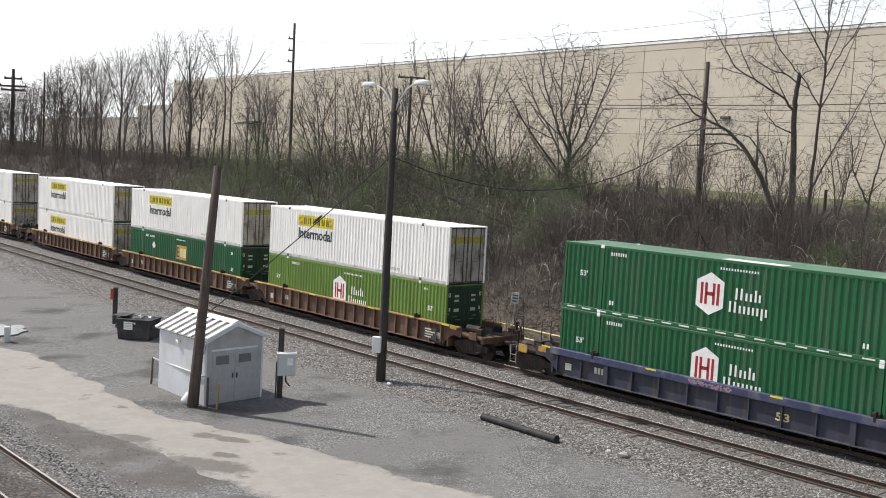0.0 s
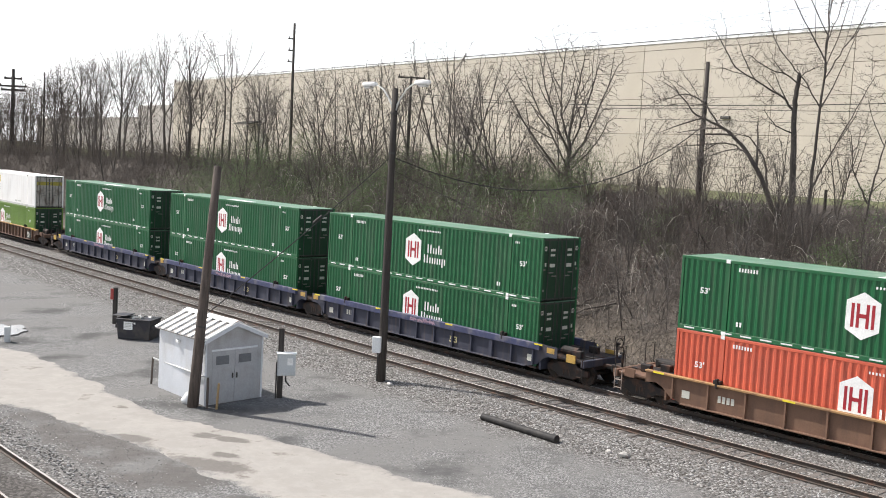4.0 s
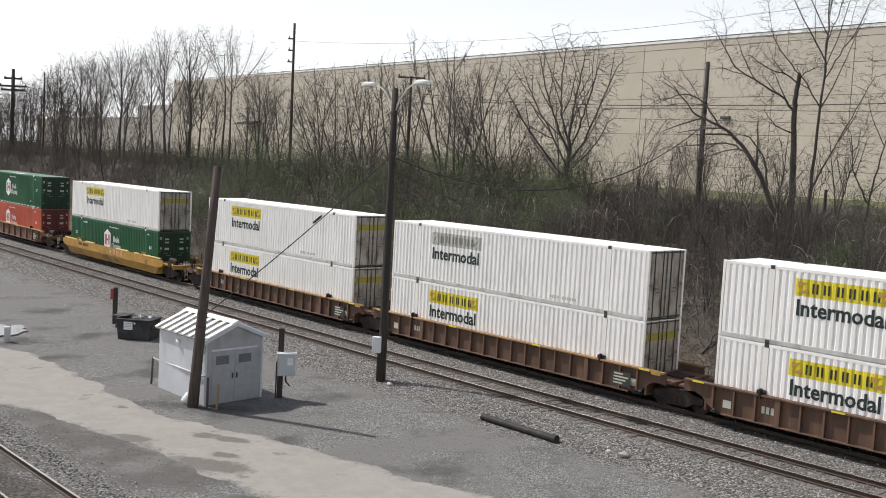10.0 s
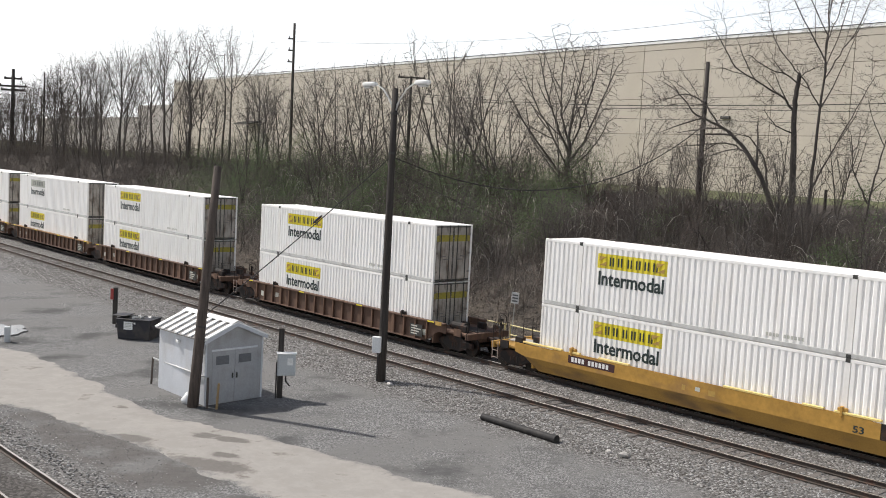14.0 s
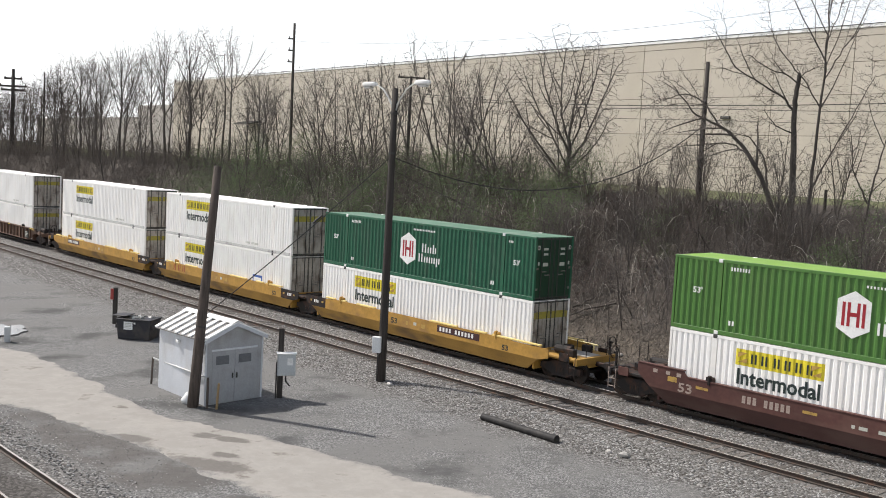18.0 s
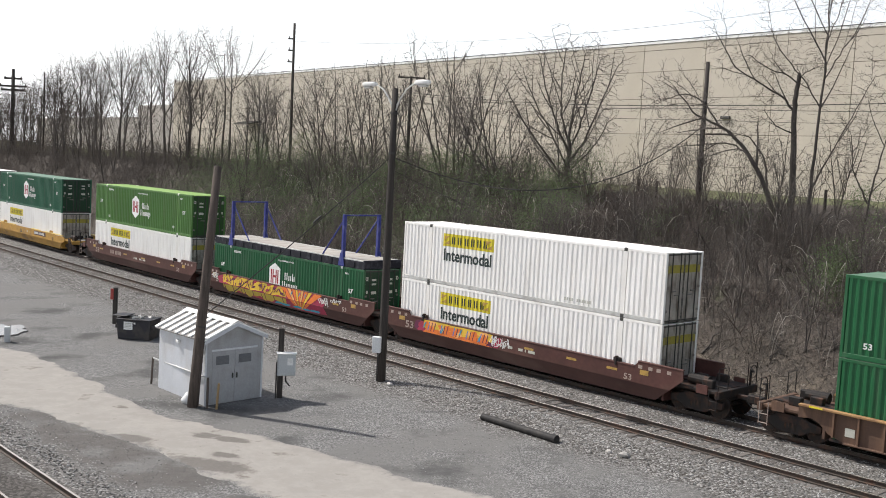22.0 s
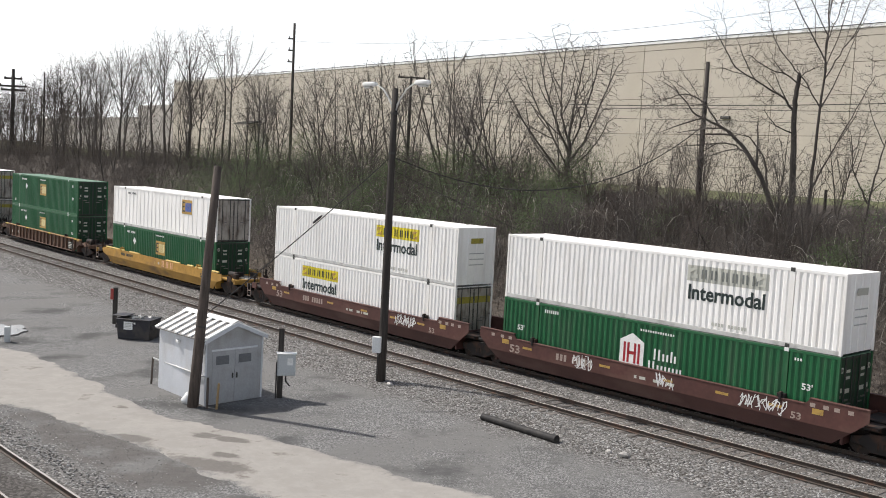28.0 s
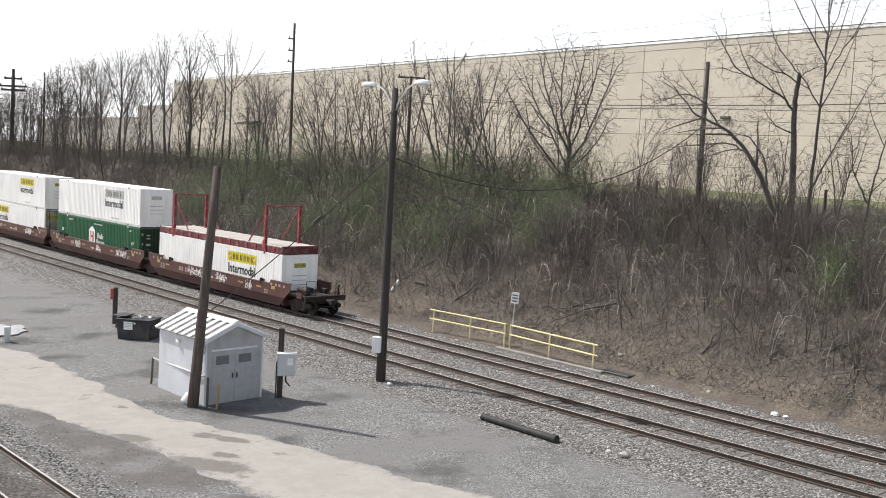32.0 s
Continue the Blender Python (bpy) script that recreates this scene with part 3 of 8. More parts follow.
def corrugated(pitch, outer, slope, x0, x1, z0, z1, deep=RECESS):
    """A pressed steel wall in the plane y = 0, its ribs towards -y, its grooves RECESS deep."""
    s = Shape()
    line = []
    x = x0
    count = max(1, round((x1 - x0) / pitch))
    pitch = (x1 - x0) / count
    for i in range(count):
        a = x0 + i * pitch
        line += [(a, deep), (a + slope, 0.0), (a + slope + outer, 0.0), (a + 2 * slope + outer, deep)]
    line.append((x1, deep))
    for x, y in line:
        s.v += [(x, y, z0), (x, y, z1)]
    for i in range(len(line) - 1):
        s.f.append((2 * i, 2 * i + 2, 2 * i + 3, 2 * i + 1))
    return s


def posted(x0, x1, z0, z1):
    """A smooth sheet wall with thin posts, in the plane y = 0."""
    return corrugated(0.61, 0.056, 0.006, x0, x1, z0, z1, 0.024)


def bars(widths, height, gap, thick=0.006):
    """A row of plain upright bars."""
    s = Shape()
    x = 0.0
    for w in widths:
        if w > 0:
            s.box(x, x + w, -thick, 0, 0, height)
        x += abs(w) + gap
    return s


def bar_row(name, widths, height, gap, thick, material, parent, at, label=""):
    """Plain upright bars in a row, each a piece of its own."""
    x = 0.0
    for w in widths:
        if w > 0:
            part(name, Shape().box(0, w, -thick, 0, 0, height), material, parent, label, key=("bar", w, height, thick, material.name), at=at @ pose(x, 0, 0))
        x += abs(w) + gap


def emblem():
    """A six-sided badge, point up."""
    return Shape().prism([(0.0, -0.83), (0.60, -0.50), (0.60, 0.50), (0.0, 0.83), (-0.60, 0.50), (-0.60, -0.50)], -0.006, 0.0, "y")


def emblem_mark():
    s = Shape()
    for x in (-0.36, -0.17, 0.17, 0.36):
        s.box(x - 0.055, x + 0.055, -0.011, -0.006, -0.42, 0.42)
    s.box(-0.17, 0.17, -0.011, -0.006, -0.07, 0.07)
    return s


COATS = {
    # kind: (wall, rail, roof, pitch, outer, slope)
    "white": (white_paint, white_rail, white_paint, 0.27, 0.120, 0.045),
    "green": (green_paint, green_paint, roof_green, 0.28, 0.085, 0.060),
    "teal": (teal_paint, teal_paint, roof_green, 0.28, 0.085, 0.060),
    "lime": (lime_paint, lime_paint, roof_lime, 0.28, 0.085, 0.060),
    "mid_lime": (mid_lime_paint, mid_lime_paint, roof_lime, 0.28, 0.085, 0.060),
    "red": (red_paint, red_paint, red_paint, 0.28, 0.085, 0.060),
    "grey_white": (white_paint, white_rail, white_paint, 0, 0, 0),
}
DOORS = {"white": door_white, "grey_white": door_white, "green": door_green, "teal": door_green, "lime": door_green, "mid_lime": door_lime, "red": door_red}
BOX_LABELS = {
    "white_yellow": "white corrugated freight container with yellow plate and dark lettering",
    "white_faded": "white corrugated freight container with a faded plate and lettering",
    "green_badge": "green corrugated steel freight container with white six-sided badge",
    "teal_badge": "dark green corrugated freight container with white badge",
    "lime_badge": "lime green corrugated freight container with white badge",
    "mid_lime_badge": "grass green corrugated freight container with a white badge",
    "red_badge": "orange-red corrugated freight container with white badge",
    "green_ochre": "green corrugated freight container with ochre plate and white diamond",
    "grey_white_ochre": "dirty white smooth-sided freight container with ochre plate",
    "white_blue": "white freight container with rusty ends and yellow plate",
}


def container(kind, sign, shown=1):
    """A 53 foot container, its nose at -x; z = 0 is its underside. Returns the thing."""
    wall, rail, roof, pitch, outer, slope = COATS[kind]
    box = thing("freight_container", Matrix(), BOX_LABELS[kind + "_" + sign], "container", "containers on the train")
    k = (kind,)
    w2 = BOX_W / 2
    z0, z1 = 0.17, BOX_H - 0.12
    back = pose(0, 0, 0, 0, 0, 180)
    for turn in (Matrix(), back):
        # wall between the end posts and the two lifting posts
        m = turn @ pose(0, -w2 + 0.004, 0)
        for a, b in ((-HALF + 0.10, -CAST_X - 0.10), (-CAST_X + 0.10, CAST_X - 0.10), (CAST_X + 0.10, HALF - 0.10)):
            shape = (lambda a=a, b=b: posted(a, b, z0, z1)) if not pitch else (lambda a=a, b=b: corrugated(pitch, outer, slope, a, b, z0, z1, 0.040 if kind == "white" else RECESS))
            part("side_panel", shape, wall, box, key=k + ("side", a), at=m)
        part("bottom_rail", Shape().box(-HALF, HALF, -w2, -w2 + 0.09, 0.0, z0), rail, box, key=k + ("bottom",), at=turn, bevel=0.008)
        part("top_rail", Shape().box(-HALF, HALF, -w2, -w2 + 0.09, z1, BOX_H), wall, box, key=k + ("top",), at=turn, bevel=0.008)
        for x in (-CAST_X, CAST_X):
            part("lifting_post", Shape().box(-0.10, 0.10, -w2, -w2 + 0.06, z0, z1), wall, box, key=k + ("lift",), at=turn @ pose(x, 0, 0), bevel=0.006)
            for z in (0.0, BOX_H - 0.13):
                part("corner_casting", Shape().box(-0.09, 0.09, -w2 - 0.012, -w2 + 0.12, 0, 0.14), casting_dark if kind in ("white", "grey_white") else marking_white, box,
                     key=("cast", kind in ("white", "grey_white")), at=turn @ pose(x, 0, z), bevel=0.01)
        for x in (-HALF + 0.05, HALF - 0.05):
            part("corner_post", Shape().box(-0.055, 0.055, -w2 - 0.003, -w2 + 0.12, -0.002, BOX_H + 0.003), wall, box, key=k + ("post",), at=turn @ pose(x, 0, 0), bevel=0.012)
    part("roof", Shape().box(-HALF + 0.03, HALF - 0.03, -w2 + 0.05, w2 - 0.05, BOX_H - 0.05, BOX_H - 0.012), roof, box, key=k + ("roof",))
    part("floor", Shape().box(-HALF + 0.05, HALF - 0.05, -w2 + 0.06, w2 - 0.06, 0.03, 0.16), dark_steel, box, key=("box_floor",))
    # nose wall
    part("nose_wall", lambda: posted(-w2 + 0.12, w2 - 0.12, 0.05, BOX_H - 0.05) if kind == "white" else corrugated(0.33, 0.14, 0.03, -w2 + 0.12, w2 - 0.12, 0.05, BOX_H - 0.05),
         wall, box, key=k + ("nose",), at=pose(-HALF + 0.02, 0, 0, 0, 0, -90))
    # doors at the tail
    for side in (-1, 1):
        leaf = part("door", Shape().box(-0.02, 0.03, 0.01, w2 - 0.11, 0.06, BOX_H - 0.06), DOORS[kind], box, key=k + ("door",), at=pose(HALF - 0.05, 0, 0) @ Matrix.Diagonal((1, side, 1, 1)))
        for y in (0.28, 0.86):
            part("lock_rod", Shape().tube([(0.05, y, 0.03), (0.05, y, BOX_H - 0.03)], 0.024, 6), casting_dark, leaf, key=("rod", y))
        part("door_gasket", Shape().box(0.030, 0.034, 0.012, w2 - 0.12, 0.07, 0.13).box(0.030, 0.034, 0.012, w2 - 0.12, BOX_H - 0.13, BOX_H - 0.07).box(0.030, 0.034, 0.015, 0.05, 0.13, BOX_H - 0.13),
             casting_dark, leaf, key=("gasket",))
        for z in (0.5, 1.45, 2.4):
            part("hinge", Shape().box(0.028, 0.045, w2 - 0.26, w2 - 0.10, z - 0.05, z + 0.05), door_metal, leaf, key=("hinge", z))
        part("door_handle", Shape().box(0.03, 0.075, 0.30, 0.62, 1.12, 1.17).box(0.03, 0.075, 0.52, 0.80, 1.28, 1.33), door_metal, leaf, key=("handle",))
        if sign == "yellow":
            part("door_plate", Shape().box(0.031, 0.036, 0.06, 1.12, 2.05, 2.38), door_yellow, leaf, key=("doorplate",))
        elif kind not in ("white", "grey_white"):
            for i, (y, z, a, b) in enumerate(((0.42, 2.28, 0.30, 0.11), (0.42, 2.05, 0.30, 0.10), (0.40, 1.55, 0.34, 0.16), (0.98, 2.3, 0.14, 0.2), (0.98, 1.6, 0.1, 0.16))):
                part("door_marking", Shape().box(0.031, 0.035, y, y + a, z, z + b), marking_faded, leaf, key=("dm", i))
    if sign in ("yellow", "faded"):
        part("nose_plate", Shape().box(0, 0.006, -0.42, 0.42, 2.1, 2.36), door_yellow if sign == "yellow" else marking_faded, box, key=("nplate", sign), at=pose(-HALF - 0.004, 0, 0))
        for i, z in enumerate((1.02, 1.3, 1.58)):
            part("nose_marking", Shape().box(0, 0.006, -0.5, 0.5, z, z + 0.05), white_rail, box, key=("nm", i), at=pose(-HALF - 0.004, 0, 0))
    # painted signs, read from outside on either side
    for side, turn in ((1, Matrix()), (-1, back)):
        face = lambda x, z, out=0.004: turn @ pose(x, -w2 - out + 0.004, z)
        if sign in ("yellow", "faded", "blue"):
            left = -5.13 if side > 0 else 1.62
            plate_paint = marking_faded if sign == "faded" else marking_yellow
            plate = part("sign_plate", lambda: corrugated(pitch, outer, slope, 0, 13 * pitch, 0, 0.62, 0.040), plate_paint, box, key=("plate", sign), at=face(left, 1.92))
            if side == shown:
                bar_row("sign_bar", (0.07, 0.07, -0.03, 0.07, 0.07, -0.10, 0.07, 0.07, -0.03, 0.07, 0.07, -0.03, 0.07, 0.07, -0.03, 0.07, 0.07), 0.36, 0.085, 0.010, marking_faded_dark if sign == "faded" else marking_dark, plate, pose(0.66, 0.002, 0.13))
            part("sign_emblem", Shape().prism([(0.12, 0.12), (0.50, 0.12), (0.50, 0.30)], -0.010, 0.0).prism([(0.12, 0.50), (0.12, 0.30), (0.50, 0.50)], -0.010, 0.0)
                 .prism([(3.03, 0.12), (3.41, 0.12), (3.41, 0.30)], -0.010, 0.0).prism([(3.03, 0.50), (3.03, 0.30), (3.41, 0.50)], -0.010, 0.0), marking_faded if sign == "faded" else marking_ochre, plate, key=("plateemblem", sign))
            lettering("Intermodal", 0.82, 3.30, marking_dark, box, face(left + 0.12, 1.22), label="dark painted word")
            part("number_marking", bars((0.09,) * 4 + (-0.1,) + (0.09,) * 6, 0.13, 0.05, 0.004), marking_faded, box, key=("num1",), at=face(HALF - 5.2, 0.30))
        elif sign == "badge":
            badge = part("badge", emblem(), marking_white, box, key=("badge",), at=face(-HALF + 7.32, 1.52))
            part("badge_mark", emblem_mark(), marking_red, badge, key=("badgemark",))
            if side == shown:
                for w, x, z, h in ((0.085, 8.42, 1.44, 0.44), (0.085, 8.63, 1.44, 0.44), (0.085, 8.84, 1.44, 0.29), (0.085, 9.03, 1.44, 0.29), (0.085, 9.22, 1.44, 0.44), (0.085, 9.39, 1.44, 0.29),
                                   (0.085, 8.18, 0.94, 0.42), (0.085, 8.39, 0.94, 0.42), (0.085, 8.60, 0.94, 0.29), (0.085, 8.79, 0.94, 0.29), (0.085, 8.97, 0.94, 0.29), (0.085, 9.15, 0.94, 0.29), (0.085, 9.33, 0.94, 0.29), (0.085, 9.51, 0.80, 0.43), (0.085, 9.68, 0.94, 0.29)):
                    part("name_bar", Shape().box(0, w, -0.006, 0, 0, h), marking_white, box, key=("hub", w, h), at=face(-HALF + x, z))
            part("number_marking", bars((0.065,) * 7, 0.14, 0.055), marking_white, box, key=("num2",), at=face(-HALF + 2.5, 2.50))
            part("size_marking", bars((0.07, 0.07), 0.13, 0.05), marking_white, box, key=("size2",), at=face(-HALF + 2.55, 0.42))
            part("number_marking", bars((0.06,) * 14, 0.09, 0.06), marking_white, box, key=("num3",), at=face(-HALF + 7.7, 2.50))
            part("size_marking", bars((0.07, 0.07), 0.13, 0.05), marking_white, box, key=("size2",), at=face(HALF - 2.75, 0.42))
            part("number_marking", bars((0.06,) * 3, 0.10, 0.05), marking_white, box, key=("num6",), at=face(HALF - 1.7, 2.50))
            lettering("53'", 0.32, 0.42, marking_white, box, face(-HALF + 0.9, 1.50))
            lettering("53'", 0.32, 0.42, marking_white, box, face(HALF - 1.35, 1.50))
        elif sign == "ochre":
            x = -HALF + 7.45 if kind == "green" else (-HALF + 11.3 if side > 0 else -HALF + 3.4)
            z = 1.25 if kind == "green" else 1.55
            plate = part("sign_plate", Shape().box(0, 1.45, -0.004, 0, 0, 0.98), marking_ochre, box, key=("ochre",), at=face(x, z))
            if side != shown:
                continue
            part("sign_bar", Shape().box(0.08, 0.16, -0.010, 0, 0.14, 0.84).box(0.16, 0.42, -0.010, 0, 0.14, 0.24).box(0.16, 0.36, -0.010, 0, 0.45, 0.54).box(0.16, 0.42, -0.010, 0, 0.74, 0.84), marking_dark, plate, key=("ochrebars",))
            bar_row("sign_bar", (0.10, 0.12, 0.10, 0.12, 0.26), 0.6, 0.04, 0.010, marking_cream if kind == "green" else marking_blue, plate, pose(0.50, 0, 0.18))
            part("number_marking", bars((0.07,) * 4 + (-0.10,) + (0.07,) * 6, 0.15, 0.055), marking_white if kind == "green" else marking_dark, box, key=("num4", kind), at=face(-HALF + 2.6, 2.42))
            if kind == "green":
                part("diamond", Shape().prism([(0, -0.27), (0.27, 0), (0, 0.27), (-0.27, 0)], -0.006, 0), marking_white, box, key=("diamond",), at=face(-HALF + 3.9, 1.88))
                part("number_marking", bars((0.06,) * 11, 0.09, 0.06), marking_white, box, key=("num5",), at=face(-HALF + 7.4, 2.55))
                lettering("53", 0.30, 0.32, marking_white, box, face(-HALF + 0.8, 0.40))
                lettering("53", 0.30, 0.32, marking_white, box, face(HALF - 1.2, 1.25))
                part("size_marking", bars((0.08, 0.08), 0.18, 0.06), marking_white, box, key=("size2",), at=face(HALF - 1.2, 2.3))
    if sign == "blue":
        part("sticker", Shape().box(0, 1.1, -0.005, 0, 0, 0.52), marking_blue, box, "blue and white sticker", key=("sticker",), at=pose(HALF - 4.2, -w2, 0.85))
        part("sticker", Shape().box(0.12, 0.98, -0.009, 0, 0.14, 0.38), marking_white, box, key=("sticker2",), at=pose(HALF - 4.2, -w2, 0.85))
    if kind == "green" and sign == "badge":
        # short bright dashes of worn paint along the lower edge
        part("edge_dashes", bars((0.46,) * 19, 0.055, 0.36, 0.004), marking_white, box, key=("dashes",), at=pose(-HALF + 0.3, -w2 - 0.001, 0.06))
    return box


# ---------------- stacked flat racks ----------------
def flat_rack(kind):
    """An open flat rack with upright end frames, lying on a container; z = 0 is its underside."""
    beam, upright = (rack_maroon, rack_red) if kind == "red" else (rack_navy_shaded, rack_blue)
    rack = thing("flat_rack", Matrix(), "%s steel flat rack with upright end frames and pale deck" % ("red" if kind == "red" else "blue"), "flat rack")
    w2 = BOX_W / 2
    for y in (-1, 1):
        side = part("side_beam", Shape().box(-HALF + 0.05, HALF - 0.05, w2 - 0.10, w2, 0.0, 0.42), beam, rack, key=("beam", kind), at=Matrix.Diagonal((1, y, 1, 1)), bevel=0.01)
        for i in range(14):
            x = -6.9 + i * 1.06
            part("stake_pocket", Shape().box(x, x + 0.34, w2, w2 + 0.035, 0.06, 0.36), upright if kind == "red" else beam, side, key=("pocket", kind, i))
        for x, lean in ((-6.0, 1), (6.0, -1)):
            part("post", Shape().box(x - 0.085, x + 0.085, w2 - 0.17, w2 + 0.02, 0.0, 2.88).prism([(x - 0.3, 0.02), (x + 0.3, 0.02), (x + 0.12, 0.75), (x - 0.12, 0.75)], w2 + 0.02, w2 + 0.05), upright, rack, key=("post", kind, x), at=Matrix.Diagonal((1, y, 1, 1)), bevel=0.01)
            part("brace", Shape().tube([(x, w2 - 0.1, 2.66), (x + lean * 2.1, w2 - 0.1, 0.35)], 0.05, 6), upright, rack, key=("brace", kind, x), at=Matrix.Diagonal((1, y, 1, 1)))
    for x in (-6.0, 6.0):
        part("cross_bar", Shape().box(x - 0.05, x + 0.05, -w2 + 0.1, w2 - 0.1, 2.79, 2.87), upright, rack, key=("cross", kind, x))
    part("end_beam", Shape().box(-0.06, 0.06, -w2, w2, 0.05, 0.5), beam, rack, key=("endbeam", kind), at=pose(-HALF + 0.06, 0, 0))
    part("end_beam", Shape().box(-0.06, 0.06, -w2, w2, 0.05, 0.5), beam, rack, key=("endbeam", kind), at=pose(HALF - 0.06, 0, 0))
    step = (BOX_L - 0.3) / 8
    for i in range(8):
        part("deck_panel", Shape().box(0.01, step - 0.01, -w2 + 0.14, w2 - 0.14, 0.38, 0.47), deck_wood, rack, key=("deckpanel",), at=pose(-HALF + 0.15 + i * step, 0, 0), bevel=0.008)
    for y in (-1, 1):
        part("edge_strip", Shape().box(-HALF + 0.13, HALF - 0.13, w2 - 0.135, w2 - 0.02, 0.424, 0.485), white_rail, rack, key=("strip",), at=Matrix.Diagonal((1, y, 1, 1)), bevel=0.006)
    return rack


# ---------------- well cars ----------------
TRUCK_X, FREE_END = 9.75, 11.75
WHEEL_R, AXLE_X = 0.46, 0.89
WHEELSETS = []


def truck(car, x):
    """A two-axle bogie under a car at x."""
    bogie = part("bogie", Shape().box(-0.35, 0.35, -1.0, 1.0, 0.42, 0.80), dark_steel, car, key=("bolster",), at=pose(x, 0, 0), bevel=0.03)
    for y in (-1, 1):
        part("side_frame", Shape().prism([(-1.18, 0.42), (-0.72, 0.36), (-0.42, 0.18), (0.42, 0.18), (0.72, 0.36), (1.18, 0.42), (1.18, 0.66), (0.75, 0.74), (0.45, 0.86), (-0.45, 0.86), (-0.75, 0.74), (-1.18, 0.66)], 0.93, 1.10),
             dark_steel, bogie, key=("side_frame",), at=Matrix.Diagonal((1, y, 1, 1)), bevel=0.02)
        for i in (-1, 0, 1):
            part("spring", Shape().tube([(i * 0.2, 1.03, 0.30), (i * 0.2, 1.03, 0.58)], 0.09, 8), wheel_steel, bogie, key=("spring", i), at=Matrix.Diagonal((1, y, 1, 1)))
    for a in (-AXLE_X, AXLE_X):
        s = Shape()
        s.tube([(0, -1.05, 0), (0, 1.05, 0)], 0.08, 10)
        for y in (-1, 1):
            s.tube([(0, y * 0.69, 0), (0, y * 0.72, 0), (0, y * 0.72, 0), (0, y * 0.83, 0)], [WHEEL_R + 0.028, WHEEL_R + 0.028, WHEEL_R, WHEEL_R], 24)
            s.tube([(0, y * 0.83, 0), (0, y * 0.86, 0)], [0.20, 0.16], 14)
            for j in range(6):
                t = j * math.pi / 3
                s.tube([(0.33 * math.cos(t), y * 0.83, 0.33 * math.sin(t)), (0.33 * math.cos(t), y * 0.845, 0.33 * math.sin(t))], 0.05, 6)
        w = part("wheelset", s, wheel_steel, bogie, key=("wheelset",), at=pose(a, 0, WHEEL_R))
        WHEELSETS.append((car, w, a))


def side_outline(top, bottom, end, end_top):
    """The outline of a car's side: level top, belly between the bogies."""
    e = end
    pts = [(-e, end_top - 0.5), (-e, end_top), (-7.2, end_top), (-7.0, top), (7.0, top), (7.2, end_top), (e, end_top), (e, end_top - 0.5)]
    for x, z in ((8.85, 0.98), (8.55, 0.86), (8.2, 0.55), (7.6, bottom + 0.02)):
        pts.append((x, z))
    pts += [(-x, z) for x, z in ((7.6, bottom + 0.02), (8.2, 0.55), (8.55, 0.86), (8.85, 0.98))]
    return pts


CARS = {
    "brown": dict(steel=brown_steel, flange=brown_flange, top=1.42, end_top=1.42, bottom=0.34, label="rusty brown ribbed well car of a freight train"),
    "wide_brown": dict(steel=tan_steel, flange=brown_flange, top=1.42, end_top=1.42, bottom=0.34, label="worn tan-brown well car with wide ribbed panels"),
    "dark_brown": dict(steel=brown_steel, flange=brown_steel, top=1.42, end_top=1.42, bottom=0.34, label="dark rust-brown ribbed well car of a freight train"),
    "blue": dict(steel=grey_steel, flange=blue_steel, top=1.48, end_top=1.48, bottom=0.34, label="dark blue and sooty ribbed well car"),
    "yellow": dict(steel=yellow_steel, flange=yellow_edge, top=1.42, end_top=1.36, bottom=0.30, label="yellow smooth-sided well car with worn edges"),
    "maroon": dict(steel=maroon_steel, flange=maroon_steel, top=1.48, end_top=1.70, bottom=0.30, label="maroon smooth-sided well car with faded markings"),
}


def scrawl(seed, wide, high):
    """Loose looping strokes of spray paint, thin plates in x and z."""
    rng = random.Random(seed)
    s = Shape()
    n = int(wide / 0.13)
    for i in range(n):
        x = i * wide / n
        pts = [(x + rng.uniform(-0.1, 0.2), rng.uniform(0, high)) for _ in range(6)]
        for (a, b), (c, d) in zip(pts, pts[1:]):
            length = math.hypot(c - a, d - b) or 1
            nx, nz = -(d - b) / length * 0.016, (c - a) / length * 0.016
            s.prism([(a + nx, b + nz), (c + nx, d + nz), (c - nx, d - nz), (a - nx, b - nz)], -0.004, 0)
    return s


def blob(seed, wide, high, lean=0.2):
    """One bulging sprayed shape."""
    rng = random.Random(seed)
    pts = []
    for i in range(18):
        a = 2 * math.pi * i / 18
        r = 1 + rng.uniform(-0.28, 0.28)
        x, z = math.cos(a) * r, math.sin(a) * r
        pts.append((wide / 2 * x + lean * z, high / 2 * max(-1, min(1, z * 1.15))))
    return Shape().prism(pts, -0.004, 0)


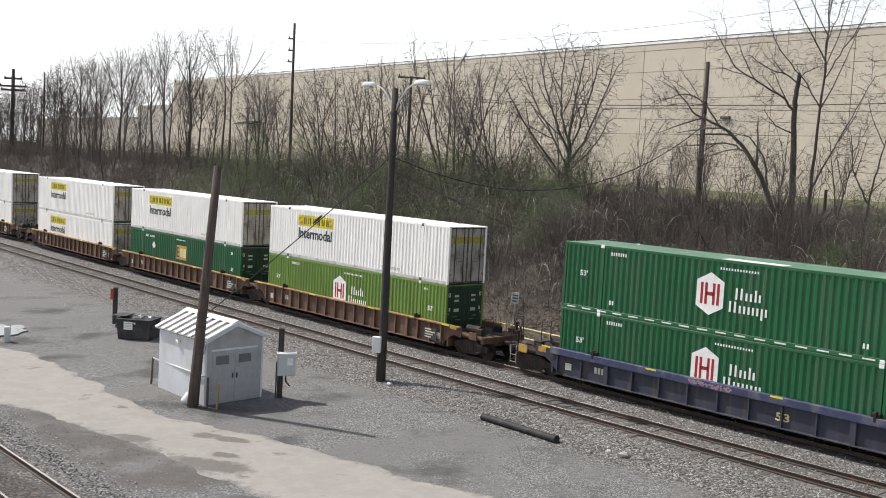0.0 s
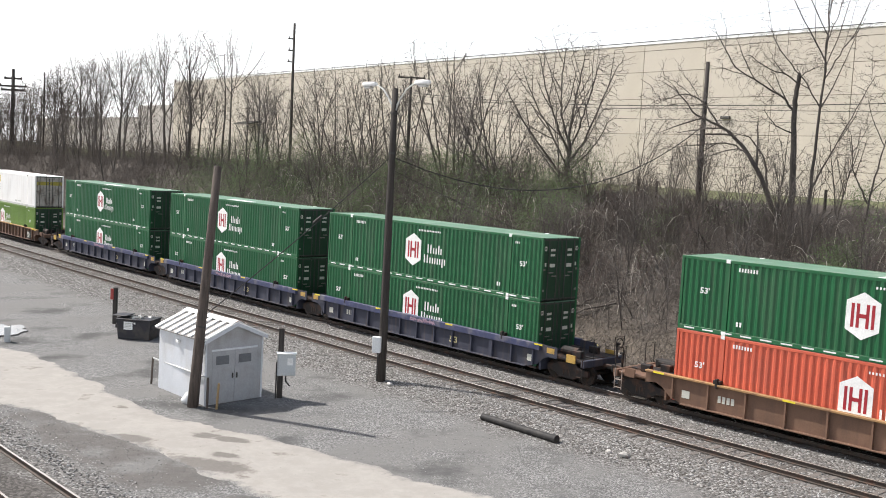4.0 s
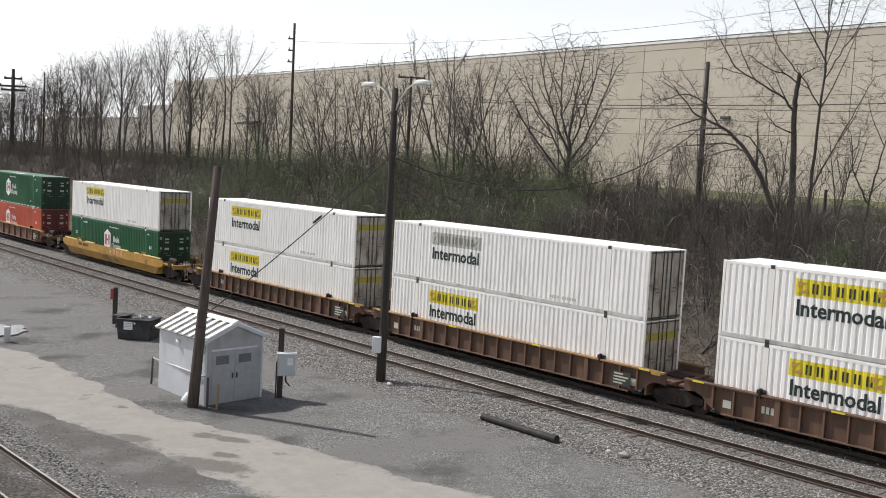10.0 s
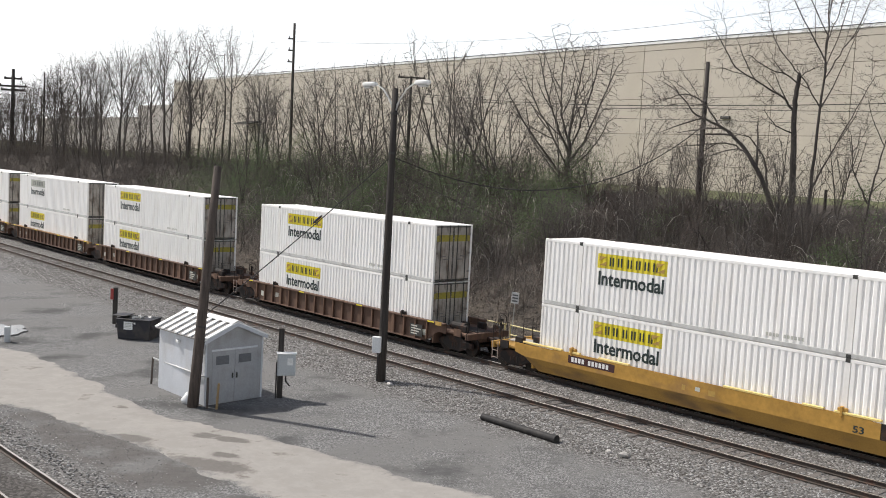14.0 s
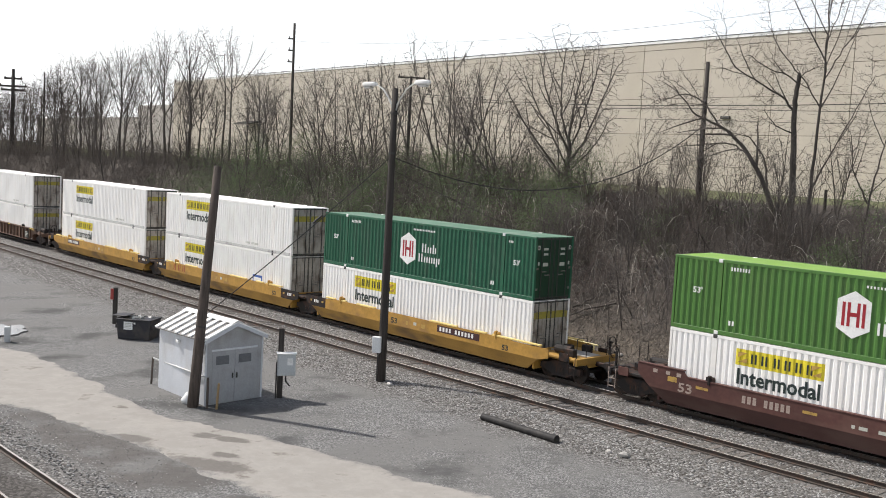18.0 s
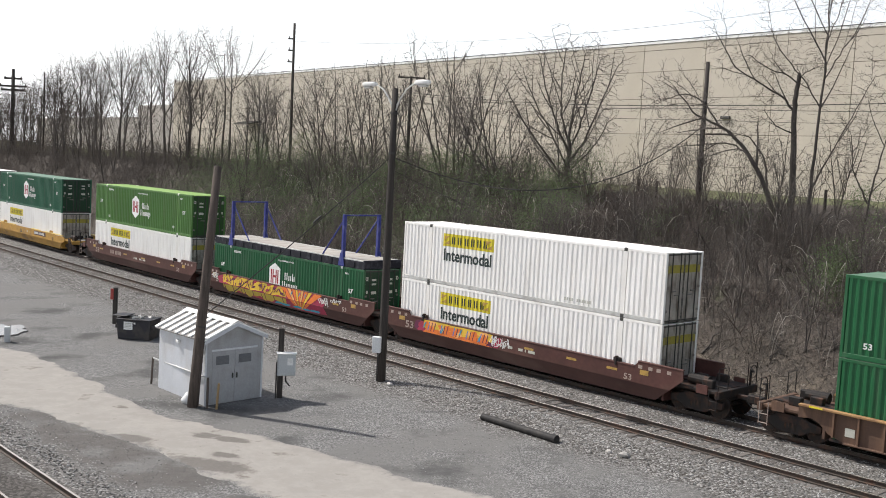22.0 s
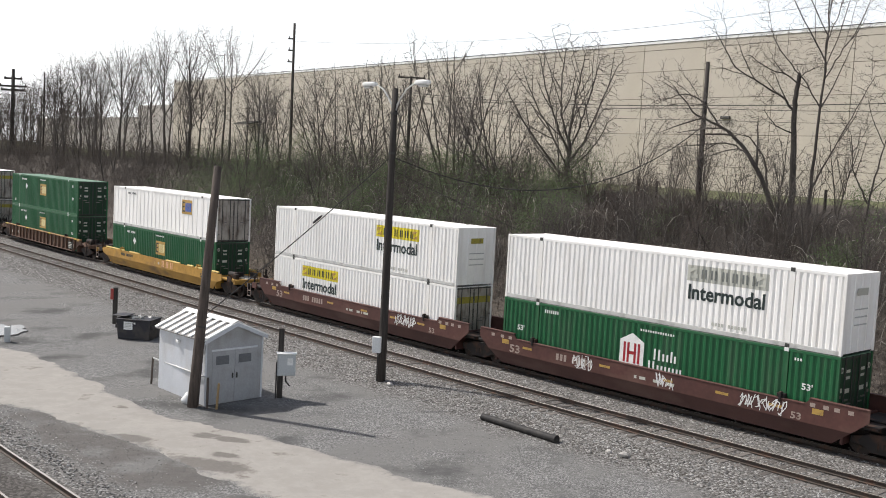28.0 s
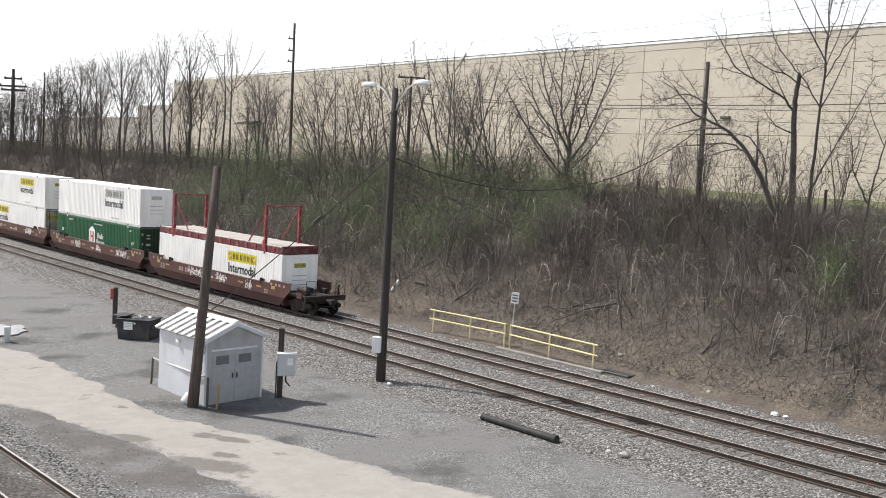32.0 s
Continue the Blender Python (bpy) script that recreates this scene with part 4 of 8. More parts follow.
def well_car(kind, free_left, free_right, truck_left, extra="", place=""):
    c = CARS[kind]
    ribbed = kind in ("brown", "wide_brown", "dark_brown", "blue")
    car = thing("well_car", Matrix(), c["label"] + extra, "rail car", "well cars of the train")
    steel, flange, top, end_top, bottom = c["steel"], c["flange"], c["top"], c["end_top"], c["bottom"]
    y1 = 1.50
    for y in (-1, 1):
        flip = Matrix.Diagonal((1, y, 1, 1))
        if ribbed:
            side = part("side_sill", lambda: Shape().prism(side_outline(top, bottom, 9.35, end_top), y1 - 0.16, y1 - 0.12), steel, car, key=(kind, "side"), at=flip)
            reach = 8.4 if kind == "blue" else 9.3
            part("top_flange", Shape().box(-reach, reach, y1 - 0.19, y1 + 0.03, top - 0.05 if kind != "blue" else top - 0.26, top + 0.03), flange, car, key=(kind, "flange"), at=flip, bevel=0.012)
            part("bottom_flange", Shape().box(-7.6, 7.6, y1 - 0.17, y1 + 0.01, bottom, bottom + 0.06), steel, car, key=(kind, "lower"), at=flip, bevel=0.01)
            n = {"blue": 13, "wide_brown": 11}.get(kind, 19)
            for i in range(n):
                x = -8.0 + 16.0 * i / (n - 1)
                low = bottom + 0.05 if abs(x) < 7.7 else 0.5
                wide = 0.11 if abs(abs(x) - 5.3) < 0.5 else 0.035
                part("rib", Shape().box(-wide, wide, y1 - 0.12, y1, low, top - 0.05), steel, side, key=(kind, "rib", wide, low), at=pose(x, 0, 0))
        else:
            belly = 0.80
            # at the joints between the units of a yellow car the side ends short, and a black end plate follows
            ends = tuple(9.35 if kind == "maroon" or free else 7.45 for free in (free_left, free_right))
            le, re = -ends[0], ends[1]
            s = Shape().prism([(le, end_top - 0.42), (le, end_top), (-7.2, end_top), (-7.0, top), (7.0, top), (7.2, end_top), (re, end_top), (re, end_top - 0.42), (min(re, 8.75), belly), (max(le, -8.75), belly)], y1 - 0.04, y1)
            side = part("side_sill", s, steel, car, key=(kind, "side", ends), at=flip)
            for way, short in ((-1, ends[0] < 9), (1, ends[1] < 9)):
                if short:
                    part("end_plate", Shape().prism([(way * 7.46, belly), (way * 7.46, end_top), (way * 9.3, end_top), (way * 9.3, end_top - 0.42), (way * 8.75, belly)], y1 - 0.05, y1 - 0.012), dark_steel, car, "sooty black end plate", key=(kind, "endplate", way), at=flip)
                    for k, (dx, z, w) in enumerate(((8.2, 1.16, 0.10), (8.36, 1.16, 0.10), (8.52, 1.16, 0.10), (7.75, 1.2, 0.18), (8.85, 1.2, 0.14))):
                        part("stencil_bar", Shape().box(-w / 2, w / 2, y1 - 0.012, y1 - 0.008, 0, 0.16 if w < 0.12 else 0.10), marking_white if k < 3 else marking_ochre, car, key=("stencil", k), at=flip @ pose(way * dx, 0, z - 0.14))
            # the lower part leans in under the car
            low = Shape()
            low.add([(-8.75, y1, belly), (8.75, y1, belly), (8.0, 1.34, bottom - 0.06), (-8.0, 1.34, bottom - 0.06), (-8.75, y1 - 0.05, belly), (8.75, y1 - 0.05, belly), (8.0, 1.30, bottom - 0.06), (-8.0, 1.30, bottom - 0.06)],
                    [(0, 1, 2, 3), (4, 7, 6, 5), (0, 4, 5, 1), (1, 5, 6, 2), (2, 6, 7, 3), (3, 7, 4, 0)])
            part("lower_panel", low, yellow_low if kind == "yellow" else maroon_low, car, key=(kind, "low"), at=flip)
            if kind == "yellow":
                for a, b in ((-8.9, -6.6), (-6.2, -5.6), (-4.6, -3.0), (1.4, 3.4), (4.6, 5.4), (5.8, 8.9)):
                    a, b = max(a, le), min(b, re)
                    part("edge_plate", Shape().box(a, b, y1 - 0.12, y1 + 0.012, top - 0.02, top + 0.06), flange, car, key=(kind, "edge", a, b), at=flip, bevel=0.01)
            else:
                part("top_flange", Shape().box(-7.0, 7.0, y1 - 0.14, y1 + 0.02, top - 0.03, top + 0.02), flange, car, key=(kind, "flange"), at=flip, bevel=0.008)
                for x in (-8.25, 8.25):
                    part("end_flange", Shape().box(x - 1.08, x + 1.08, y1 - 0.14, y1 + 0.02, end_top - 0.02, end_top + 0.03), flange, car, key=(kind, "endflange", x), at=flip, bevel=0.008)
        for x in (-6.05, 6.05):
            part("container_guide", Shape().box(x - 0.16, x + 0.16, y1 - 0.20, y1 - 0.02, top, top + 0.18).box(x - 0.05, x + 0.05, y1 - 0.12, y1 + 0.04, top - 0.12, top + 0.24), dark_steel if kind != "yellow" else yellow_steel, car, key=(kind, "guide", x), at=flip, bevel=0.012)
    for x in (-7.9, -4, 0, 4, 7.9):
        part("floor_beam", Shape().box(x - 0.25, x + 0.25, -1.36, 1.36, bottom - 0.02, bottom + 0.08), dark_steel, car, key=("floorbeam", x))
    for end, free in ((-1, free_left), (1, free_right)):
        turn = Matrix() if end > 0 else pose(0, 0, 0, 0, 0, 180)
        far = 10.9 if free else 9.62
        deck_z = 1.12
        part("end_platform", Shape().prism([(-1.34, deck_z), (1.34, deck_z), (1.34, deck_z - 0.10), (0.5, deck_z - 0.42), (-0.5, deck_z - 0.42), (-1.34, deck_z - 0.10)], 8.45, far, "x"), (yellow_low if free else dark_steel) if kind == "yellow" else (dark_steel if kind in ("maroon", "blue") else steel), car, key=(kind, "platform", free), at=turn, bevel=0.015)
        part("end_wall", Shape().box(8.32, 8.42, -1.36, 1.36, bottom, deck_z + 0.05), steel, car, key=(kind, "endwall"), at=turn)
        part("walkway", Shape().box(8.6, far - 0.15, -0.45, 0.45, deck_z + 0.004, deck_z + 0.06), deck_wood if kind == "yellow" and free else dark_steel, car, key=("walkway", free, kind == "yellow"), at=turn, bevel=0.01)
        if free:
            part("end_sill", Shape().box(10.75, 10.95, -1.42, 1.42, 0.86, 1.16), dark_steel if kind == "maroon" else (yellow_low if kind == "yellow" else steel), car, key=(kind, "endsill"), at=turn, bevel=0.015)
            part("coupler", Shape().box(10.9, 11.45, -0.09, 0.09, 0.76, 0.96).box(11.42, FREE_END, -0.15, 0.17, 0.70, 1.02), dark_steel, car, key=("coupler",), at=turn, bevel=0.03)
            part("air_hose", Shape().tube([(10.95, 0.35, 0.85), (11.15, 0.36, 0.6), (11.45, 0.28, 0.42), (11.7, 0.15, 0.5)], 0.03, 6), casting_dark, car, key=("hose",), at=turn, smooth=True)
            for y in (-1, 1):
                rail = part("handrail", Shape().tube([(10.88, y * 1.38, 1.18), (10.88, y * 1.38, 2.05), (10.88, y * 0.72, 2.05), (10.88, y * 0.72, 1.18)], 0.02, 6), dark_steel, car, key=("handrail", y), at=turn)
                part("ladder", Shape().tube([(10.5, y * 1.42, 0.35), (10.5, y * 1.42, 1.2)], 0.018, 6).tube([(10.85, y * 1.42, 0.35), (10.85, y * 1.42, 1.2)], 0.018, 6)
                     .tube([(10.5, y * 1.42, 0.42), (10.85, y * 1.42, 0.42)], 0.016, 6).tube([(10.5, y * 1.42, 0.75), (10.85, y * 1.42, 0.75)], 0.016, 6), marking_worn if y > 0 else dark_steel, car, key=("ladder", y), at=turn)
                part("grab_plate", Shape().box(9.9, 10.4, y * 1.36 - 0.03, y * 1.36 + 0.03, 0.95, 1.3), marking_ochre if kind == "blue" else (dark_steel if kind == "yellow" else steel), car, key=(kind, "grab", y), at=turn)
            part("brake_cylinder", Shape().tube([(9.2, -0.75, deck_z + 0.22), (10.1, -0.75, deck_z + 0.22)], 0.2, 12), dark_steel, car, key=("brakecyl",), at=turn, smooth=False)
            part("brake_wheel", Shape().tube([(10.98 + 0.02 * math.cos(0), 0.9 + 0.26 * math.cos(a * math.pi / 8), 1.75 + 0.26 * math.sin(a * math.pi / 8)) for a in range(17)], 0.02, 5, False).tube([(10.9, 0.9, 1.75), (11.02, 0.9, 1.75)], 0.05, 8).box(10.86, 10.92, 0.85, 0.95, 1.18, 1.8), dark_steel, car, key=("brakewheel",), at=turn)
            for y in (-0.9, -0.1, 0.6):
                part("deck_fitting", Shape().box(9.0 + abs(y), 9.5 + abs(y), y - 0.12, y + 0.12, deck_z, deck_z + 0.34), dark_steel, car, key=("fitting", y), at=turn, bevel=0.03)
        else:
            part("joint", Shape().box(9.5, 9.78, -0.35, 0.35, 0.75, 1.05), dark_steel, car, key=("joint",), at=turn, bevel=0.03)
    if free_left or truck_left:
        truck(car, -TRUCK_X)
    truck(car, TRUCK_X)
    # stencilled numbers and data
    y = -y1 - 0.004
    mark = marking_worn if kind != "yellow" else marking_dark
    if kind == "yellow":
        board = {"first": -6.2, "last": 2.0, "single": -6.2}.get(place)
        if board is not None:
            if place != "single":
                part("number_board", Shape().box(0, 3.0 if place == "last" else 2.5, -0.003, 0, 0, 0.34), marking_plum, car, "dark painted number board", key=("board", place), at=pose(board, y, 0.98))
            bar_row("number_bar", (0.13,) * 4 + (-0.1,) + (0.13,) * 6, 0.20, 0.06 if place != "last" else 0.10, 0.006, marking_dark if place == "single" else marking_white, car, pose(board + 0.18, y, 1.05))
        if place in ("single", "middle"):
            x0 = 0.8 if place == "single" else -6.3
            worn = surface_once("marking_pink", (0.68, 0.38, 0.24)) if place == "single" else surface_once("marking_rust_red", (0.30, 0.075, 0.03))
            bar_row("faded_bar", (0.12, 0.12, -0.05, 0.12, 0.12, -0.05, 0.12, 0.12), 0.44, 0.12, 0.003, worn, car, pose(x0, y, 0.90))
        if place in ("middle", "last"):
            lettering("53", 0.40, 0.5, mark, car, pose(-1.6, y, 0.90))
        for k, (dx, w, h) in enumerate(((-0.4, 0.16, 0.2), (0.2, 0.22, 0.16), (0.8, 0.3, 0.2))):
            part("data_marking", Shape().box(0, w, -0.003, 0, 0, h), marking_faded if k % 2 else marking_ochre, car, key=("ydata", k), at=pose(dx, y, 0.96 + 0.06 * (k % 2)))
    elif kind == "maroon":
        bar_row("number_bar", (0.14,) * 3 + (-0.16,) + (0.14,) * 5, 0.28, 0.08, 0.003, mark, car, pose(-4.6, y, 0.98))
        for x in (-7.9, 7.3):
            part("reflector", Shape().box(0, 0.42, -0.004, 0, 0, 0.2), marking_ochre, car, key=("reflector",), at=pose(x, y, 1.18))
        for x in (-6.6, -2.2, 0.9, 3.4, 5.6):
            part("reflector", Shape().box(0, 0.55, -0.004, 0, 0, 0.10), marking_ochre, car, key=("reflector2",), at=pose(x, y, 1.12))
        part("data_marking", bars((0.12, 0.3, -0.1, 0.26, 0.06, 0.4), 0.12, 0.14, 0.003), marking_faded, car, key=("data",), at=pose(-0.4, y, 0.98))
        for i in range(7):
            part("warning_mark", Shape().box(0, 0.2, -0.003, 0, 0, 0.14), marking_worn, car, key=("warn",), at=pose((-8.6, -8.0, -7.5, 7.2, 7.7, 8.1, 8.6)[i], y, 1.42))
    else:
        bar_row("number_bar", (0.13,) * 4, 0.26, 0.06, 0.003, marking_faded, car, pose(-6.0, -y1 + 0.112, 0.75))
        for x in (-7.6, 7.6):
            part("data_plate", Shape().box(0, 0.35, -0.004, 0, 0, 0.3), marking_faded, car, key=("dataplate",), at=pose(x, -y1 + 0.112, 0.62))
        if kind != "blue":
            placard = part("placard", Shape().box(0, 0.95, -0.006, 0, 0, 0.6), casting_dark, car, "dark placard with worn white lines", key=("placard",), at=pose(6.75, -y1 + 0.008, 0.52))
            for k in range(4):
                part("placard_line", Shape().box(0.08, 0.55 + 0.14 * (k % 3), -0.010, -0.006, 0.08 + 0.13 * k, 0.14 + 0.13 * k), marking_faded, placard, key=("placardline", k))
            part("end_marking", Shape().box(0, 0.45, -0.004, 0, 0, 0.2), marking_ochre, car, key=("endmark",), at=pose(8.7, -y1 - 0.03, top - 0.12))
        if kind == "blue":
            for x in (-9.2, 8.75):
                part("reflector", Shape().box(0, 0.45, -0.006, 0, 0, 0.24), marking_ochre, car, key=("reflector4",), at=pose(x, -y1 + 0.118, 1.16))
            lettering("53", 0.42, 0.55, marking_cream, car, pose(2.4, -y1 + 0.112, 0.62))
        for x in (-8.9, -3.3, 2.2, 8.1):
            part("reflector", Shape().box(0, 0.5, -0.004, 0, 0, 0.07), marking_yellow, car, key=("reflector3",), at=pose(x, -y1 - 0.03, top - 0.035))
    if kind in ("yellow", "maroon"):
        if kind == "maroon":
            lettering("53", 0.5, 0.62, mark, car, pose(-7.4, y, 0.86))
        lettering("53", 0.34, 0.4, mark, car, pose(6.5, y, 0.86))
    return car


def surface_once(name, colour):
    return bpy.data.materials.get(name) or surface(name, colour, 0.55, bump=0.0, big=(2.0, 0.15))


def jagged(seed, wide, high, bars=4):
    """One sprayed letter of slanted, tapered strokes that cross each other."""
    rng = random.Random(seed)
    res = []
    for k in range(bars):
        a = rng.uniform(0.1, 0.9) * wide
        b = min(wide, max(0.0, a + rng.uniform(-0.5, 0.5) * wide))
        lo, hi = rng.uniform(0.0, 0.15) * high, rng.uniform(0.8, 1.0) * high
        t, u = rng.uniform(0.13, 0.2), rng.uniform(0.16, 0.26)
        if k % 2:
            m = rng.uniform(0.15, 0.8) * high
            pts = [(-0.05, m - 0.05), (wide * 0.6, m - 0.11), (wide + 0.10, m + 0.04), (wide * 0.85, m + 0.16), (wide * 0.3, m + 0.13)]
        else:
            pts = [(a - t, lo), (a + t, lo), (b + u, hi * 0.8), (b + u * 0.4, hi), (b - u, hi * 0.92)]
        res.append(Shape().prism(pts, -0.004, 0))
    return res


def graffiti_large(car):
    """A long sprayed piece over most of the side, upper sill and leaning lower panel."""
    y = -1.506
    yellow, dark = surface_once("spray_yellow", (0.72, 0.47, 0.05)), surface_once("spray_plum", (0.12, 0.025, 0.06))
    ochre = surface_once("spray_ochre", (0.48, 0.36, 0.06))
    pink, orange = surface_once("spray_pink", (0.34, 0.035, 0.075)), surface_once("spray_orange", (0.74, 0.19, 0.04))
    pale, teal, white = surface_once("spray_peach", (0.80, 0.42, 0.14)), surface_once("spray_teal", (0.05, 0.30, 0.42)), marking_white
    upper, lower = pose(0, y, 0), pose(0, y, 0.80, 16.0, 0, 0)
    part("sprayed_ground", Shape().prism([(-7.0, 0.82), (4.7, 0.82), (4.9, 1.1), (4.2, 1.47), (-6.2, 1.47), (-7.2, 1.2)], -0.002, 0), pink, car, "pink and plum spray paint", at=upper)
    part("sprayed_ground", Shape().prism([(-6.6, 0.0), (-5.6, -0.34), (-1.4, -0.46), (3.2, -0.52), (5.0, -0.42), (4.7, 0.0)], -0.002, 0), pink, car, at=lower)
    wave = lambda x, lo, hi, k: lo + (hi - lo) * (0.5 + 0.32 * math.sin(2.9 * x + k) + 0.18 * math.sin(7.3 * x + 2 * k))
    xs = [-6.5 + 0.16 * i for i in range(47)]
    part("sprayed_band", Shape().prism([(x, wave(x, 0.80, 0.92, 1.0)) for x in xs] + [(x, wave(x, 1.22, 1.47, 0.3)) for x in reversed(xs)], -0.004, 0), yellow, car, "broad band of yellow sprayed letters", at=upper)
    part("sprayed_band", Shape().prism([(x, wave(x, -0.50, -0.22, 2.0)) for x in xs] + [(x, -0.01) for x in reversed(xs)], -0.004, 0), ochre, car, at=lower)
    rng = random.Random(77)
    layer = 0.005
    for i in range(9):
        x = -6.35 + i * 0.80
        for k in range(5):
            # plum outlines and gaps between the letters
            a, b = rng.uniform(-0.05, 0.75), rng.uniform(0.84, 1.12)
            c, d, w = a + rng.uniform(-0.35, 0.35), b + rng.uniform(0.14, 0.40), rng.uniform(0.018, 0.055)
            part("sprayed_stroke", Shape().prism([(a - w, b), (a + w, b - 0.02), (c + w * 0.7, min(d, 1.46)), (c - w, min(d, 1.46))], -0.003, 0), dark, car, at=pose(x, y - layer, 0))
            layer += 0.0004
        part("sprayed_letter", blob(300 + i, 0.34, 0.16, 0.1), dark if i % 3 else pink, car, at=pose(x + 0.38, y - layer, 1.04 + 0.2 * (i % 2)))
        part("sprayed_letter", blob(340 + i, 0.42, 0.15, 0.1), (ochre, yellow)[i % 2], car, at=pose(x + 0.1, y - layer - 0.003, 1.36))
        part("sprayed_stroke", Shape().prism([(0, 0), (0.07, 0), (0.20, -0.36), (0.10, -0.36)], -0.003, 0), dark, car, at=lower @ pose(x + 0.2 * (i % 3), -0.006, -0.02))
    # a burst of rays from below
    xc, zc = 2.3, 0.15
    for k in range(9):
        a0, a1 = -1.02 + k * 0.235, -1.02 + k * 0.235 + (0.15 if k % 2 else 0.19)
        for lo, hi, at in ((0.82, 1.46, upper), (0.34, 0.79, pose(0, y, 0.80, 16.0, 0, 0) @ pose(0, 0, -0.80))):
            pts = [(xc + (lo - zc) * math.tan(a0), lo), (xc + (lo - zc) * math.tan(a1), lo), (xc + (hi - zc) * math.tan(a1), hi), (xc + (hi - zc) * math.tan(a0), hi)]
            part("sprayed_ray", Shape().prism(pts, -0.005, 0), (orange, pale, orange, yellow)[k % 4], car, at=at @ pose(0, -0.006 - 0.001 * k, 0))
    for k, x in enumerate((0.0, 0.8, 2.0, 3.0, 3.9)):
        part("sprayed_swirl", blob(71 + k, 0.9, 0.13, 0.12), teal, car, at=lower @ pose(x, -0.02, -0.36 - 0.03 * (k % 2)))
    for k, x in enumerate((1.5, 2.3, 2.9)):
        part("sprayed_swirl", blob(81 + k, 0.09, 0.30, 0.10), teal, car, at=pose(x, y - 0.022, 1.22))
    for seed, x, wide, high, z in ((5, -7.9, 0.8, 0.4, 1.0), (6, 4.3, 0.9, 0.5, 0.9), (7, 5.5, 0.9, 0.25, 1.2)):
        part("sprayed_tag", scrawl(seed, wide, high), white, car, at=pose(x, y - 0.006, z))


def graffiti_medium(car):
    y = -1.506
    cols = [surface_once("spray_orange", (0.78, 0.20, 0.04)), surface_once("spray_yellow", (0.78, 0.52, 0.04)), surface_once("spray_blue", (0.05, 0.20, 0.50)), surface_once("spray_pink", (0.42, 0.04, 0.09))]
    orange, yellow, blue, pink = cols
    plum, pale = surface_once("spray_plum", (0.12, 0.025, 0.06)), surface_once("spray_peach", (0.80, 0.42, 0.14))
    wave = lambda x, lo, hi, k: lo + (hi - lo) * (0.5 + 0.5 * math.sin(2.6 * x + k))
    xs = [-6.0 + 0.18 * i for i in range(28)]
    part("sprayed_band", Shape().prism([(x, 0.83) for x in xs] + [(x, wave(x, 1.08, 1.2, 0)) for x in reversed(xs)], -0.003, 0), orange, car, "sprayed panel fading from yellow to orange", at=pose(0, y, 0))
    part("sprayed_band", Shape().prism([(x, wave(x, 1.02, 1.14, 0.4)) for x in xs] + [(x, wave(x, 1.43, 1.475, 2)) for x in reversed(xs)], -0.003, 0), yellow, car, at=pose(0, y - 0.003, 0))
    for k, x in enumerate((-6.4, -6.1, -1.2, -0.8)):
        part("sprayed_cloud", blob(160 + k, 0.6, 0.5, 0.15), pink if k % 2 else plum, car, at=pose(x, y - 0.0005 * k, 1.1))
    layer = 0.007
    for i in range(5):
        x = -5.75 + i * 0.92
        for k, shape in enumerate(jagged(140 + i, 0.66, 0.50, 3)):
            part("sprayed_letter", shape, (orange, pale, orange)[k], car, "orange sprayed letter shape", at=pose(x, y - layer, 0.92))
            layer += 0.0006
        for k in range(3):
            a = 0.22 * k
            part("sprayed_outline", Shape().prism([(a, 0), (a + 0.05, 0), (a + 0.17, 0.42), (a + 0.12, 0.44)], -0.003, 0), blue if k == 0 else plum, car, at=pose(x + 0.06, y - layer - 0.003, 0.94))
    for k in range(4):
        part("sprayed_outline", blob(180 + k, 0.10, 0.34, 0.10), surface_once("spray_teal", (0.05, 0.30, 0.42)), car, at=pose(-5.9 + 1.3 * k, y - 0.018, 1.2 - 0.1 * (k % 2)))
    part("sprayed_tag", scrawl(15, 1.3, 0.5), marking_white, car, at=pose(-1.3, y - 0.006, 0.9))


def graffiti_tags(car, spots):
    for i, (seed, x, wide) in enumerate(spots):
        part("sprayed_tag", scrawl(seed, wide, 0.62), marking_white, car, "white sprayed tag", at=pose(x, -1.506, 0.82))


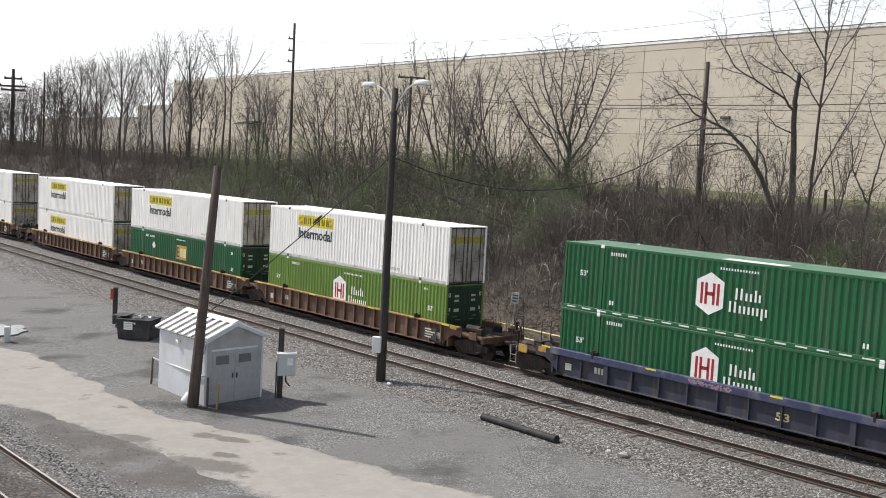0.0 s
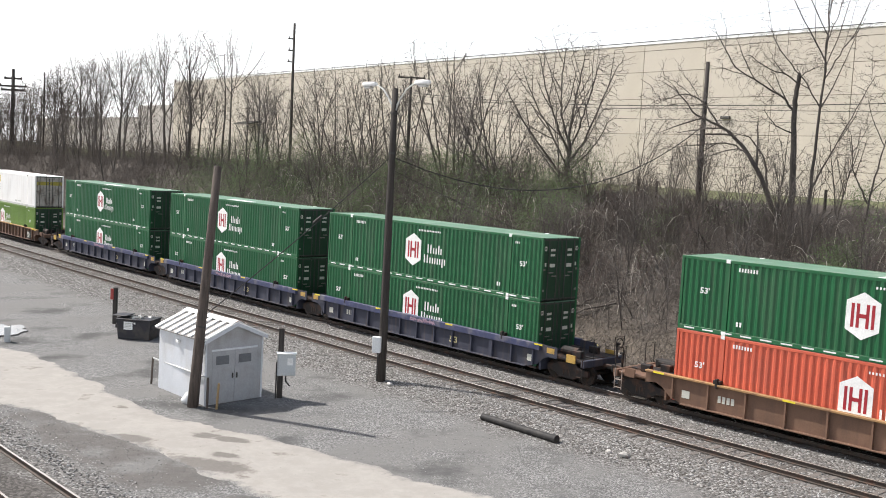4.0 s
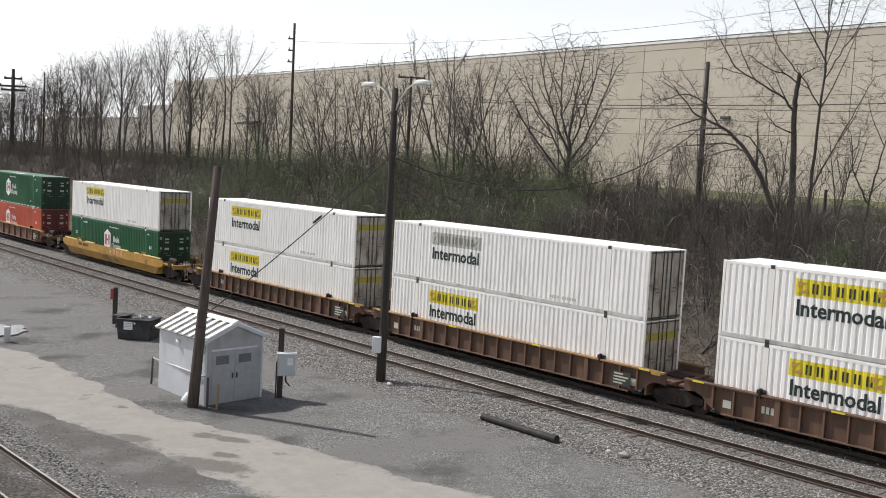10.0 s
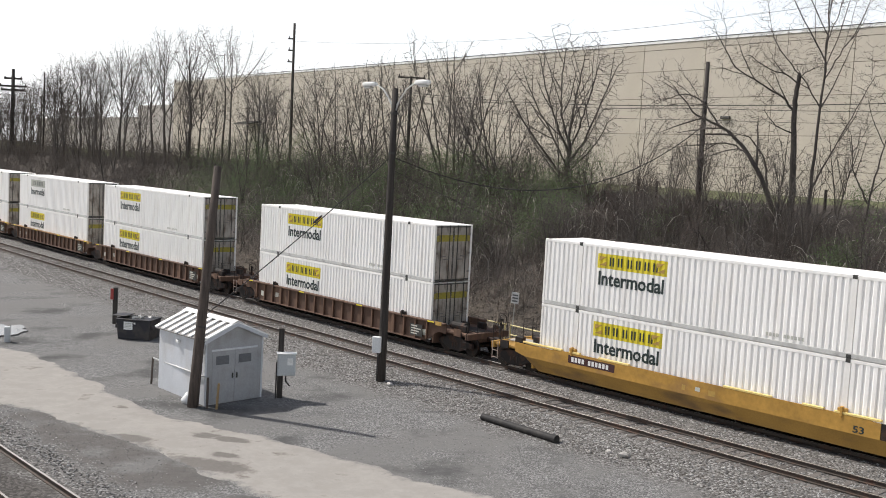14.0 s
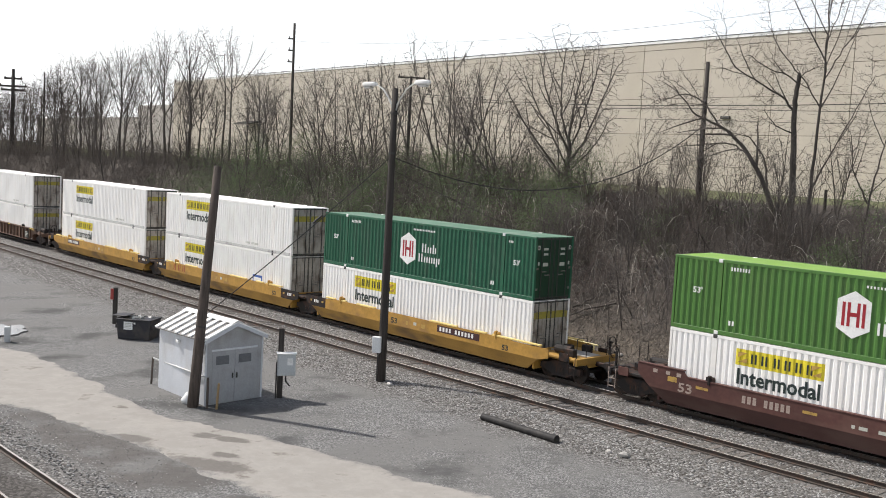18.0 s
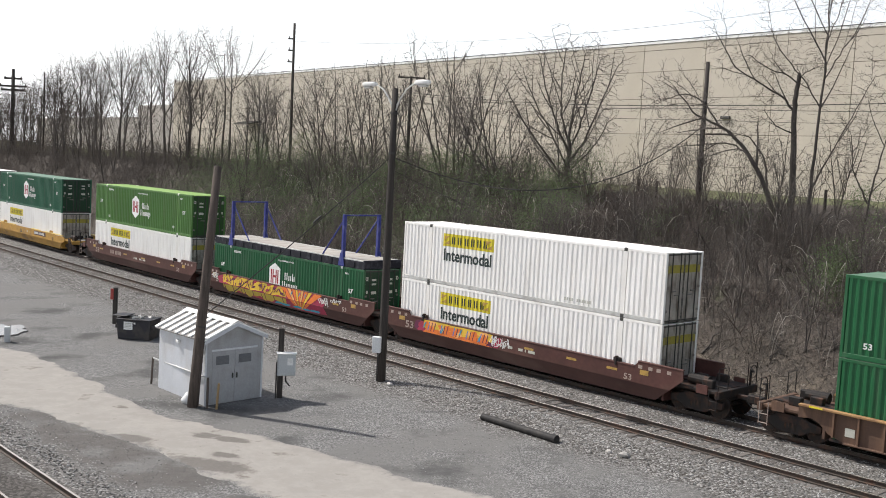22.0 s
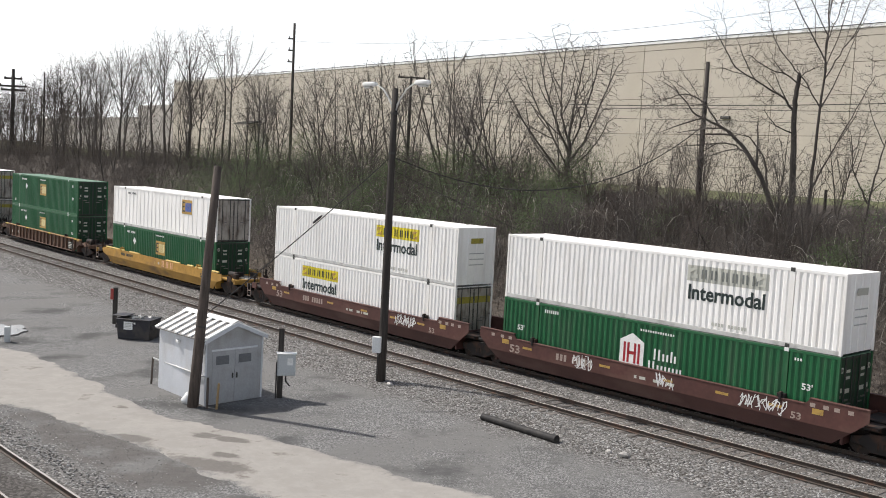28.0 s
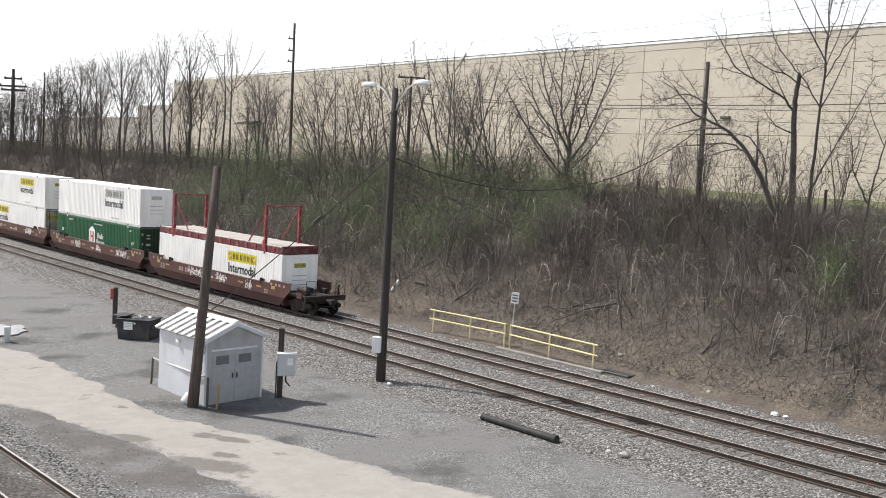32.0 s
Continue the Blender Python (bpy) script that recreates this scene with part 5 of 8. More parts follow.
# the train: place of each car along the track at the start, what it is, and what it carries (lower, upper)
TRAIN = [
    (-68.75, "brown", "end", ("white", "yellow", 0), ("white", "yellow", 0)),
    (-45.25, "brown", "first", ("white", "yellow", 0), ("white", "yellow", 0)),
    (-25.72, "brown", "middle", ("green", "ochre", 0), ("white", "yellow", 0)),
    (-6.24, "brown", "last", ("lime", "badge", 0), ("white", "yellow", 0)),
    (17.33, "blue", "first", ("green", "badge", 0), ("green", "badge", 0)),
    (36.80, "blue", "middle", ("green", "badge", 0), ("green", "badge", 0)),
    (56.05, "blue", "last", ("green", "badge", 0), ("green", "badge", 0)),
    (79.48, "wide_brown", "single", ("red", "badge", 0), ("green", "badge", 0)),
    (102.95, "yellow", "single", ("green", "badge", 0), ("white", "yellow", 0)),
    (126.42, "brown", "first", ("white", "yellow", 0), ("white", "yellow", 0)),
    (145.92, "brown", "middle", ("white", "yellow", 0), ("white", "faded", 0)),
    (165.44, "dark_brown", "last", ("white", "yellow", 0), ("white", "yellow", 0)),
    (188.88, "dark_brown", "single", ("white", "yellow", 0), ("white", "yellow", 0)),
    (212.35, "yellow", "first", ("white", "yellow", 0), ("white", "yellow", 0)),
    (231.85, "yellow", "middle", ("white", "blue", 0), ("white", "yellow", 0)),
    (251.33, "yellow", "last", ("white", "yellow", 0), ("teal", "badge", 0)),
    (274.85, "maroon", "first", ("white", "yellow", 0), ("mid_lime", "badge", 0)),
    (294.33, "maroon", "middle", ("green", "badge", 0), "blue"),
    (313.68, "maroon", "last", ("white", "yellow", 0), ("white", "yellow", 0)),
    (337.15, "brown", "single", ("green", "ochre", 0), ("green", "ochre", 0)),
    (360.55, "yellow", "single", ("green", "ochre", 0), ("grey_white", "ochre", 0)),
    (383.90, "maroon", "first", ("white", "yellow", 0), ("white", "yellow", 1)),
    (403.38, "maroon", "middle", ("green", "badge", 0), ("white", "faded", 1)),
    (422.86, "maroon", "last", ("white", "yellow", 1), "red"),
]
BOX_LABELS["white_blue"] = "white corrugated freight container with yellow plate and blue sticker"
WELL_FLOOR = 0.42
MOVERS = []
for n, (s, kind, place, lower, upper) in enumerate(TRAIN):
    car = well_car(kind, place in ("first", "single"), place in ("last", "single", "end"), place in ("first", "single", "end"),
                   {17: ", covered in bright sprayed letters", 18: ", partly covered in sprayed letters"}.get(n, ""), place)
    MOVERS.append((car, s, 0.0, 0))
    if n in (4, 5, 6):
        part("sprayed_tag", scrawl(50 + n, 1.9, 0.2), surface_once("spray_faded_pink", (0.36, 0.24, 0.30)), car, "faded pink sprayed tag", at=pose(-0.9 + 0.4 * (n - 5), -1.534, 1.26))
    if n == 17:
        graffiti_large(car)
    elif n == 18:
        graffiti_medium(car)
    elif n == 21:
        graffiti_tags(car, [(31, 3.9, 1.6)])
    elif n == 22:
        graffiti_tags(car, [(32, -3.6, 1.0), (33, 0.6, 0.9), (34, 4.4, 1.9)])
    elif n == 23:
        graffiti_tags(car, [(35, -3.2, 1.9), (36, 0.6, 1.3), (37, 4.2, 0.9)])
    MOVERS.append((container(lower[0], lower[1], -1 if lower[2] else 1), s, WELL_FLOOR, lower[2]))
    if isinstance(upper, str):
        MOVERS.append((flat_rack(upper), s, WELL_FLOOR + BOX_H + 0.006, 0))
    else:
        box = container(upper[0], upper[1], -1 if upper[2] else 1)
        if n in (4, 5, 7):
            part("roof_patch", Shape().box(-0.4, 2.1, -BOX_W / 2 + 0.1, -BOX_W / 2 + 0.75, BOX_H - 0.012, BOX_H + 0.01), marking_white, box, "white repair patch on the roof")
        MOVERS.append((box, s, WELL_FLOOR + BOX_H + 0.025, upper[2]))

# ---------------- bare trees and brush ----------------
bark = surface("bark", (0.088, 0.077, 0.069), 0.95, big=(1.0, 0.25), small=(20, 0.2), bump=0.6, random=0.25)
bark_pale = surface("bark_pale", (0.21, 0.185, 0.16), 0.95, big=(1.0, 0.2), small=(20, 0.2), bump=0.6, random=0.2)
twig_mat = surface("twigs", (0.120, 0.104, 0.094), 0.95, big=(0.25, 0.3), small=(3, 0.2), bump=0, random=0.25)
brush_mat = surface("brush_stems", (0.112, 0.095, 0.082), 0.95, big=(0.22, 0.35), small=(1.5, 0.25), bump=0)
brush_grey = surface("brush_grey_stems", (0.165, 0.148, 0.134), 0.95, big=(0.22, 0.3), small=(1.5, 0.25), bump=0)
thicket_mat = surface("thicket_stems", (0.125, 0.096, 0.083), 0.95, big=(0.22, 0.35), small=(1.5, 0.25), bump=0)
bud_mat = surface("young_leaves", (0.125, 0.168, 0.074), 0.8, big=(0.3, 0.3), small=(2.0, 0.25), bump=0)


class Limbs:
    """Tapered branches gathered as arrays."""

    def __init__(self):
        self.v, self.f, self.n = [], [], 0

    def limb(self, pts, radii, sides):
        pts = np.asarray(pts)
        way = np.gradient(pts, axis=0)
        way /= np.linalg.norm(way, axis=1, keepdims=True) + 1e-9
        ref = np.array((0.31, 0.87, 0.39)) if abs(way[0][2]) > 0.5 else np.array((0.1, 0.2, 0.97))
        side = np.cross(way, ref)
        side /= np.linalg.norm(side, axis=1, keepdims=True) + 1e-9
        up = np.cross(way, side)
        a = np.arange(sides) * 2 * np.pi / sides
        ring = side[:, None, :] * np.cos(a)[None, :, None] + up[:, None, :] * np.sin(a)[None, :, None]
        v = pts[:, None, :] + ring * np.asarray(radii)[:, None, None]
        m = len(pts)
        i, k = np.meshgrid(np.arange(m - 1), np.arange(sides), indexing="ij")
        k2 = (k + 1) % sides
        q = np.stack((i * sides + k, i * sides + k2, (i + 1) * sides + k2, (i + 1) * sides + k), -1).reshape(-1, 4) + self.n
        self.v.append(v.reshape(-1, 3))
        self.f.append(q)
        self.n += m * sides

    def mesh(self, name):
        return array_mesh(name, np.concatenate(self.v), np.concatenate(self.f))


def grow(rng, start, way, length, r0, depth, out, tips, spread=0.55, up=0.25, steps=6, wander=0.16, kids=(5, 8), shrink=(0.38, 0.62), first=0.3):
    """One branch and all that springs from it."""
    pts, radii = [np.array(start, float)], [r0]
    d = np.array(way, float)
    for i in range(steps):
        d = d + rng.normal(0, wander, 3) + np.array((0, 0, up * 0.3))
        d /= np.linalg.norm(d)
        pts.append(pts[-1] + d * length / steps)
        radii.append(r0 * (1 - 0.82 * (i + 1) / steps))
    out[min(depth, len(out) - 1)].limb(pts, radii, (8, 5, 4, 3, 3)[min(depth, 4)])
    if depth >= tips:
        return
    for c in range(rng.integers(kids[0], kids[1] + 1)):
        f = first + (0.98 - first) * (c + rng.uniform(0, 1)) / kids[1]
        f = min(f, 0.97)
        i = f * steps
        j = int(i)
        p = pts[j] + (pts[j + 1] - pts[j]) * (i - j)
        base = pts[j + 1] - pts[j]
        base /= np.linalg.norm(base)
        side = rng.normal(0, 1, 3)
        side -= base * side.dot(base)
        side /= np.linalg.norm(side) + 1e-9
        w = base * math.cos(spread) + side * math.sin(spread) * rng.uniform(0.7, 1.3) + np.array((0, 0, up))
        w /= np.linalg.norm(w)
        size = length * rng.uniform(*shrink) * (1.15 - 0.45 * f)
        grow(rng, p, w, size, max(0.010, radii[j] * rng.uniform(0.5, 0.75)), depth + 1, out, tips, spread, up, (8, 5, 4, 3, 2, 2)[depth + 1], wander * 1.1, kids, shrink, 0.25)


def bowed(start, end, rng, wiggle=0.05, n=8, out_first=1.7, climb=1.25):
    """A limb that first reaches outwards and then climbs, with small kinks."""
    u = np.linspace(0, 1, n)[:, None]
    start, end = np.array(start, float), np.array(end, float)
    d = end - start
    line = start + d * np.hstack((1 - (1 - u) ** out_first, 1 - (1 - u) ** out_first, u ** climb))
    line[1:] += np.cumsum(rng.normal(0, wiggle * 0.75, (n - 1, 3)), 0) * (1, 1, 0.5)
    return line


def shoots(rng, line, rad, count, length, lo, trunk, crown, tips=3, up=0.12, kids=(4, 6)):
    """Side branches with their twigs along a limb."""
    n = len(line) - 1
    for k in range(count):
        f = (lo + (0.99 - lo) * (k + rng.uniform(0, 1)) / count) * n
        j = min(int(f), n - 1)
        p = line[j] + (line[j + 1] - line[j]) * (f - j)
        base = line[j + 1] - line[j]
        base = base / (np.linalg.norm(base) + 1e-9)
        side = rng.normal(0, 1, 3)
        side -= base * side.dot(base)
        side /= np.linalg.norm(side) + 1e-9
        w = base * 0.7 + side * rng.uniform(0.6, 1.0) + np.array((0, 0, 0.12))
        grow(rng, p, w / np.linalg.norm(w), length * rng.uniform(0.6, 1.15) * (1.1 - 0.45 * f / n), max(0.013, rad[j] * 0.5), 2, [trunk, crown], tips, 0.55, up, 4, 0.17, kids, (0.42, 0.7), 0.2)


def colony(rng, stems, cloud, step=0.34, kill=0.42, reach=5.0, rounds=70, rise=0.10, tip=0.0105, power=2.35, twigs=2, twig=0.55):
    """Branches that grow from given stems towards free points of the crown, as real ones do towards light.
    stems: lines with the radius at both ends; cloud: the points. Returns the meshes of wood and twigs."""
    pos, parent, least = [], [], []
    for line, r0, r1 in stems:
        m = max(3, int(np.linalg.norm(np.diff(line, axis=0), axis=1).sum() / step))
        u = np.linspace(0, len(line) - 1, m)
        q = np.stack([np.interp(u, np.arange(len(line)), line[:, k]) for k in range(3)], 1)
        for i in range(m):
            parent.append(-1 if i == 0 else len(pos) - 1)
            pos.append(q[i])
            least.append(r0 + (r1 - r0) * i / (m - 1))
    pos, parent, least = np.array(pos), np.array(parent), np.array(least)
    given = len(pos)
    d = np.linalg.norm(cloud[:, None, :] - pos[None], axis=2)
    near, gap = d.argmin(1), d.min(1)
    kids = np.zeros(len(pos), int)
    for _ in range(rounds):
        open_ = (gap < reach) & (gap > kill)
        if not open_.any():
            break
        way = np.zeros((len(pos), 3))
        v = cloud[open_] - pos[near[open_]]
        np.add.at(way, near[open_], v / (np.linalg.norm(v, axis=1, keepdims=True) + 1e-9))
        who = np.unique(near[open_])
        who = who[kids[who] < 6]
        if not len(who):
            break
        # each shoot makes for one free point and for the middle of all that lie nearest to it
        free = rng.permutation(np.nonzero(open_)[0])
        aim = np.zeros((len(pos), 3))
        aim[near[free]] = cloud[free] - pos[near[free]]
        w = way[who]
        w /= np.linalg.norm(w, axis=1, keepdims=True) + 1e-9
        w = 0.6 * w + aim[who] / (np.linalg.norm(aim[who], axis=1, keepdims=True) + 1e-9)
        w /= np.linalg.norm(w, axis=1, keepdims=True) + 1e-9
        w = w + rng.normal(0, 0.13, w.shape) + (0, 0, rise)
        w /= np.linalg.norm(w, axis=1, keepdims=True) + 1e-9
        fresh = pos[who] + w * step
        kids[who] += 1
        n = len(pos)
        pos, parent = np.concatenate((pos, fresh)), np.concatenate((parent, who))
        kids = np.concatenate((kids, np.zeros(len(fresh), int)))
        d = np.linalg.norm(cloud[:, None, :] - fresh[None], axis=2)
        best, low = d.argmin(1), d.min(1)
        nearer_ = low < gap
        near, gap = np.where(nearer_, best + n, near), np.minimum(gap, low)
    n = len(pos)
    area = np.zeros(n)
    main = np.full(n, -1)
    rad = np.zeros(n)
    top = np.zeros(n)
    for i in range(n - 1, -1, -1):
        rad[i] = max(tip, area[i] ** (1 / power), least[i] if i < given else 0)
        if i < given and area[i] > 0:
            rad[i] = max(least[i], min(rad[i], least[i] * 1.5))
        q = parent[i]
        if q >= 0:
            area[q] += max(tip, area[i] ** (1 / power)) ** power
            if rad[i] > top[q]:
                top[q], main[q] = rad[i], i
    wood, fine = Limbs(), Limbs()
    for i in range(n):
        if parent[i] >= 0 and main[parent[i]] == i:
            continue
        chain = [i]
        while main[chain[-1]] >= 0:
            chain.append(main[chain[-1]])
        pts, rr_ = [pos[k] for k in chain], [rad[k] for k in chain]
        if parent[i] >= 0:
            pts, rr_ = [pos[parent[i]]] + pts, [min(rr_[0] * 1.1, rad[parent[i]])] + rr_
        if len(pts) < 2:
            continue
        rr_[-1] *= 0.5
        big = rr_[0]
        (wood if big > 0.024 else fine).limb(pts, rr_, 8 if big > 0.1 else (5 if big > 0.04 else (4 if big > 0.02 else 3)))
    ends = np.nonzero((kids == 0) | ((rad < 0.016) & (rng.uniform(0, 1, n) < 0.35)))[0]
    for i in ends[ends >= given]:
        base = pos[i] - pos[parent[i]]
        base = base / (np.linalg.norm(base) + 1e-9)
        for _ in range(twigs):
            w = base * 0.8 + rng.normal(0, 0.5, 3) + (0, 0, 0.5 * rise)
            w /= np.linalg.norm(w) + 1e-9
            long = twig * rng.uniform(0.4, 1.2)
            mid = pos[i] + w * long * 0.5 + rng.normal(0, 0.04, 3)
            fine.limb([pos[i], mid, mid + w * long * 0.5 + rng.normal(0, 0.05, 3) + (0, 0, 0.05 * long)], [tip * 0.75, tip * 0.6, tip * 0.3], 3)
    return wood, fine


def forks(rng, line, r0, r1, count, lo=0.3, hi=0.85, angle=0.55, size=0.55, lift=0.16, cap=1e9):
    """Side limbs that fork off a limb, each a gentle upward bow."""
    res = []
    n = len(line) - 1
    length = np.linalg.norm(np.diff(line, axis=0), axis=1).sum()
    for k in range(count):
        u = lo + (hi - lo) * (k + rng.uniform(0, 1)) / count
        j = min(int(u * n), n - 1)
        p = line[j] + (line[j + 1] - line[j]) * (u * n - j)
        base = line[min(j + 2, n)] - line[max(j - 1, 0)]
        base /= np.linalg.norm(base) + 1e-9
        side = rng.normal(0, 1, 3)
        side -= base * side.dot(base)
        side /= np.linalg.norm(side) + 1e-9
        a = angle * rng.uniform(0.7, 1.35)
        w = base * math.cos(a) + side * math.sin(a)
        far = length * size * rng.uniform(0.7, 1.2) * (1.15 - 0.55 * u)
        s = np.linspace(0, 1, 7)[:, None]
        way = p + w * far * s + np.array((0, 0, lift)) * far * s ** 2
        way[1:] += np.cumsum(rng.normal(0, 0.018 * far / 2, (6, 3)), 0)
        if way[-1, 2] > cap:
            way = p + (way - p) * max(0.25, (cap - p[2]) / (way[-1, 2] - p[2]))
        r = (r0 + (r1 - r0) * u) * rng.uniform(0.5, 0.7)
        res.append((way, r, max(0.011, r * 0.35)))
    return res


def tall_shape(seed, high, wide, clear, count=620, lean=0.0, stems=1):
    """A crooked stem that opens into a rounded crown of long forking limbs."""
    rng = np.random.default_rng(seed)
    lines = []
    for m in range(stems):
        off = (m - (stems - 1) / 2) * 0.6
        top = high * 0.80
        u = np.linspace(0, 1, 12)
        line = np.stack((off + off * 1.2 * u + lean * 0.7 * u ** 1.5 + 0.12 * np.sin(4 * u + seed), 0.1 * np.sin(4 * u + 2 * seed), -0.4 + (top + 0.4) * u), 1)
        line[2:] += np.cumsum(rng.normal(0, 0.05, (10, 3)), 0) * (1, 1, 0)
        girth = 0.0125 * high / stems ** 0.4
        lines.append((line, girth, girth * 0.16))
        own = max(5, 10 // stems)
        for i in range(own):
            f = (i + rng.uniform(0.1, 0.9)) / own
            z = high * (clear + (0.68 - clear) * f)
            k = (z + 0.4) / (top + 0.4) * 11
            j = min(int(k), 10)
            p = line[j] + (line[j + 1] - line[j]) * (k - j)
            a = 2.4 * i + rng.uniform(-0.4, 0.4) + 1.6 * m
            # the ends lie on a dome
            q = rng.uniform(0.75, 1.0) if f < 0.5 else rng.uniform(0.35, 0.8)
            end = np.array((p[0] + q * wide * math.cos(a), p[1] + q * wide * math.sin(a), 0))
            end[2] = max(z + high * 0.14, high * (0.66 + 0.31 * math.sqrt(max(0.0, 1 - 0.85 * q * q))) * rng.uniform(0.94, 1.02))
            way = bowed(p, end, rng, 0.045, 9, 1.3, 1.1)
            lr = girth * (1 - 0.75 * k / 11) * rng.uniform(0.45, 0.65)
            lines.append((way, lr, lr * 0.3))
            lines += forks(rng, way, lr, lr * 0.3, 4, 0.3, 0.85, 0.6, 0.55, 0.12, high * 0.97)
        lines += forks(rng, line, girth, girth * 0.16, 4, 0.72, 0.98, 0.5, 0.2, 0.16, high)
    tips = np.concatenate([q[0] for q in lines[1:]])
    pick = tips[rng.integers(0, len(tips), count)]
    cloud = pick + rng.normal(0, 0.42, (count, 3)) + (0, 0, 0.15)
    cloud = cloud[cloud[:, 2] > high * clear * 0.9]
    wood, fine = colony(rng, lines, cloud, 0.24, 0.24, 2.5, 30, 0.12, 0.0112, 2.5, 1, 0.5)
    a, b = wood.mesh("trunk"), fine.mesh("crown")
    a.materials.append(bark)
    b.materials.append(twig_mat)
    return a, b


def fan_shape(seed, tips, per=150, spread=1.2, step=0.26):
    """Several bowed and forking stems from one foot: (right, back, up) of each tip."""
    rng = np.random.default_rng(seed)
    lines = []
    for x, y, z in tips:
        foot = (rng.normal(0, 0.2), rng.normal(0, 0.2), -0.4)
        line = bowed(foot, (x, y, z * 0.96), rng, 0.055, 11, 1.15, 1.0)
        r = 0.0095 * z
        lines.append((line, r, 0.012))
        side = forks(rng, line, r, 0.012, 6, 0.22, 0.88, 0.55, 0.42, 0.16, z * 0.97)
        lines += side
        for way, a, b in side[:4]:
            lines += forks(rng, way, a, b, 2, 0.3, 0.8, 0.65, 0.5, 0.16, z * 0.97)
    nodes = np.concatenate([q[0][2:] for q in lines])
    nodes = nodes[nodes[:, 2] > 0.22 * max(q[2] for q in tips)]
    count = per * len(tips)
    cloud = nodes[rng.integers(0, len(nodes), count)] + rng.normal(0, 0.33 * spread, (count, 3)) + (0, 0, 0.15)
    wood, fine = colony(rng, lines, cloud, step, 0.26, 2.5, 30, 0.14, 0.0112, 2.5, 1, 0.5)
    a, b = wood.mesh("trunk"), fine.mesh("crown")
    a.materials.append(bark)
    b.materials.append(twig_mat)
    return a, b


TREE_KINDS = [
    tall_shape(1, 12.0, 2.6, 0.32, 900),
    tall_shape(2, 11.5, 2.3, 0.25, 900),
    fan_shape(3, [(-2.4, 0.3, 10.0), (-0.5, -0.8, 11.5), (1.6, 0.5, 9.6)], 240),
    fan_shape(4, [(-1.1, 0.2, 7.6), (0.7, -0.3, 9.0)], 190),
    fan_shape(5, [(-1.3, 0.0, 7.5)], 220),
    tall_shape(6, 8.0, 1.5, 0.22, 450),
    fan_shape(7, [(-2.2, 0.3, 6.8), (-0.4, -0.5, 8.4)], 190),
]


def tree(kind, x, y, turn, scale, label, group="bare trees on the bank", sink=0.1):
    t = thing("bare_tree", Matrix.LocRotScale((x, y, ground_at(x, y) - sink), Euler((0, 0, turn)), (scale, scale, scale)), label, "tree", group)
    for name, me in zip(("trunk", "crown"), TREE_KINDS[kind]):
        o = new(name, me)
        o.parent = t
    return t


def beside(s, lat):
    x, y, _ = on_track(s, lat)
    return x, y


rng = random.Random(11)
# the marked trees along the top of the bank
def marked_tree(s, lat, meshes, label):
    x, y = beside(s, lat)
    t = thing("bare_tree", pose(x, y, ground_at(x, y) - 0.1), label, "tree", "bare trees on the bank")
    for name, me in zip(("trunk", "crown"), meshes):
        new(name, me).parent = t


# s, lat, height, half width, clear stem, stems, lean
TALL = [(-58.25, 20, 14.7, 3.3, 0.44, 2, 0.1), (-67.25, 20, 15.0, 1.9, 0.42, 1, 0.5), (-75.25, 21, 15.7, 2.3, 0.34, 1, -0.6), (-80.5, 22, 13.8, 2.0, 0.36, 1, -0.8), (-84.5, 20, 12.6, 1.8, 0.30, 1, 0.8),
        (-88, 21, 15.1, 2.7, 0.32, 1, -0.2), (-92, 20, 13.5, 2.1, 0.30, 1, -0.6), (-97, 21, 13.2, 2.2, 0.32, 1, 0.5), (-102, 21, 14.7, 2.4, 0.34, 1, 0.2), (-105, 20, 13.2, 2.3, 0.30, 1, -1.0),
        (-111, 21, 12.9, 2.6, 0.26, 1, -0.4), (-117, 21, 11.6, 2.5, 0.24, 1, 0.3), (-124, 21, 11.0, 2.4, 0.22, 1, -0.3), (-131, 21, 10.6, 2.6, 0.2, 1, 0.2)]
for i, (s, lat, high, wide, clear, stems, lean) in enumerate(TALL):
    marked_tree(s, lat, tall_shape(100 + i, high * 1.04, wide * 1.08, clear, int(520 + 330 * wide), lean, stems), "tall bare grey tree with a rounded twiggy crown")
# s, lat, tips of the bowed stems
FANS = [(-49, 20, [(-0.9, 0, 8.4), (0.4, 0.4, 7.0)]), (-46, 19, [(-0.5, 0, 8.6), (0.9, 0.3, 7.4)]), (-40.5, 20, [(-0.9, 0.3, 10.6), (0.5, -0.3, 9.6), (-2.6, 0, 8.8)]),
        (-37.0, 20, [(-2.9, 0, 9.4), (-0.8, 0.5, 9.8), (0.6, 0, 8.2)]), (-34.0, 20, [(-1.9, 0, 9.9), (0.3, -0.4, 9.4)]), (-31.8, 20, [(-2.6, 0.3, 9.4), (-1.0, -0.3, 10.4), (0.3, 0.4, 9.6)]),
        (-29.4, 20, [(-1.7, 0, 10.6), (-0.2, 0.5, 11.0), (0.9, -0.3, 9.0)]), (-25.0, 19, [(-2.2, 0, 9.2), (0.4, 0.4, 9.8)]), (-22.25, 20, [(-3.4, 0.2, 11.6), (-1.7, -0.5, 10.4), (0.2, 0.3, 11.6)]),
        (-19.75, 19, [(-0.6, 0.4, 11.2), (0.9, -0.3, 10.4), (2.9, 0.2, 11.0)]), (-15.4, 18.5, [(-3.2, 0, 7.6), (-1.6, 0.6, 9.4), (0.1, 0, 8.0)]), (-12.2, 18, [(-5.6, 0, 7.2), (-3.4, -0.5, 8.0), (-0.8, 0.4, 7.4)])]
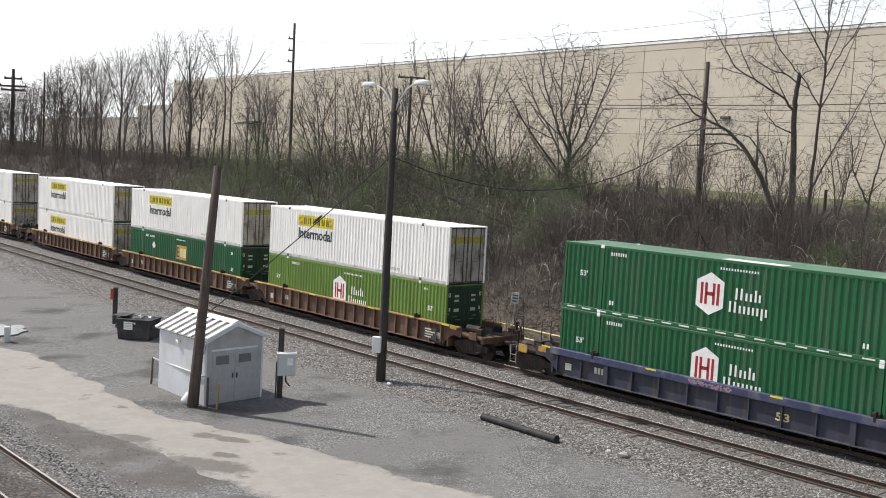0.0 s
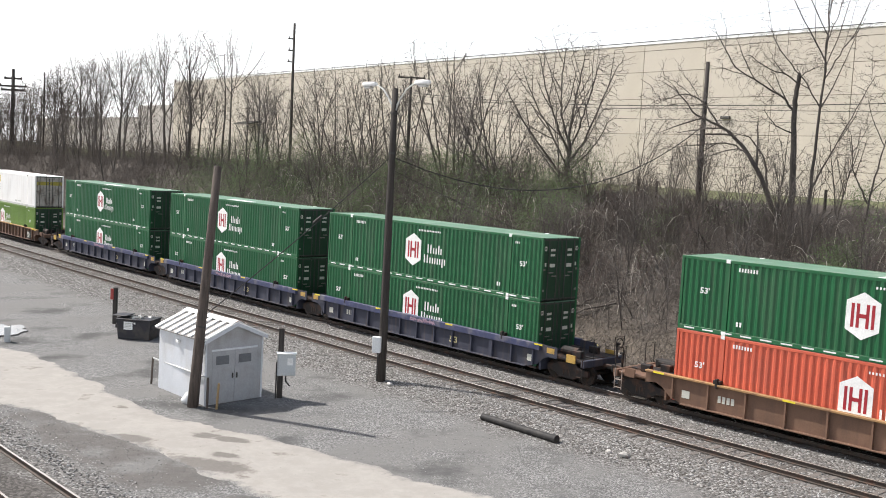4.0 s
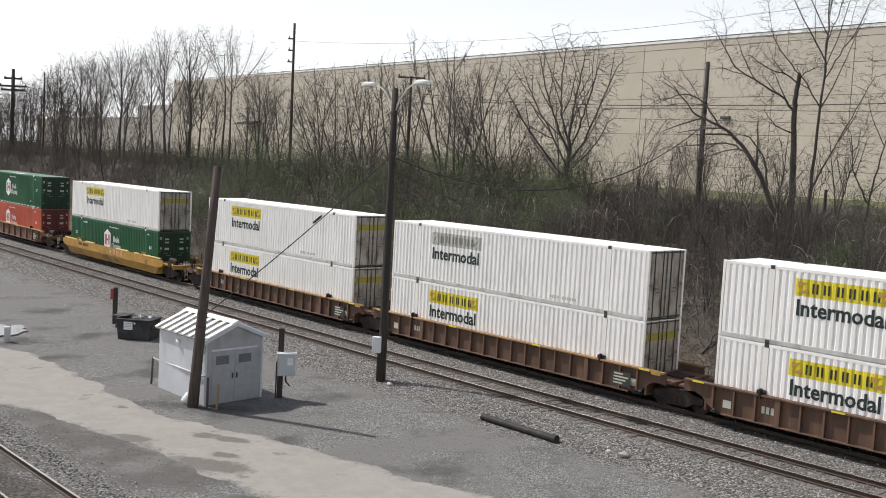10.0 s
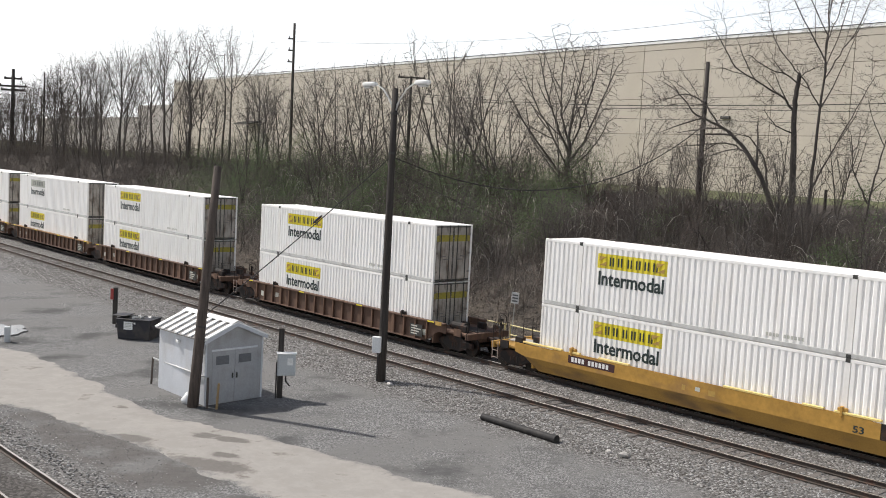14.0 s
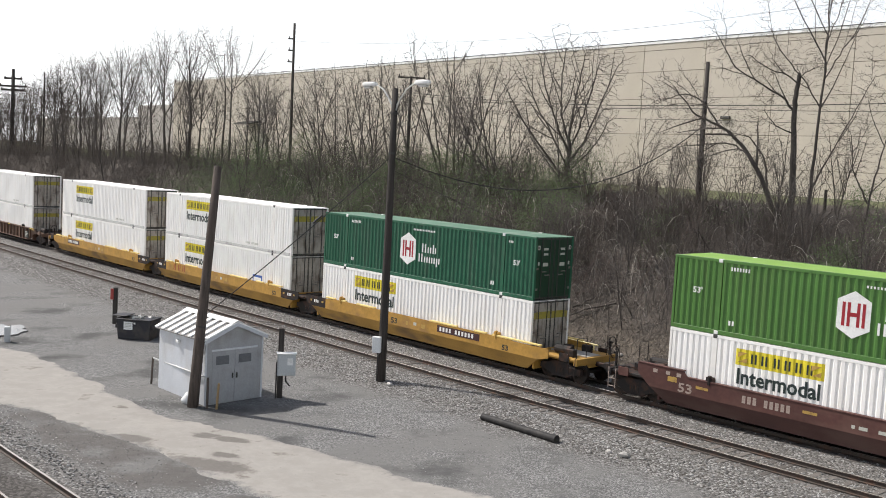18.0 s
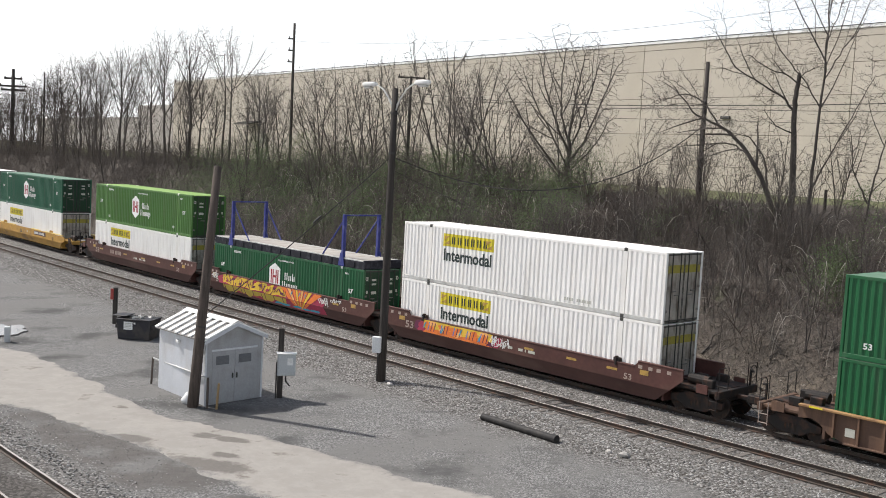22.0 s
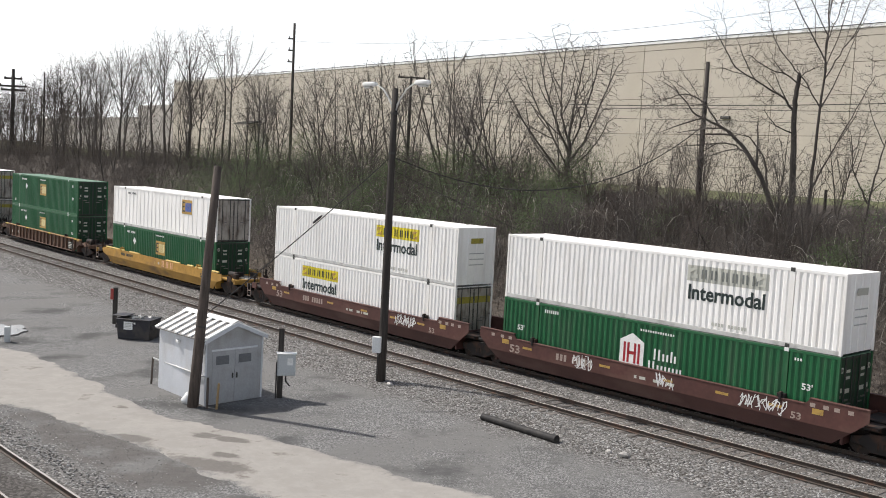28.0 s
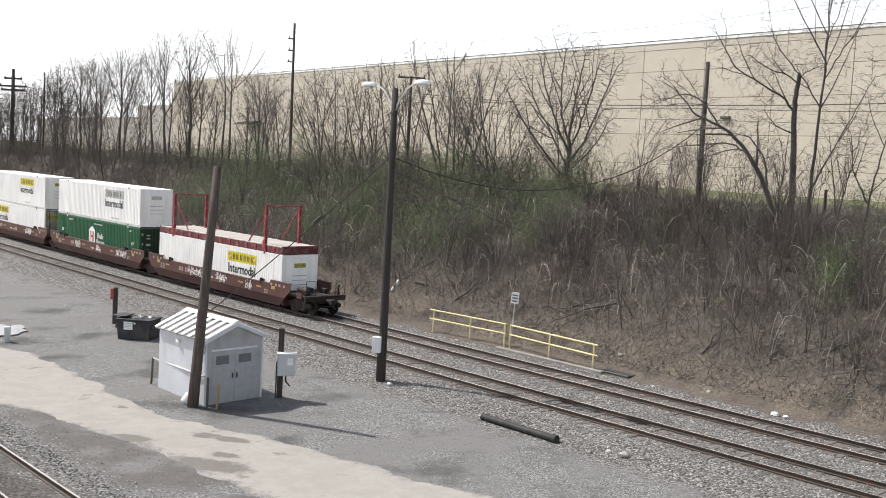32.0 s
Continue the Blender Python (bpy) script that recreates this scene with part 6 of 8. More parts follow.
for i, (s, lat, tips) in enumerate(FANS):
    marked_tree(s, lat, fan_shape(200 + i, tips, 260, 1.3), "bare tree with several bowed stems and fine twigs")
x, y = beside(-8, 18)
tree(3, x, y, 3.9, 0.92, "thin bare tree among brush on the bank")
for i in range(12):
    # a second loose row behind
    s = -134 + 82 * (i + rng.uniform(0, 1)) / 12
    x, y = beside(s, rng.uniform(23, 27))
    tree(rng.choice((0, 1, 0, 2)), x, y, rng.uniform(0, 6.28), rng.uniform(0.8, 1.02), "tall bare grey tree with fine spreading twigs")
for i in range(42):
    s = -140 + 150 * (i + rng.uniform(0, 1)) / 42
    lat = rng.uniform(13, 24) if s < -16 else rng.uniform(8, 20)
    x, y = beside(s, lat)
    k = rng.choice((3, 4, 5, 6, 6, 4)) if s > -45 else rng.choice((3, 5, 5, 3, 4, 6, 5))
    tree(k, x, y, rng.uniform(0, 6.28), rng.uniform(0.55, 0.85) if s > -16 else (rng.uniform(0.75, 1.05) if s > -50 else rng.uniform(0.85, 1.15)), "thin bare tree among brush on the bank")


def scatter(protos, places, turns, scales, leans):
    """Many copies of small meshes, joined into arrays."""
    vs, fs, n = [], [], 0
    for i, (p, t, sc, ln) in enumerate(zip(places, turns, scales, leans)):
        v, f = protos[i % len(protos)]
        c, s = math.cos(t), math.sin(t)
        q = v * sc
        x, y = q[:, 0] * c - q[:, 1] * s, q[:, 0] * s + q[:, 1] * c
        z = q[:, 2]
        vs.append(np.stack((x + p[0] + ln[0] * z, y + p[1] + ln[1] * z, z + p[2]), 1))
        fs.append(f + n)
        n += len(v)
    return np.concatenate(vs), np.concatenate(fs)


def bush_protos(seed, count, height, stems, tips=2, spread=0.6, kids=(4, 7)):
    rng = np.random.default_rng(seed)
    res = []
    for _ in range(count):
        L = Limbs()
        for _ in range(stems):
            w = np.array((rng.normal(0, 0.55), rng.normal(0, 0.55), 1.0))
            grow(rng, (rng.normal(0, 0.25), rng.normal(0, 0.25), -0.1), w / np.linalg.norm(w), height * rng.uniform(0.5, 1), 0.022, 2, [L], 2 + tips, spread * 1.25, 0.12, 4, 0.27, kids, (0.4, 0.66), 0.2)
        res.append((np.concatenate(L.v), np.concatenate(L.f)))
    return res


def brush(name, seed, count, s_range, lat_range, height, stems, material, label, tips=1, spread=0.6, kids=(4, 7), thin=None):
    protos = bush_protos(seed, 10, height, stems, tips, spread, kids)
    g = np.random.default_rng(seed + 50)
    s = g.uniform(*s_range, count)
    lat = g.uniform(*lat_range, count)
    if thin is not None:
        keep = g.uniform(0, 1, count) < thin(s, lat)
        s, lat = s[keep], lat[keep]
    xy = np.array([beside(a, b) for a, b in zip(s, lat)])
    z = ground_z(xy[:, 0], xy[:, 1])
    m = len(s)
    v, f = scatter(protos, np.column_stack((xy, z)), g.uniform(0, 6.28, m), g.uniform(0.55, 1.15, m), g.normal(0, 0.12, (m, 2)))
    me = array_mesh(name, v, f)
    return solo(name, me, material, Matrix(), label, "brush", kind="stuff")


def nearer(s, lat):
    """Brush stands densest on the upper slope and thins towards the foot of the bank."""
    x, y = np.interp(s, _s, _x) - np.sin(np.interp(s, _s, _h)) * lat, np.interp(s, _s, _y) + np.cos(np.interp(s, _s, _h)) * lat
    clump = np.clip(0.62 + 0.8 * wobble(x, y, 1.7, 4.0) + 0.75 * wobble(x, y, 0.62, 1.5), 0.05, 1.0)
    return np.clip((lat - 4.5) / 7.0, 0.25, 1.0) * np.where(s < -55, 0.75, clump) * np.where((s > 0) & (lat > 16.2 + 2.6 * np.clip((11 - s) / 5, 0, 1)), 0.06, 1.0)


for i in range(40):
    # woods that go on beyond the yard
    x, y = beside(rng.uniform(-240, -135), rng.uniform(14, 55))
    tree(rng.choice((3, 4, 5)), x, y, rng.uniform(0, 6.28), rng.uniform(1.0, 1.5), "distant thin bare tree in a line of woods", "distant bare trees")
for i in range(14):
    x, y = beside(rng.uniform(0, 13), rng.uniform(13, 21))
    tree(rng.choice((4, 6, 4)), x, y, rng.uniform(0, 6.28), rng.uniform(0.4, 0.72), "thin bare tree among brush on the bank")

for i in range(14):
    x, y = beside(rng.uniform(-22, 24), rng.uniform(8, 14))
    tree(rng.choice((4, 6, 4)), x, y, rng.uniform(0, 6.28), rng.uniform(0.32, 0.58), "thin bare tree among brush on the bank")


# saplings that stand out on the lower slope
for s, lat, size, kind, turn in ((5.96, 7.66, 0.62, 4, 0.4), (-0.96, 10.5, 0.62, 5, 2.0), (7.9, 8.1, 0.36, 4, 3.0), (9.64, 9.8, 0.42, 3, 1.0), (10.6, 9.1, 0.4, 4, 5.0), (11.85, 9.16, 0.78, 4, 4.2), (15.9, 8.1, 0.55, 3, 2.2),
                                 (-2.2, 10.9, 0.6, 4, 0.2), (3.2, 11.5, 0.55, 6, 1.4), (13.0, 13.2, 0.6, 3, 0.8), (8.6, 13.5, 0.6, 6, 3.3), (17.2, 11.0, 0.5, 6, 5.6), (1.5, 14.0, 0.62, 3, 2.8), (5.0, 16.0, 0.6, 5, 0.9)):
    x, y = beside(s, lat)
    tree(kind, x, y, turn, size, "thin dark bare sapling on the lower slope")


def fallen_branch(s, lat, turn, long, rise, r, seed):
    """A dead limb that lies on the slope, its end lifted by its own bow."""
    g = np.random.default_rng(seed)
    x, y = beside(s, lat)
    u = np.linspace(0, 1, 9)
    px_, py_ = x + np.cos(turn) * long * u, y + np.sin(turn) * long * u
    line = np.column_stack((px_, py_, ground_z(px_, py_) + r * 0.6 + rise * u * (1.3 - u)))
    line[1:] += g.normal(0, 0.06, (8, 3))
    line -= (x, y, 0)
    base = ground_at(x, y)
    line[:, 2] -= base
    wood, twigs = Limbs(), Limbs()
    rad = r * (1 - 0.8 * u)
    wood.limb(line, rad, 6)
    shoots(g, line, rad, 7, long * 0.3, 0.3, wood, twigs, 3, 0.1, (2, 4))
    t = thing("fallen_branch", pose(x, y, base), "dead fallen limb lying on the brushy bank", "branch", "fallen branches on the bank")
    part("limb", wood.mesh("limb"), bark, t)
    tagged(part("twigs", twigs.mesh("twigs"), twig_mat, t), kind="stuff")


for i, (s0, l0, s1, l1, r) in enumerate(((11.36, 6.8, 11.6, 8.8, 0.06), (14.7, 7.3, 14.67, 8.7, 0.05), (17.1, 8.4, 18.4, 10.0, 0.06), (5.6, 11.4, -0.4, 16.0, 0.11), (2.0, 8.2, 3.4, 9.6, 0.06), (9.0, 10.8, 6.6, 12.4, 0.07))):
    (ax, ay), (bx, by) = beside(s0, l0), beside(s1, l1)
    fallen_branch(s0, l0, math.atan2(by - ay, bx - ax), math.hypot(bx - ax, by - ay), 0.35, r, 540 + i)
for i in range(14):
    fallen_branch(rng.uniform(-18, 26), rng.uniform(7, 14.5), rng.uniform(0, 6.28), rng.uniform(2.0, 4.8), rng.uniform(0.3, 1.3), rng.uniform(0.04, 0.085), 500 + i)

brush("hillside_brush", 21, 2050, (-130, 32), (6.5, 23), 3.4, 3, brush_mat, "dense leafless brown brush on the embankment", 1, 0.6, (4, 6), nearer)
brush("thicket", 26, 900, (-32, 32), (7, 21), 3.0, 3, thicket_mat, "fine reddish brown leafless undergrowth on the bank", 1, 0.7, (4, 6), nearer)
brush("tall_brush", 22, 400, (-135, -2), (13, 25), 4.6, 3, brush_mat, "tall leafless brown saplings on the embankment", 1, 0.45, (6, 8))
brush("sapling_brush", 27, 150, (-42, -8), (16, 23), 5.4, 3, brush_mat, "tall leafless brown saplings on the embankment", 1, 0.45, (6, 8))
brush("slope_thicket", 30, 330, (-2, 15), (12.5, 17.6), 2.6, 3, brush_mat, "dense dark brush below the grass strip", 1, 0.8, (4, 6))
brush("low_thicket", 29, 330, (-125, -58), (7, 20), 2.6, 3, brush_mat, "dense leafless brown brush on the embankment", 1, 0.8, (4, 6))
brush("far_thicket", 28, 190, (-250, -128), (9, 45), 8.5, 4, brush_mat, "distant brown leafless thicket beyond the yard", 1, 0.5, (6, 8))
brush("pale_brush", 23, 400, (-60, 32), (6.2, 20), 2.2, 3, brush_grey, "pale grey dead twigs and vines on the bank", 1, 0.9, (3, 5), nearer)


def shaped_tree(x, y, paths, seed, label, density=16, fine=0.0070):
    """A tree whose main limbs follow given lines: (right, back, up) from its foot, with the radius at its start."""
    rng = np.random.default_rng(seed)
    t = thing("bare_tree", pose(x, y, ground_at(x, y)), label, "tree", "bare trees on the bank")
    stems, cloud = [], []
    for line, r0, r1, growth in paths:
        p = np.array(line, float)
        u = np.linspace(0, len(p) - 1, 4 * len(p))
        q = np.stack([np.interp(u, np.arange(len(p)), p[:, k]) for k in range(3)], 1)
        for _ in range(2):
            q[1:-1] = (q[:-2] + 2 * q[1:-1] + q[2:]) / 4
        q[1:-1] += rng.normal(0, 0.03, (len(q) - 2, 3))
        stems.append((q, r0, r1))
        side = forks(rng, q, r0, r1, int(growth[0] / 7), growth[1], 0.95, 0.6, 0.34 if len(p) > 4 else 0.42, growth[3])
        stems += side
        count = int(growth[0] * density)
        f = rng.uniform(growth[1], 1.05, count) * (len(q) - 1)
        at = np.stack([np.interp(f, np.arange(len(q)), q[:, k]) for k in range(3)], 1)
        out = rng.normal(0, 1, (count, 3))
        out /= np.linalg.norm(out, axis=1, keepdims=True)
        far = growth[2] * rng.uniform(0.05, 1, (count, 1)) ** 0.8
        cloud.append(at + out * far * 0.9 + np.array((0, 0, growth[3])) * far + (q[-1] - q[0]) / np.linalg.norm(q[-1] - q[0]) * far * 0.35)
        for way, _, _ in side:
            cloud.append(way[rng.integers(2, 7, 14)] + rng.normal(0, 0.3, (14, 3)))
    trunk, crown = colony(rng, stems, np.concatenate(cloud), 0.20, 0.20, 1.6, 40, 0.4 * paths[0][3][3], fine, 2.6, 1, 0.42)
    part("trunk", trunk.mesh("trunk"), bark, t)
    part("crown", crown.mesh("crown"), twig_mat, t)
    return t


# a broken trunk with one long limb, a slender tall tree, and a bowed tree with drooping twigs
shaped_tree(19.55, 57.2, [([(0.05, 0, -0.5), (0.02, 0, 2.4), (-0.2, 0, 5), (-0.24, 0, 6.6), (-0.12, 0, 7.9)], 0.19, 0.11, (3, 0.5, 0.9, 0.2)),
                     ([(-0.2, 0, 5.7), (-0.7, 0.2, 6.6), (-2.0, 0.5, 7.3), (-3.6, 0.6, 8.2), (-4.7, 0.6, 10.0)], 0.075, 0.018, (40, 0.15, 1.9, 0.2)),
                     ([(-0.15, 0, 7.4), (-0.8, -0.2, 7.9), (-2.0, -0.5, 8.1), (-3.2, -0.6, 8.8)], 0.05, 0.015, (18, 0.3, 1.5, 0.15)),
                     ([(-0.12, 0, 7.7), (0.2, 0.1, 8.1), (0.9, 0.2, 8.4)], 0.035, 0.012, (6, 0.3, 1.0, 0.2)),
                     ([(-0.15, 0, 4.6), (-1.3, -0.4, 5.0), (-2.1, -0.6, 5.8)], 0.045, 0.012, (10, 0.3, 1.3, 0.1))], 31, "broken-topped bare tree with one long sideways limb")
shaped_tree(20.35, 56.8, [([(0, 0, -0.5), (0.12, 0, 3), (0.3, 0, 7), (0.33, 0, 10.5), (0.3, 0, 14.8)], 0.105, 0.016, (44, 0.40, 2.3, 0.4)),
                         ([(0.25, 0, 6), (-0.7, 0.3, 7.6), (-1.9, 0.4, 8.8), (-2.8, 0.5, 10.4)], 0.033, 0.012, (24, 0.2, 1.6, 0.3)),
                         ([(0.3, 0, 7.5), (1.2, 0.3, 9.0), (2.2, 0.4, 10.6), (2.8, 0.5, 12.4)], 0.033, 0.012, (24, 0.2, 1.6, 0.35)),
                         ([(0.1, 0, 1.5), (0.9, -0.4, 3.5), (2.0, -0.6, 6.0), (2.9, -0.6, 7.8)], 0.05, 0.012, (20, 0.3, 1.5, 0.3)),
                         ([(0.3, 0, 8.6), (-0.8, 0.2, 10.6), (-2.2, 0.3, 12.8)], 0.03, 0.012, (20, 0.2, 1.6, 0.3)),
                         ([(0.32, 0, 9.6), (1.0, 0.2, 11.4), (1.5, 0.3, 13.6)], 0.03, 0.012, (18, 0.2, 1.5, 0.35))], 32, "slender tall bare tree with light upright twigs")
shaped_tree(19.0, 58.4, [([(0.2, 0, -0.5), (-0.8, 0, 1.9), (-2.2, 0, 4.0), (-3.6, 0, 4.9), (-5.0, 0, 5.4), (-6.2, 0, 6.9)], 0.16, 0.025, (36, 0.2, 2.2, -0.12)),
                         ([(-1.6, 0, 3.2), (-2.6, 0.3, 3.9), (-4.2, 0.3, 3.8), (-6.0, 0.4, 3.5)], 0.06, 0.012, (26, 0.2, 1.7, -0.18)),
                         ([(-0.5, 0, 1.5), (-0.6, 0.3, 3.0), (-1.6, 0.4, 4.4), (-2.4, 0.4, 4.4)], 0.07, 0.015, (14, 0.2, 1.4, 0.0)),
                         ([(-3.6, 0, 4.9), (-4.6, -0.3, 6.2), (-5.8, -0.4, 6.6), (-7.2, -0.4, 5.9)], 0.04, 0.012, (28, 0.1, 1.6, -0.18))], 33, "bowed bare tree with drooping tangled twigs", 20, 0.009)
shaped_tree(22.6, 54.4, [([(0, 0, -0.5), (0.3, 0, 2.0), (0.7, 0, 4.0), (1.0, 0, 6.0)], 0.07, 0.015, (24, 0.2, 1.8, 0.35)),
                         ([(0.1, 0, 1.0), (-0.7, 0.2, 2.6), (-1.0, 0.2, 4.6)], 0.05, 0.012, (18, 0.2, 1.4, 0.35))], 34, "forked young bare tree with fine twigs")
px, py = 8.55, 72.3
shaped_tree(px, py, [([(0, 0, -0.6), (-0.05, 0, 1.2), (0.1, 0, 2.4), (0.05, 0, 3.6)], 0.20, 0.13, (4, 0.4, 1.2, 0.1)),
                     ([(0, 0, 0.8), (-1.3, 0.4, 2.4), (-2.6, 0.6, 4.0), (-3.6, 0.5, 5.4), (-4.7, 0.6, 7.4)], 0.10, 0.018, (34, 0.2, 1.4, 0.25)),
                     ([(0.05, 0, 2.8), (-0.9, -0.5, 4.6), (-1.8, -0.8, 6.8), (-2.5, -0.9, 9.4)], 0.10, 0.018, (34, 0.15, 1.4, 0.28)),
                     ([(0.05, 0, 3.2), (0.1, 0.5, 5.0), (0.5, 0.9, 7.4), (0.9, 1.0, 10.0)], 0.11, 0.018, (36, 0.15, 1.5, 0.28)),
                     ([(0.1, 0, 2.2), (1.1, -0.4, 3.8), (1.9, -0.6, 6.2), (3.0, -0.6, 9.0)], 0.10, 0.018, (34, 0.15, 1.4, 0.28)),
                     ([(0.05, 0, 3.4), (-0.6, 0.6, 5.6), (-0.7, 0.9, 8.0), (-0.5, 0.8, 10.2)], 0.09, 0.018, (34, 0.15, 1.4, 0.28)),
                     ([(0.05, 0, 1.6), (-1.0, -0.5, 3.6), (-2.4, -0.7, 5.8), (-3.6, -0.7, 8.4)], 0.08, 0.015, (30, 0.2, 1.4, 0.26)),
                     ([(0.1, 0, 3.0), (0.9, 0.5, 5.2), (1.5, 0.8, 7.4), (2.0, 0.8, 9.6)], 0.08, 0.015, (30, 0.2, 1.4, 0.28)),
                     ([(0.0, 0, 1.4), (1.0, 0.8, 2.4), (2.1, 1.2, 3.6), (2.9, 1.4, 5.2)], 0.06, 0.015, (26, 0.2, 1.3, 0.2))], 35, "wide bare tree with many bowed limbs and fine twigs", 16, 0.0125)


def leaf_clouds(name, spots, seed, label, per=1500, size=0.050):
    """Loose clouds of small young leaves round brush."""
    g = np.random.default_rng(seed)
    vs = []
    for s, lat, rad, high, much in spots:
        x, y = beside(s, lat)
        n = int(per * much)
        # leaves gather along a few shoots
        shoots = max(4, n // 14)
        base = np.column_stack((g.normal(0, rad * 0.5, shoots), g.normal(0, rad * 0.5, shoots), g.uniform(0.3, high, shoots)))
        c = np.repeat(base, 14, axis=0) + g.normal(0, 0.22, (shoots * 14, 3))
        c[:, :2] += (x, y)
        c[:, 2] = np.maximum(c[:, 2], 0.15) + ground_z(c[:, 0], c[:, 1])
        a = g.normal(0, 1, (len(c), 3))
        a /= np.linalg.norm(a, axis=1, keepdims=True)
        b = np.cross(a, g.normal(0, 1, (len(c), 3)))
        b /= np.linalg.norm(b, axis=1, keepdims=True)
        k = (size * g.uniform(0.5, 1.2, len(c)))[:, None]
        vs.append(np.stack((c - a * k, c + b * k * 0.5, c + a * k, c - b * k * 0.5), 1).reshape(-1, 3))
    v = np.concatenate(vs)
    f = np.arange(len(v)).reshape(-1, 4)
    return solo(name, array_mesh(name, v, f), bud_mat, Matrix(), label, "brush", kind="stuff")


g = random.Random(5)
GREEN = [(g.uniform(-56, -6), g.uniform(10, 20), g.uniform(1.5, 3.2), g.uniform(1.2, 4.4), g.uniform(0.4, 1.2)) for _ in range(120)]
GREEN += [(-13.0, 11.0, 1.6, 2.4, 0.9), (-10.5, 12.0, 1.6, 2.2, 0.8), (-4.7, 13.4, 1.5, 2.4, 2.6), (-5.6, 12.4, 1.4, 2.2, 1.8), (-4.1, 14.6, 1.3, 2.0, 1.2), (14.9, 12.4, 1.1, 1.9, 1.6), (15.6, 11.1, 1.1, 1.9, 1.4), (15.2, 13.4, 0.9, 1.4, 0.8),
          (13, 22, 2.0, 1.2, 0.5), (12.6, 19.5, 1.0, 1.6, 0.8), (3, 14, 2, 2.2, 0.5), (7.5, 16, 1.8, 2.0, 0.6), (15.3, 16.3, 1.2, 1.8, 0.5)]
leaf_clouds("young_leaves", GREEN, 9, "sparse young green leaves on the brush")


def canes(name, count, s_range, lat_range, seed, label, material, long=(1.2, 3.2), thick=(0.009, 0.020)):
    """Arching bramble and vine stems: each springs from the slope, bows over and droops."""
    g = np.random.default_rng(seed)
    s, lat = g.uniform(*s_range, count), g.uniform(*lat_range, count)
    keep = g.uniform(0, 1, count) < np.clip(nearer(s, lat) + 0.15, 0, 1)
    s, lat = s[keep], lat[keep]
    count = len(s)
    h = np.interp(s, _s, _h)
    x, y = np.interp(s, _s, _x) - np.sin(h) * lat, np.interp(s, _s, _y) + np.cos(h) * lat
    base = np.stack((x, y, ground_z(x, y)), 1)
    a, size, bow = g.uniform(0, 6.28, count), g.uniform(*long, count), g.uniform(0.55, 0.95, count)
    r = g.uniform(*thick, count)
    n = 7
    turn = g.normal(0, 0.5, count)
    rings = []
    for k in range(n):
        u = k / (n - 1)
        reach = size * 0.75 * (1 - np.cos(u * bow * math.pi)) / 2
        b = a + turn * u
        p = base + np.stack((np.cos(b) * reach, np.sin(b) * reach, size * 0.85 * np.sin(u * bow * math.pi) - 0.08), 1) + g.normal(0, 0.045, (count, 3)) * (0.2 + u)
        w = (r * (1 - 0.65 * u))[:, None]
        side = np.stack((-np.sin(b), np.cos(b), np.zeros(count)), 1)
        up = np.stack((-np.cos(b) * 0.5, -np.sin(b) * 0.5, np.full(count, 0.87)), 1)
        rings += [p + side * w, p - side * w * 0.5 + up * w * 0.87, p - side * w * 0.5 - up * w * 0.87]
    v = np.stack(rings, 1)
    q = np.array([(3 * i + k, 3 * i + (k + 1) % 3, 3 * i + 3 + (k + 1) % 3, 3 * i + 3 + k) for i in range(n - 1) for k in range(3)])
    f = (q[None] + (np.arange(count) * 3 * n)[:, None, None]).reshape(-1, 4)
    return solo(name, array_mesh(name, v.reshape(-1, 3), f), material, Matrix(), label, "brush", kind="stuff")


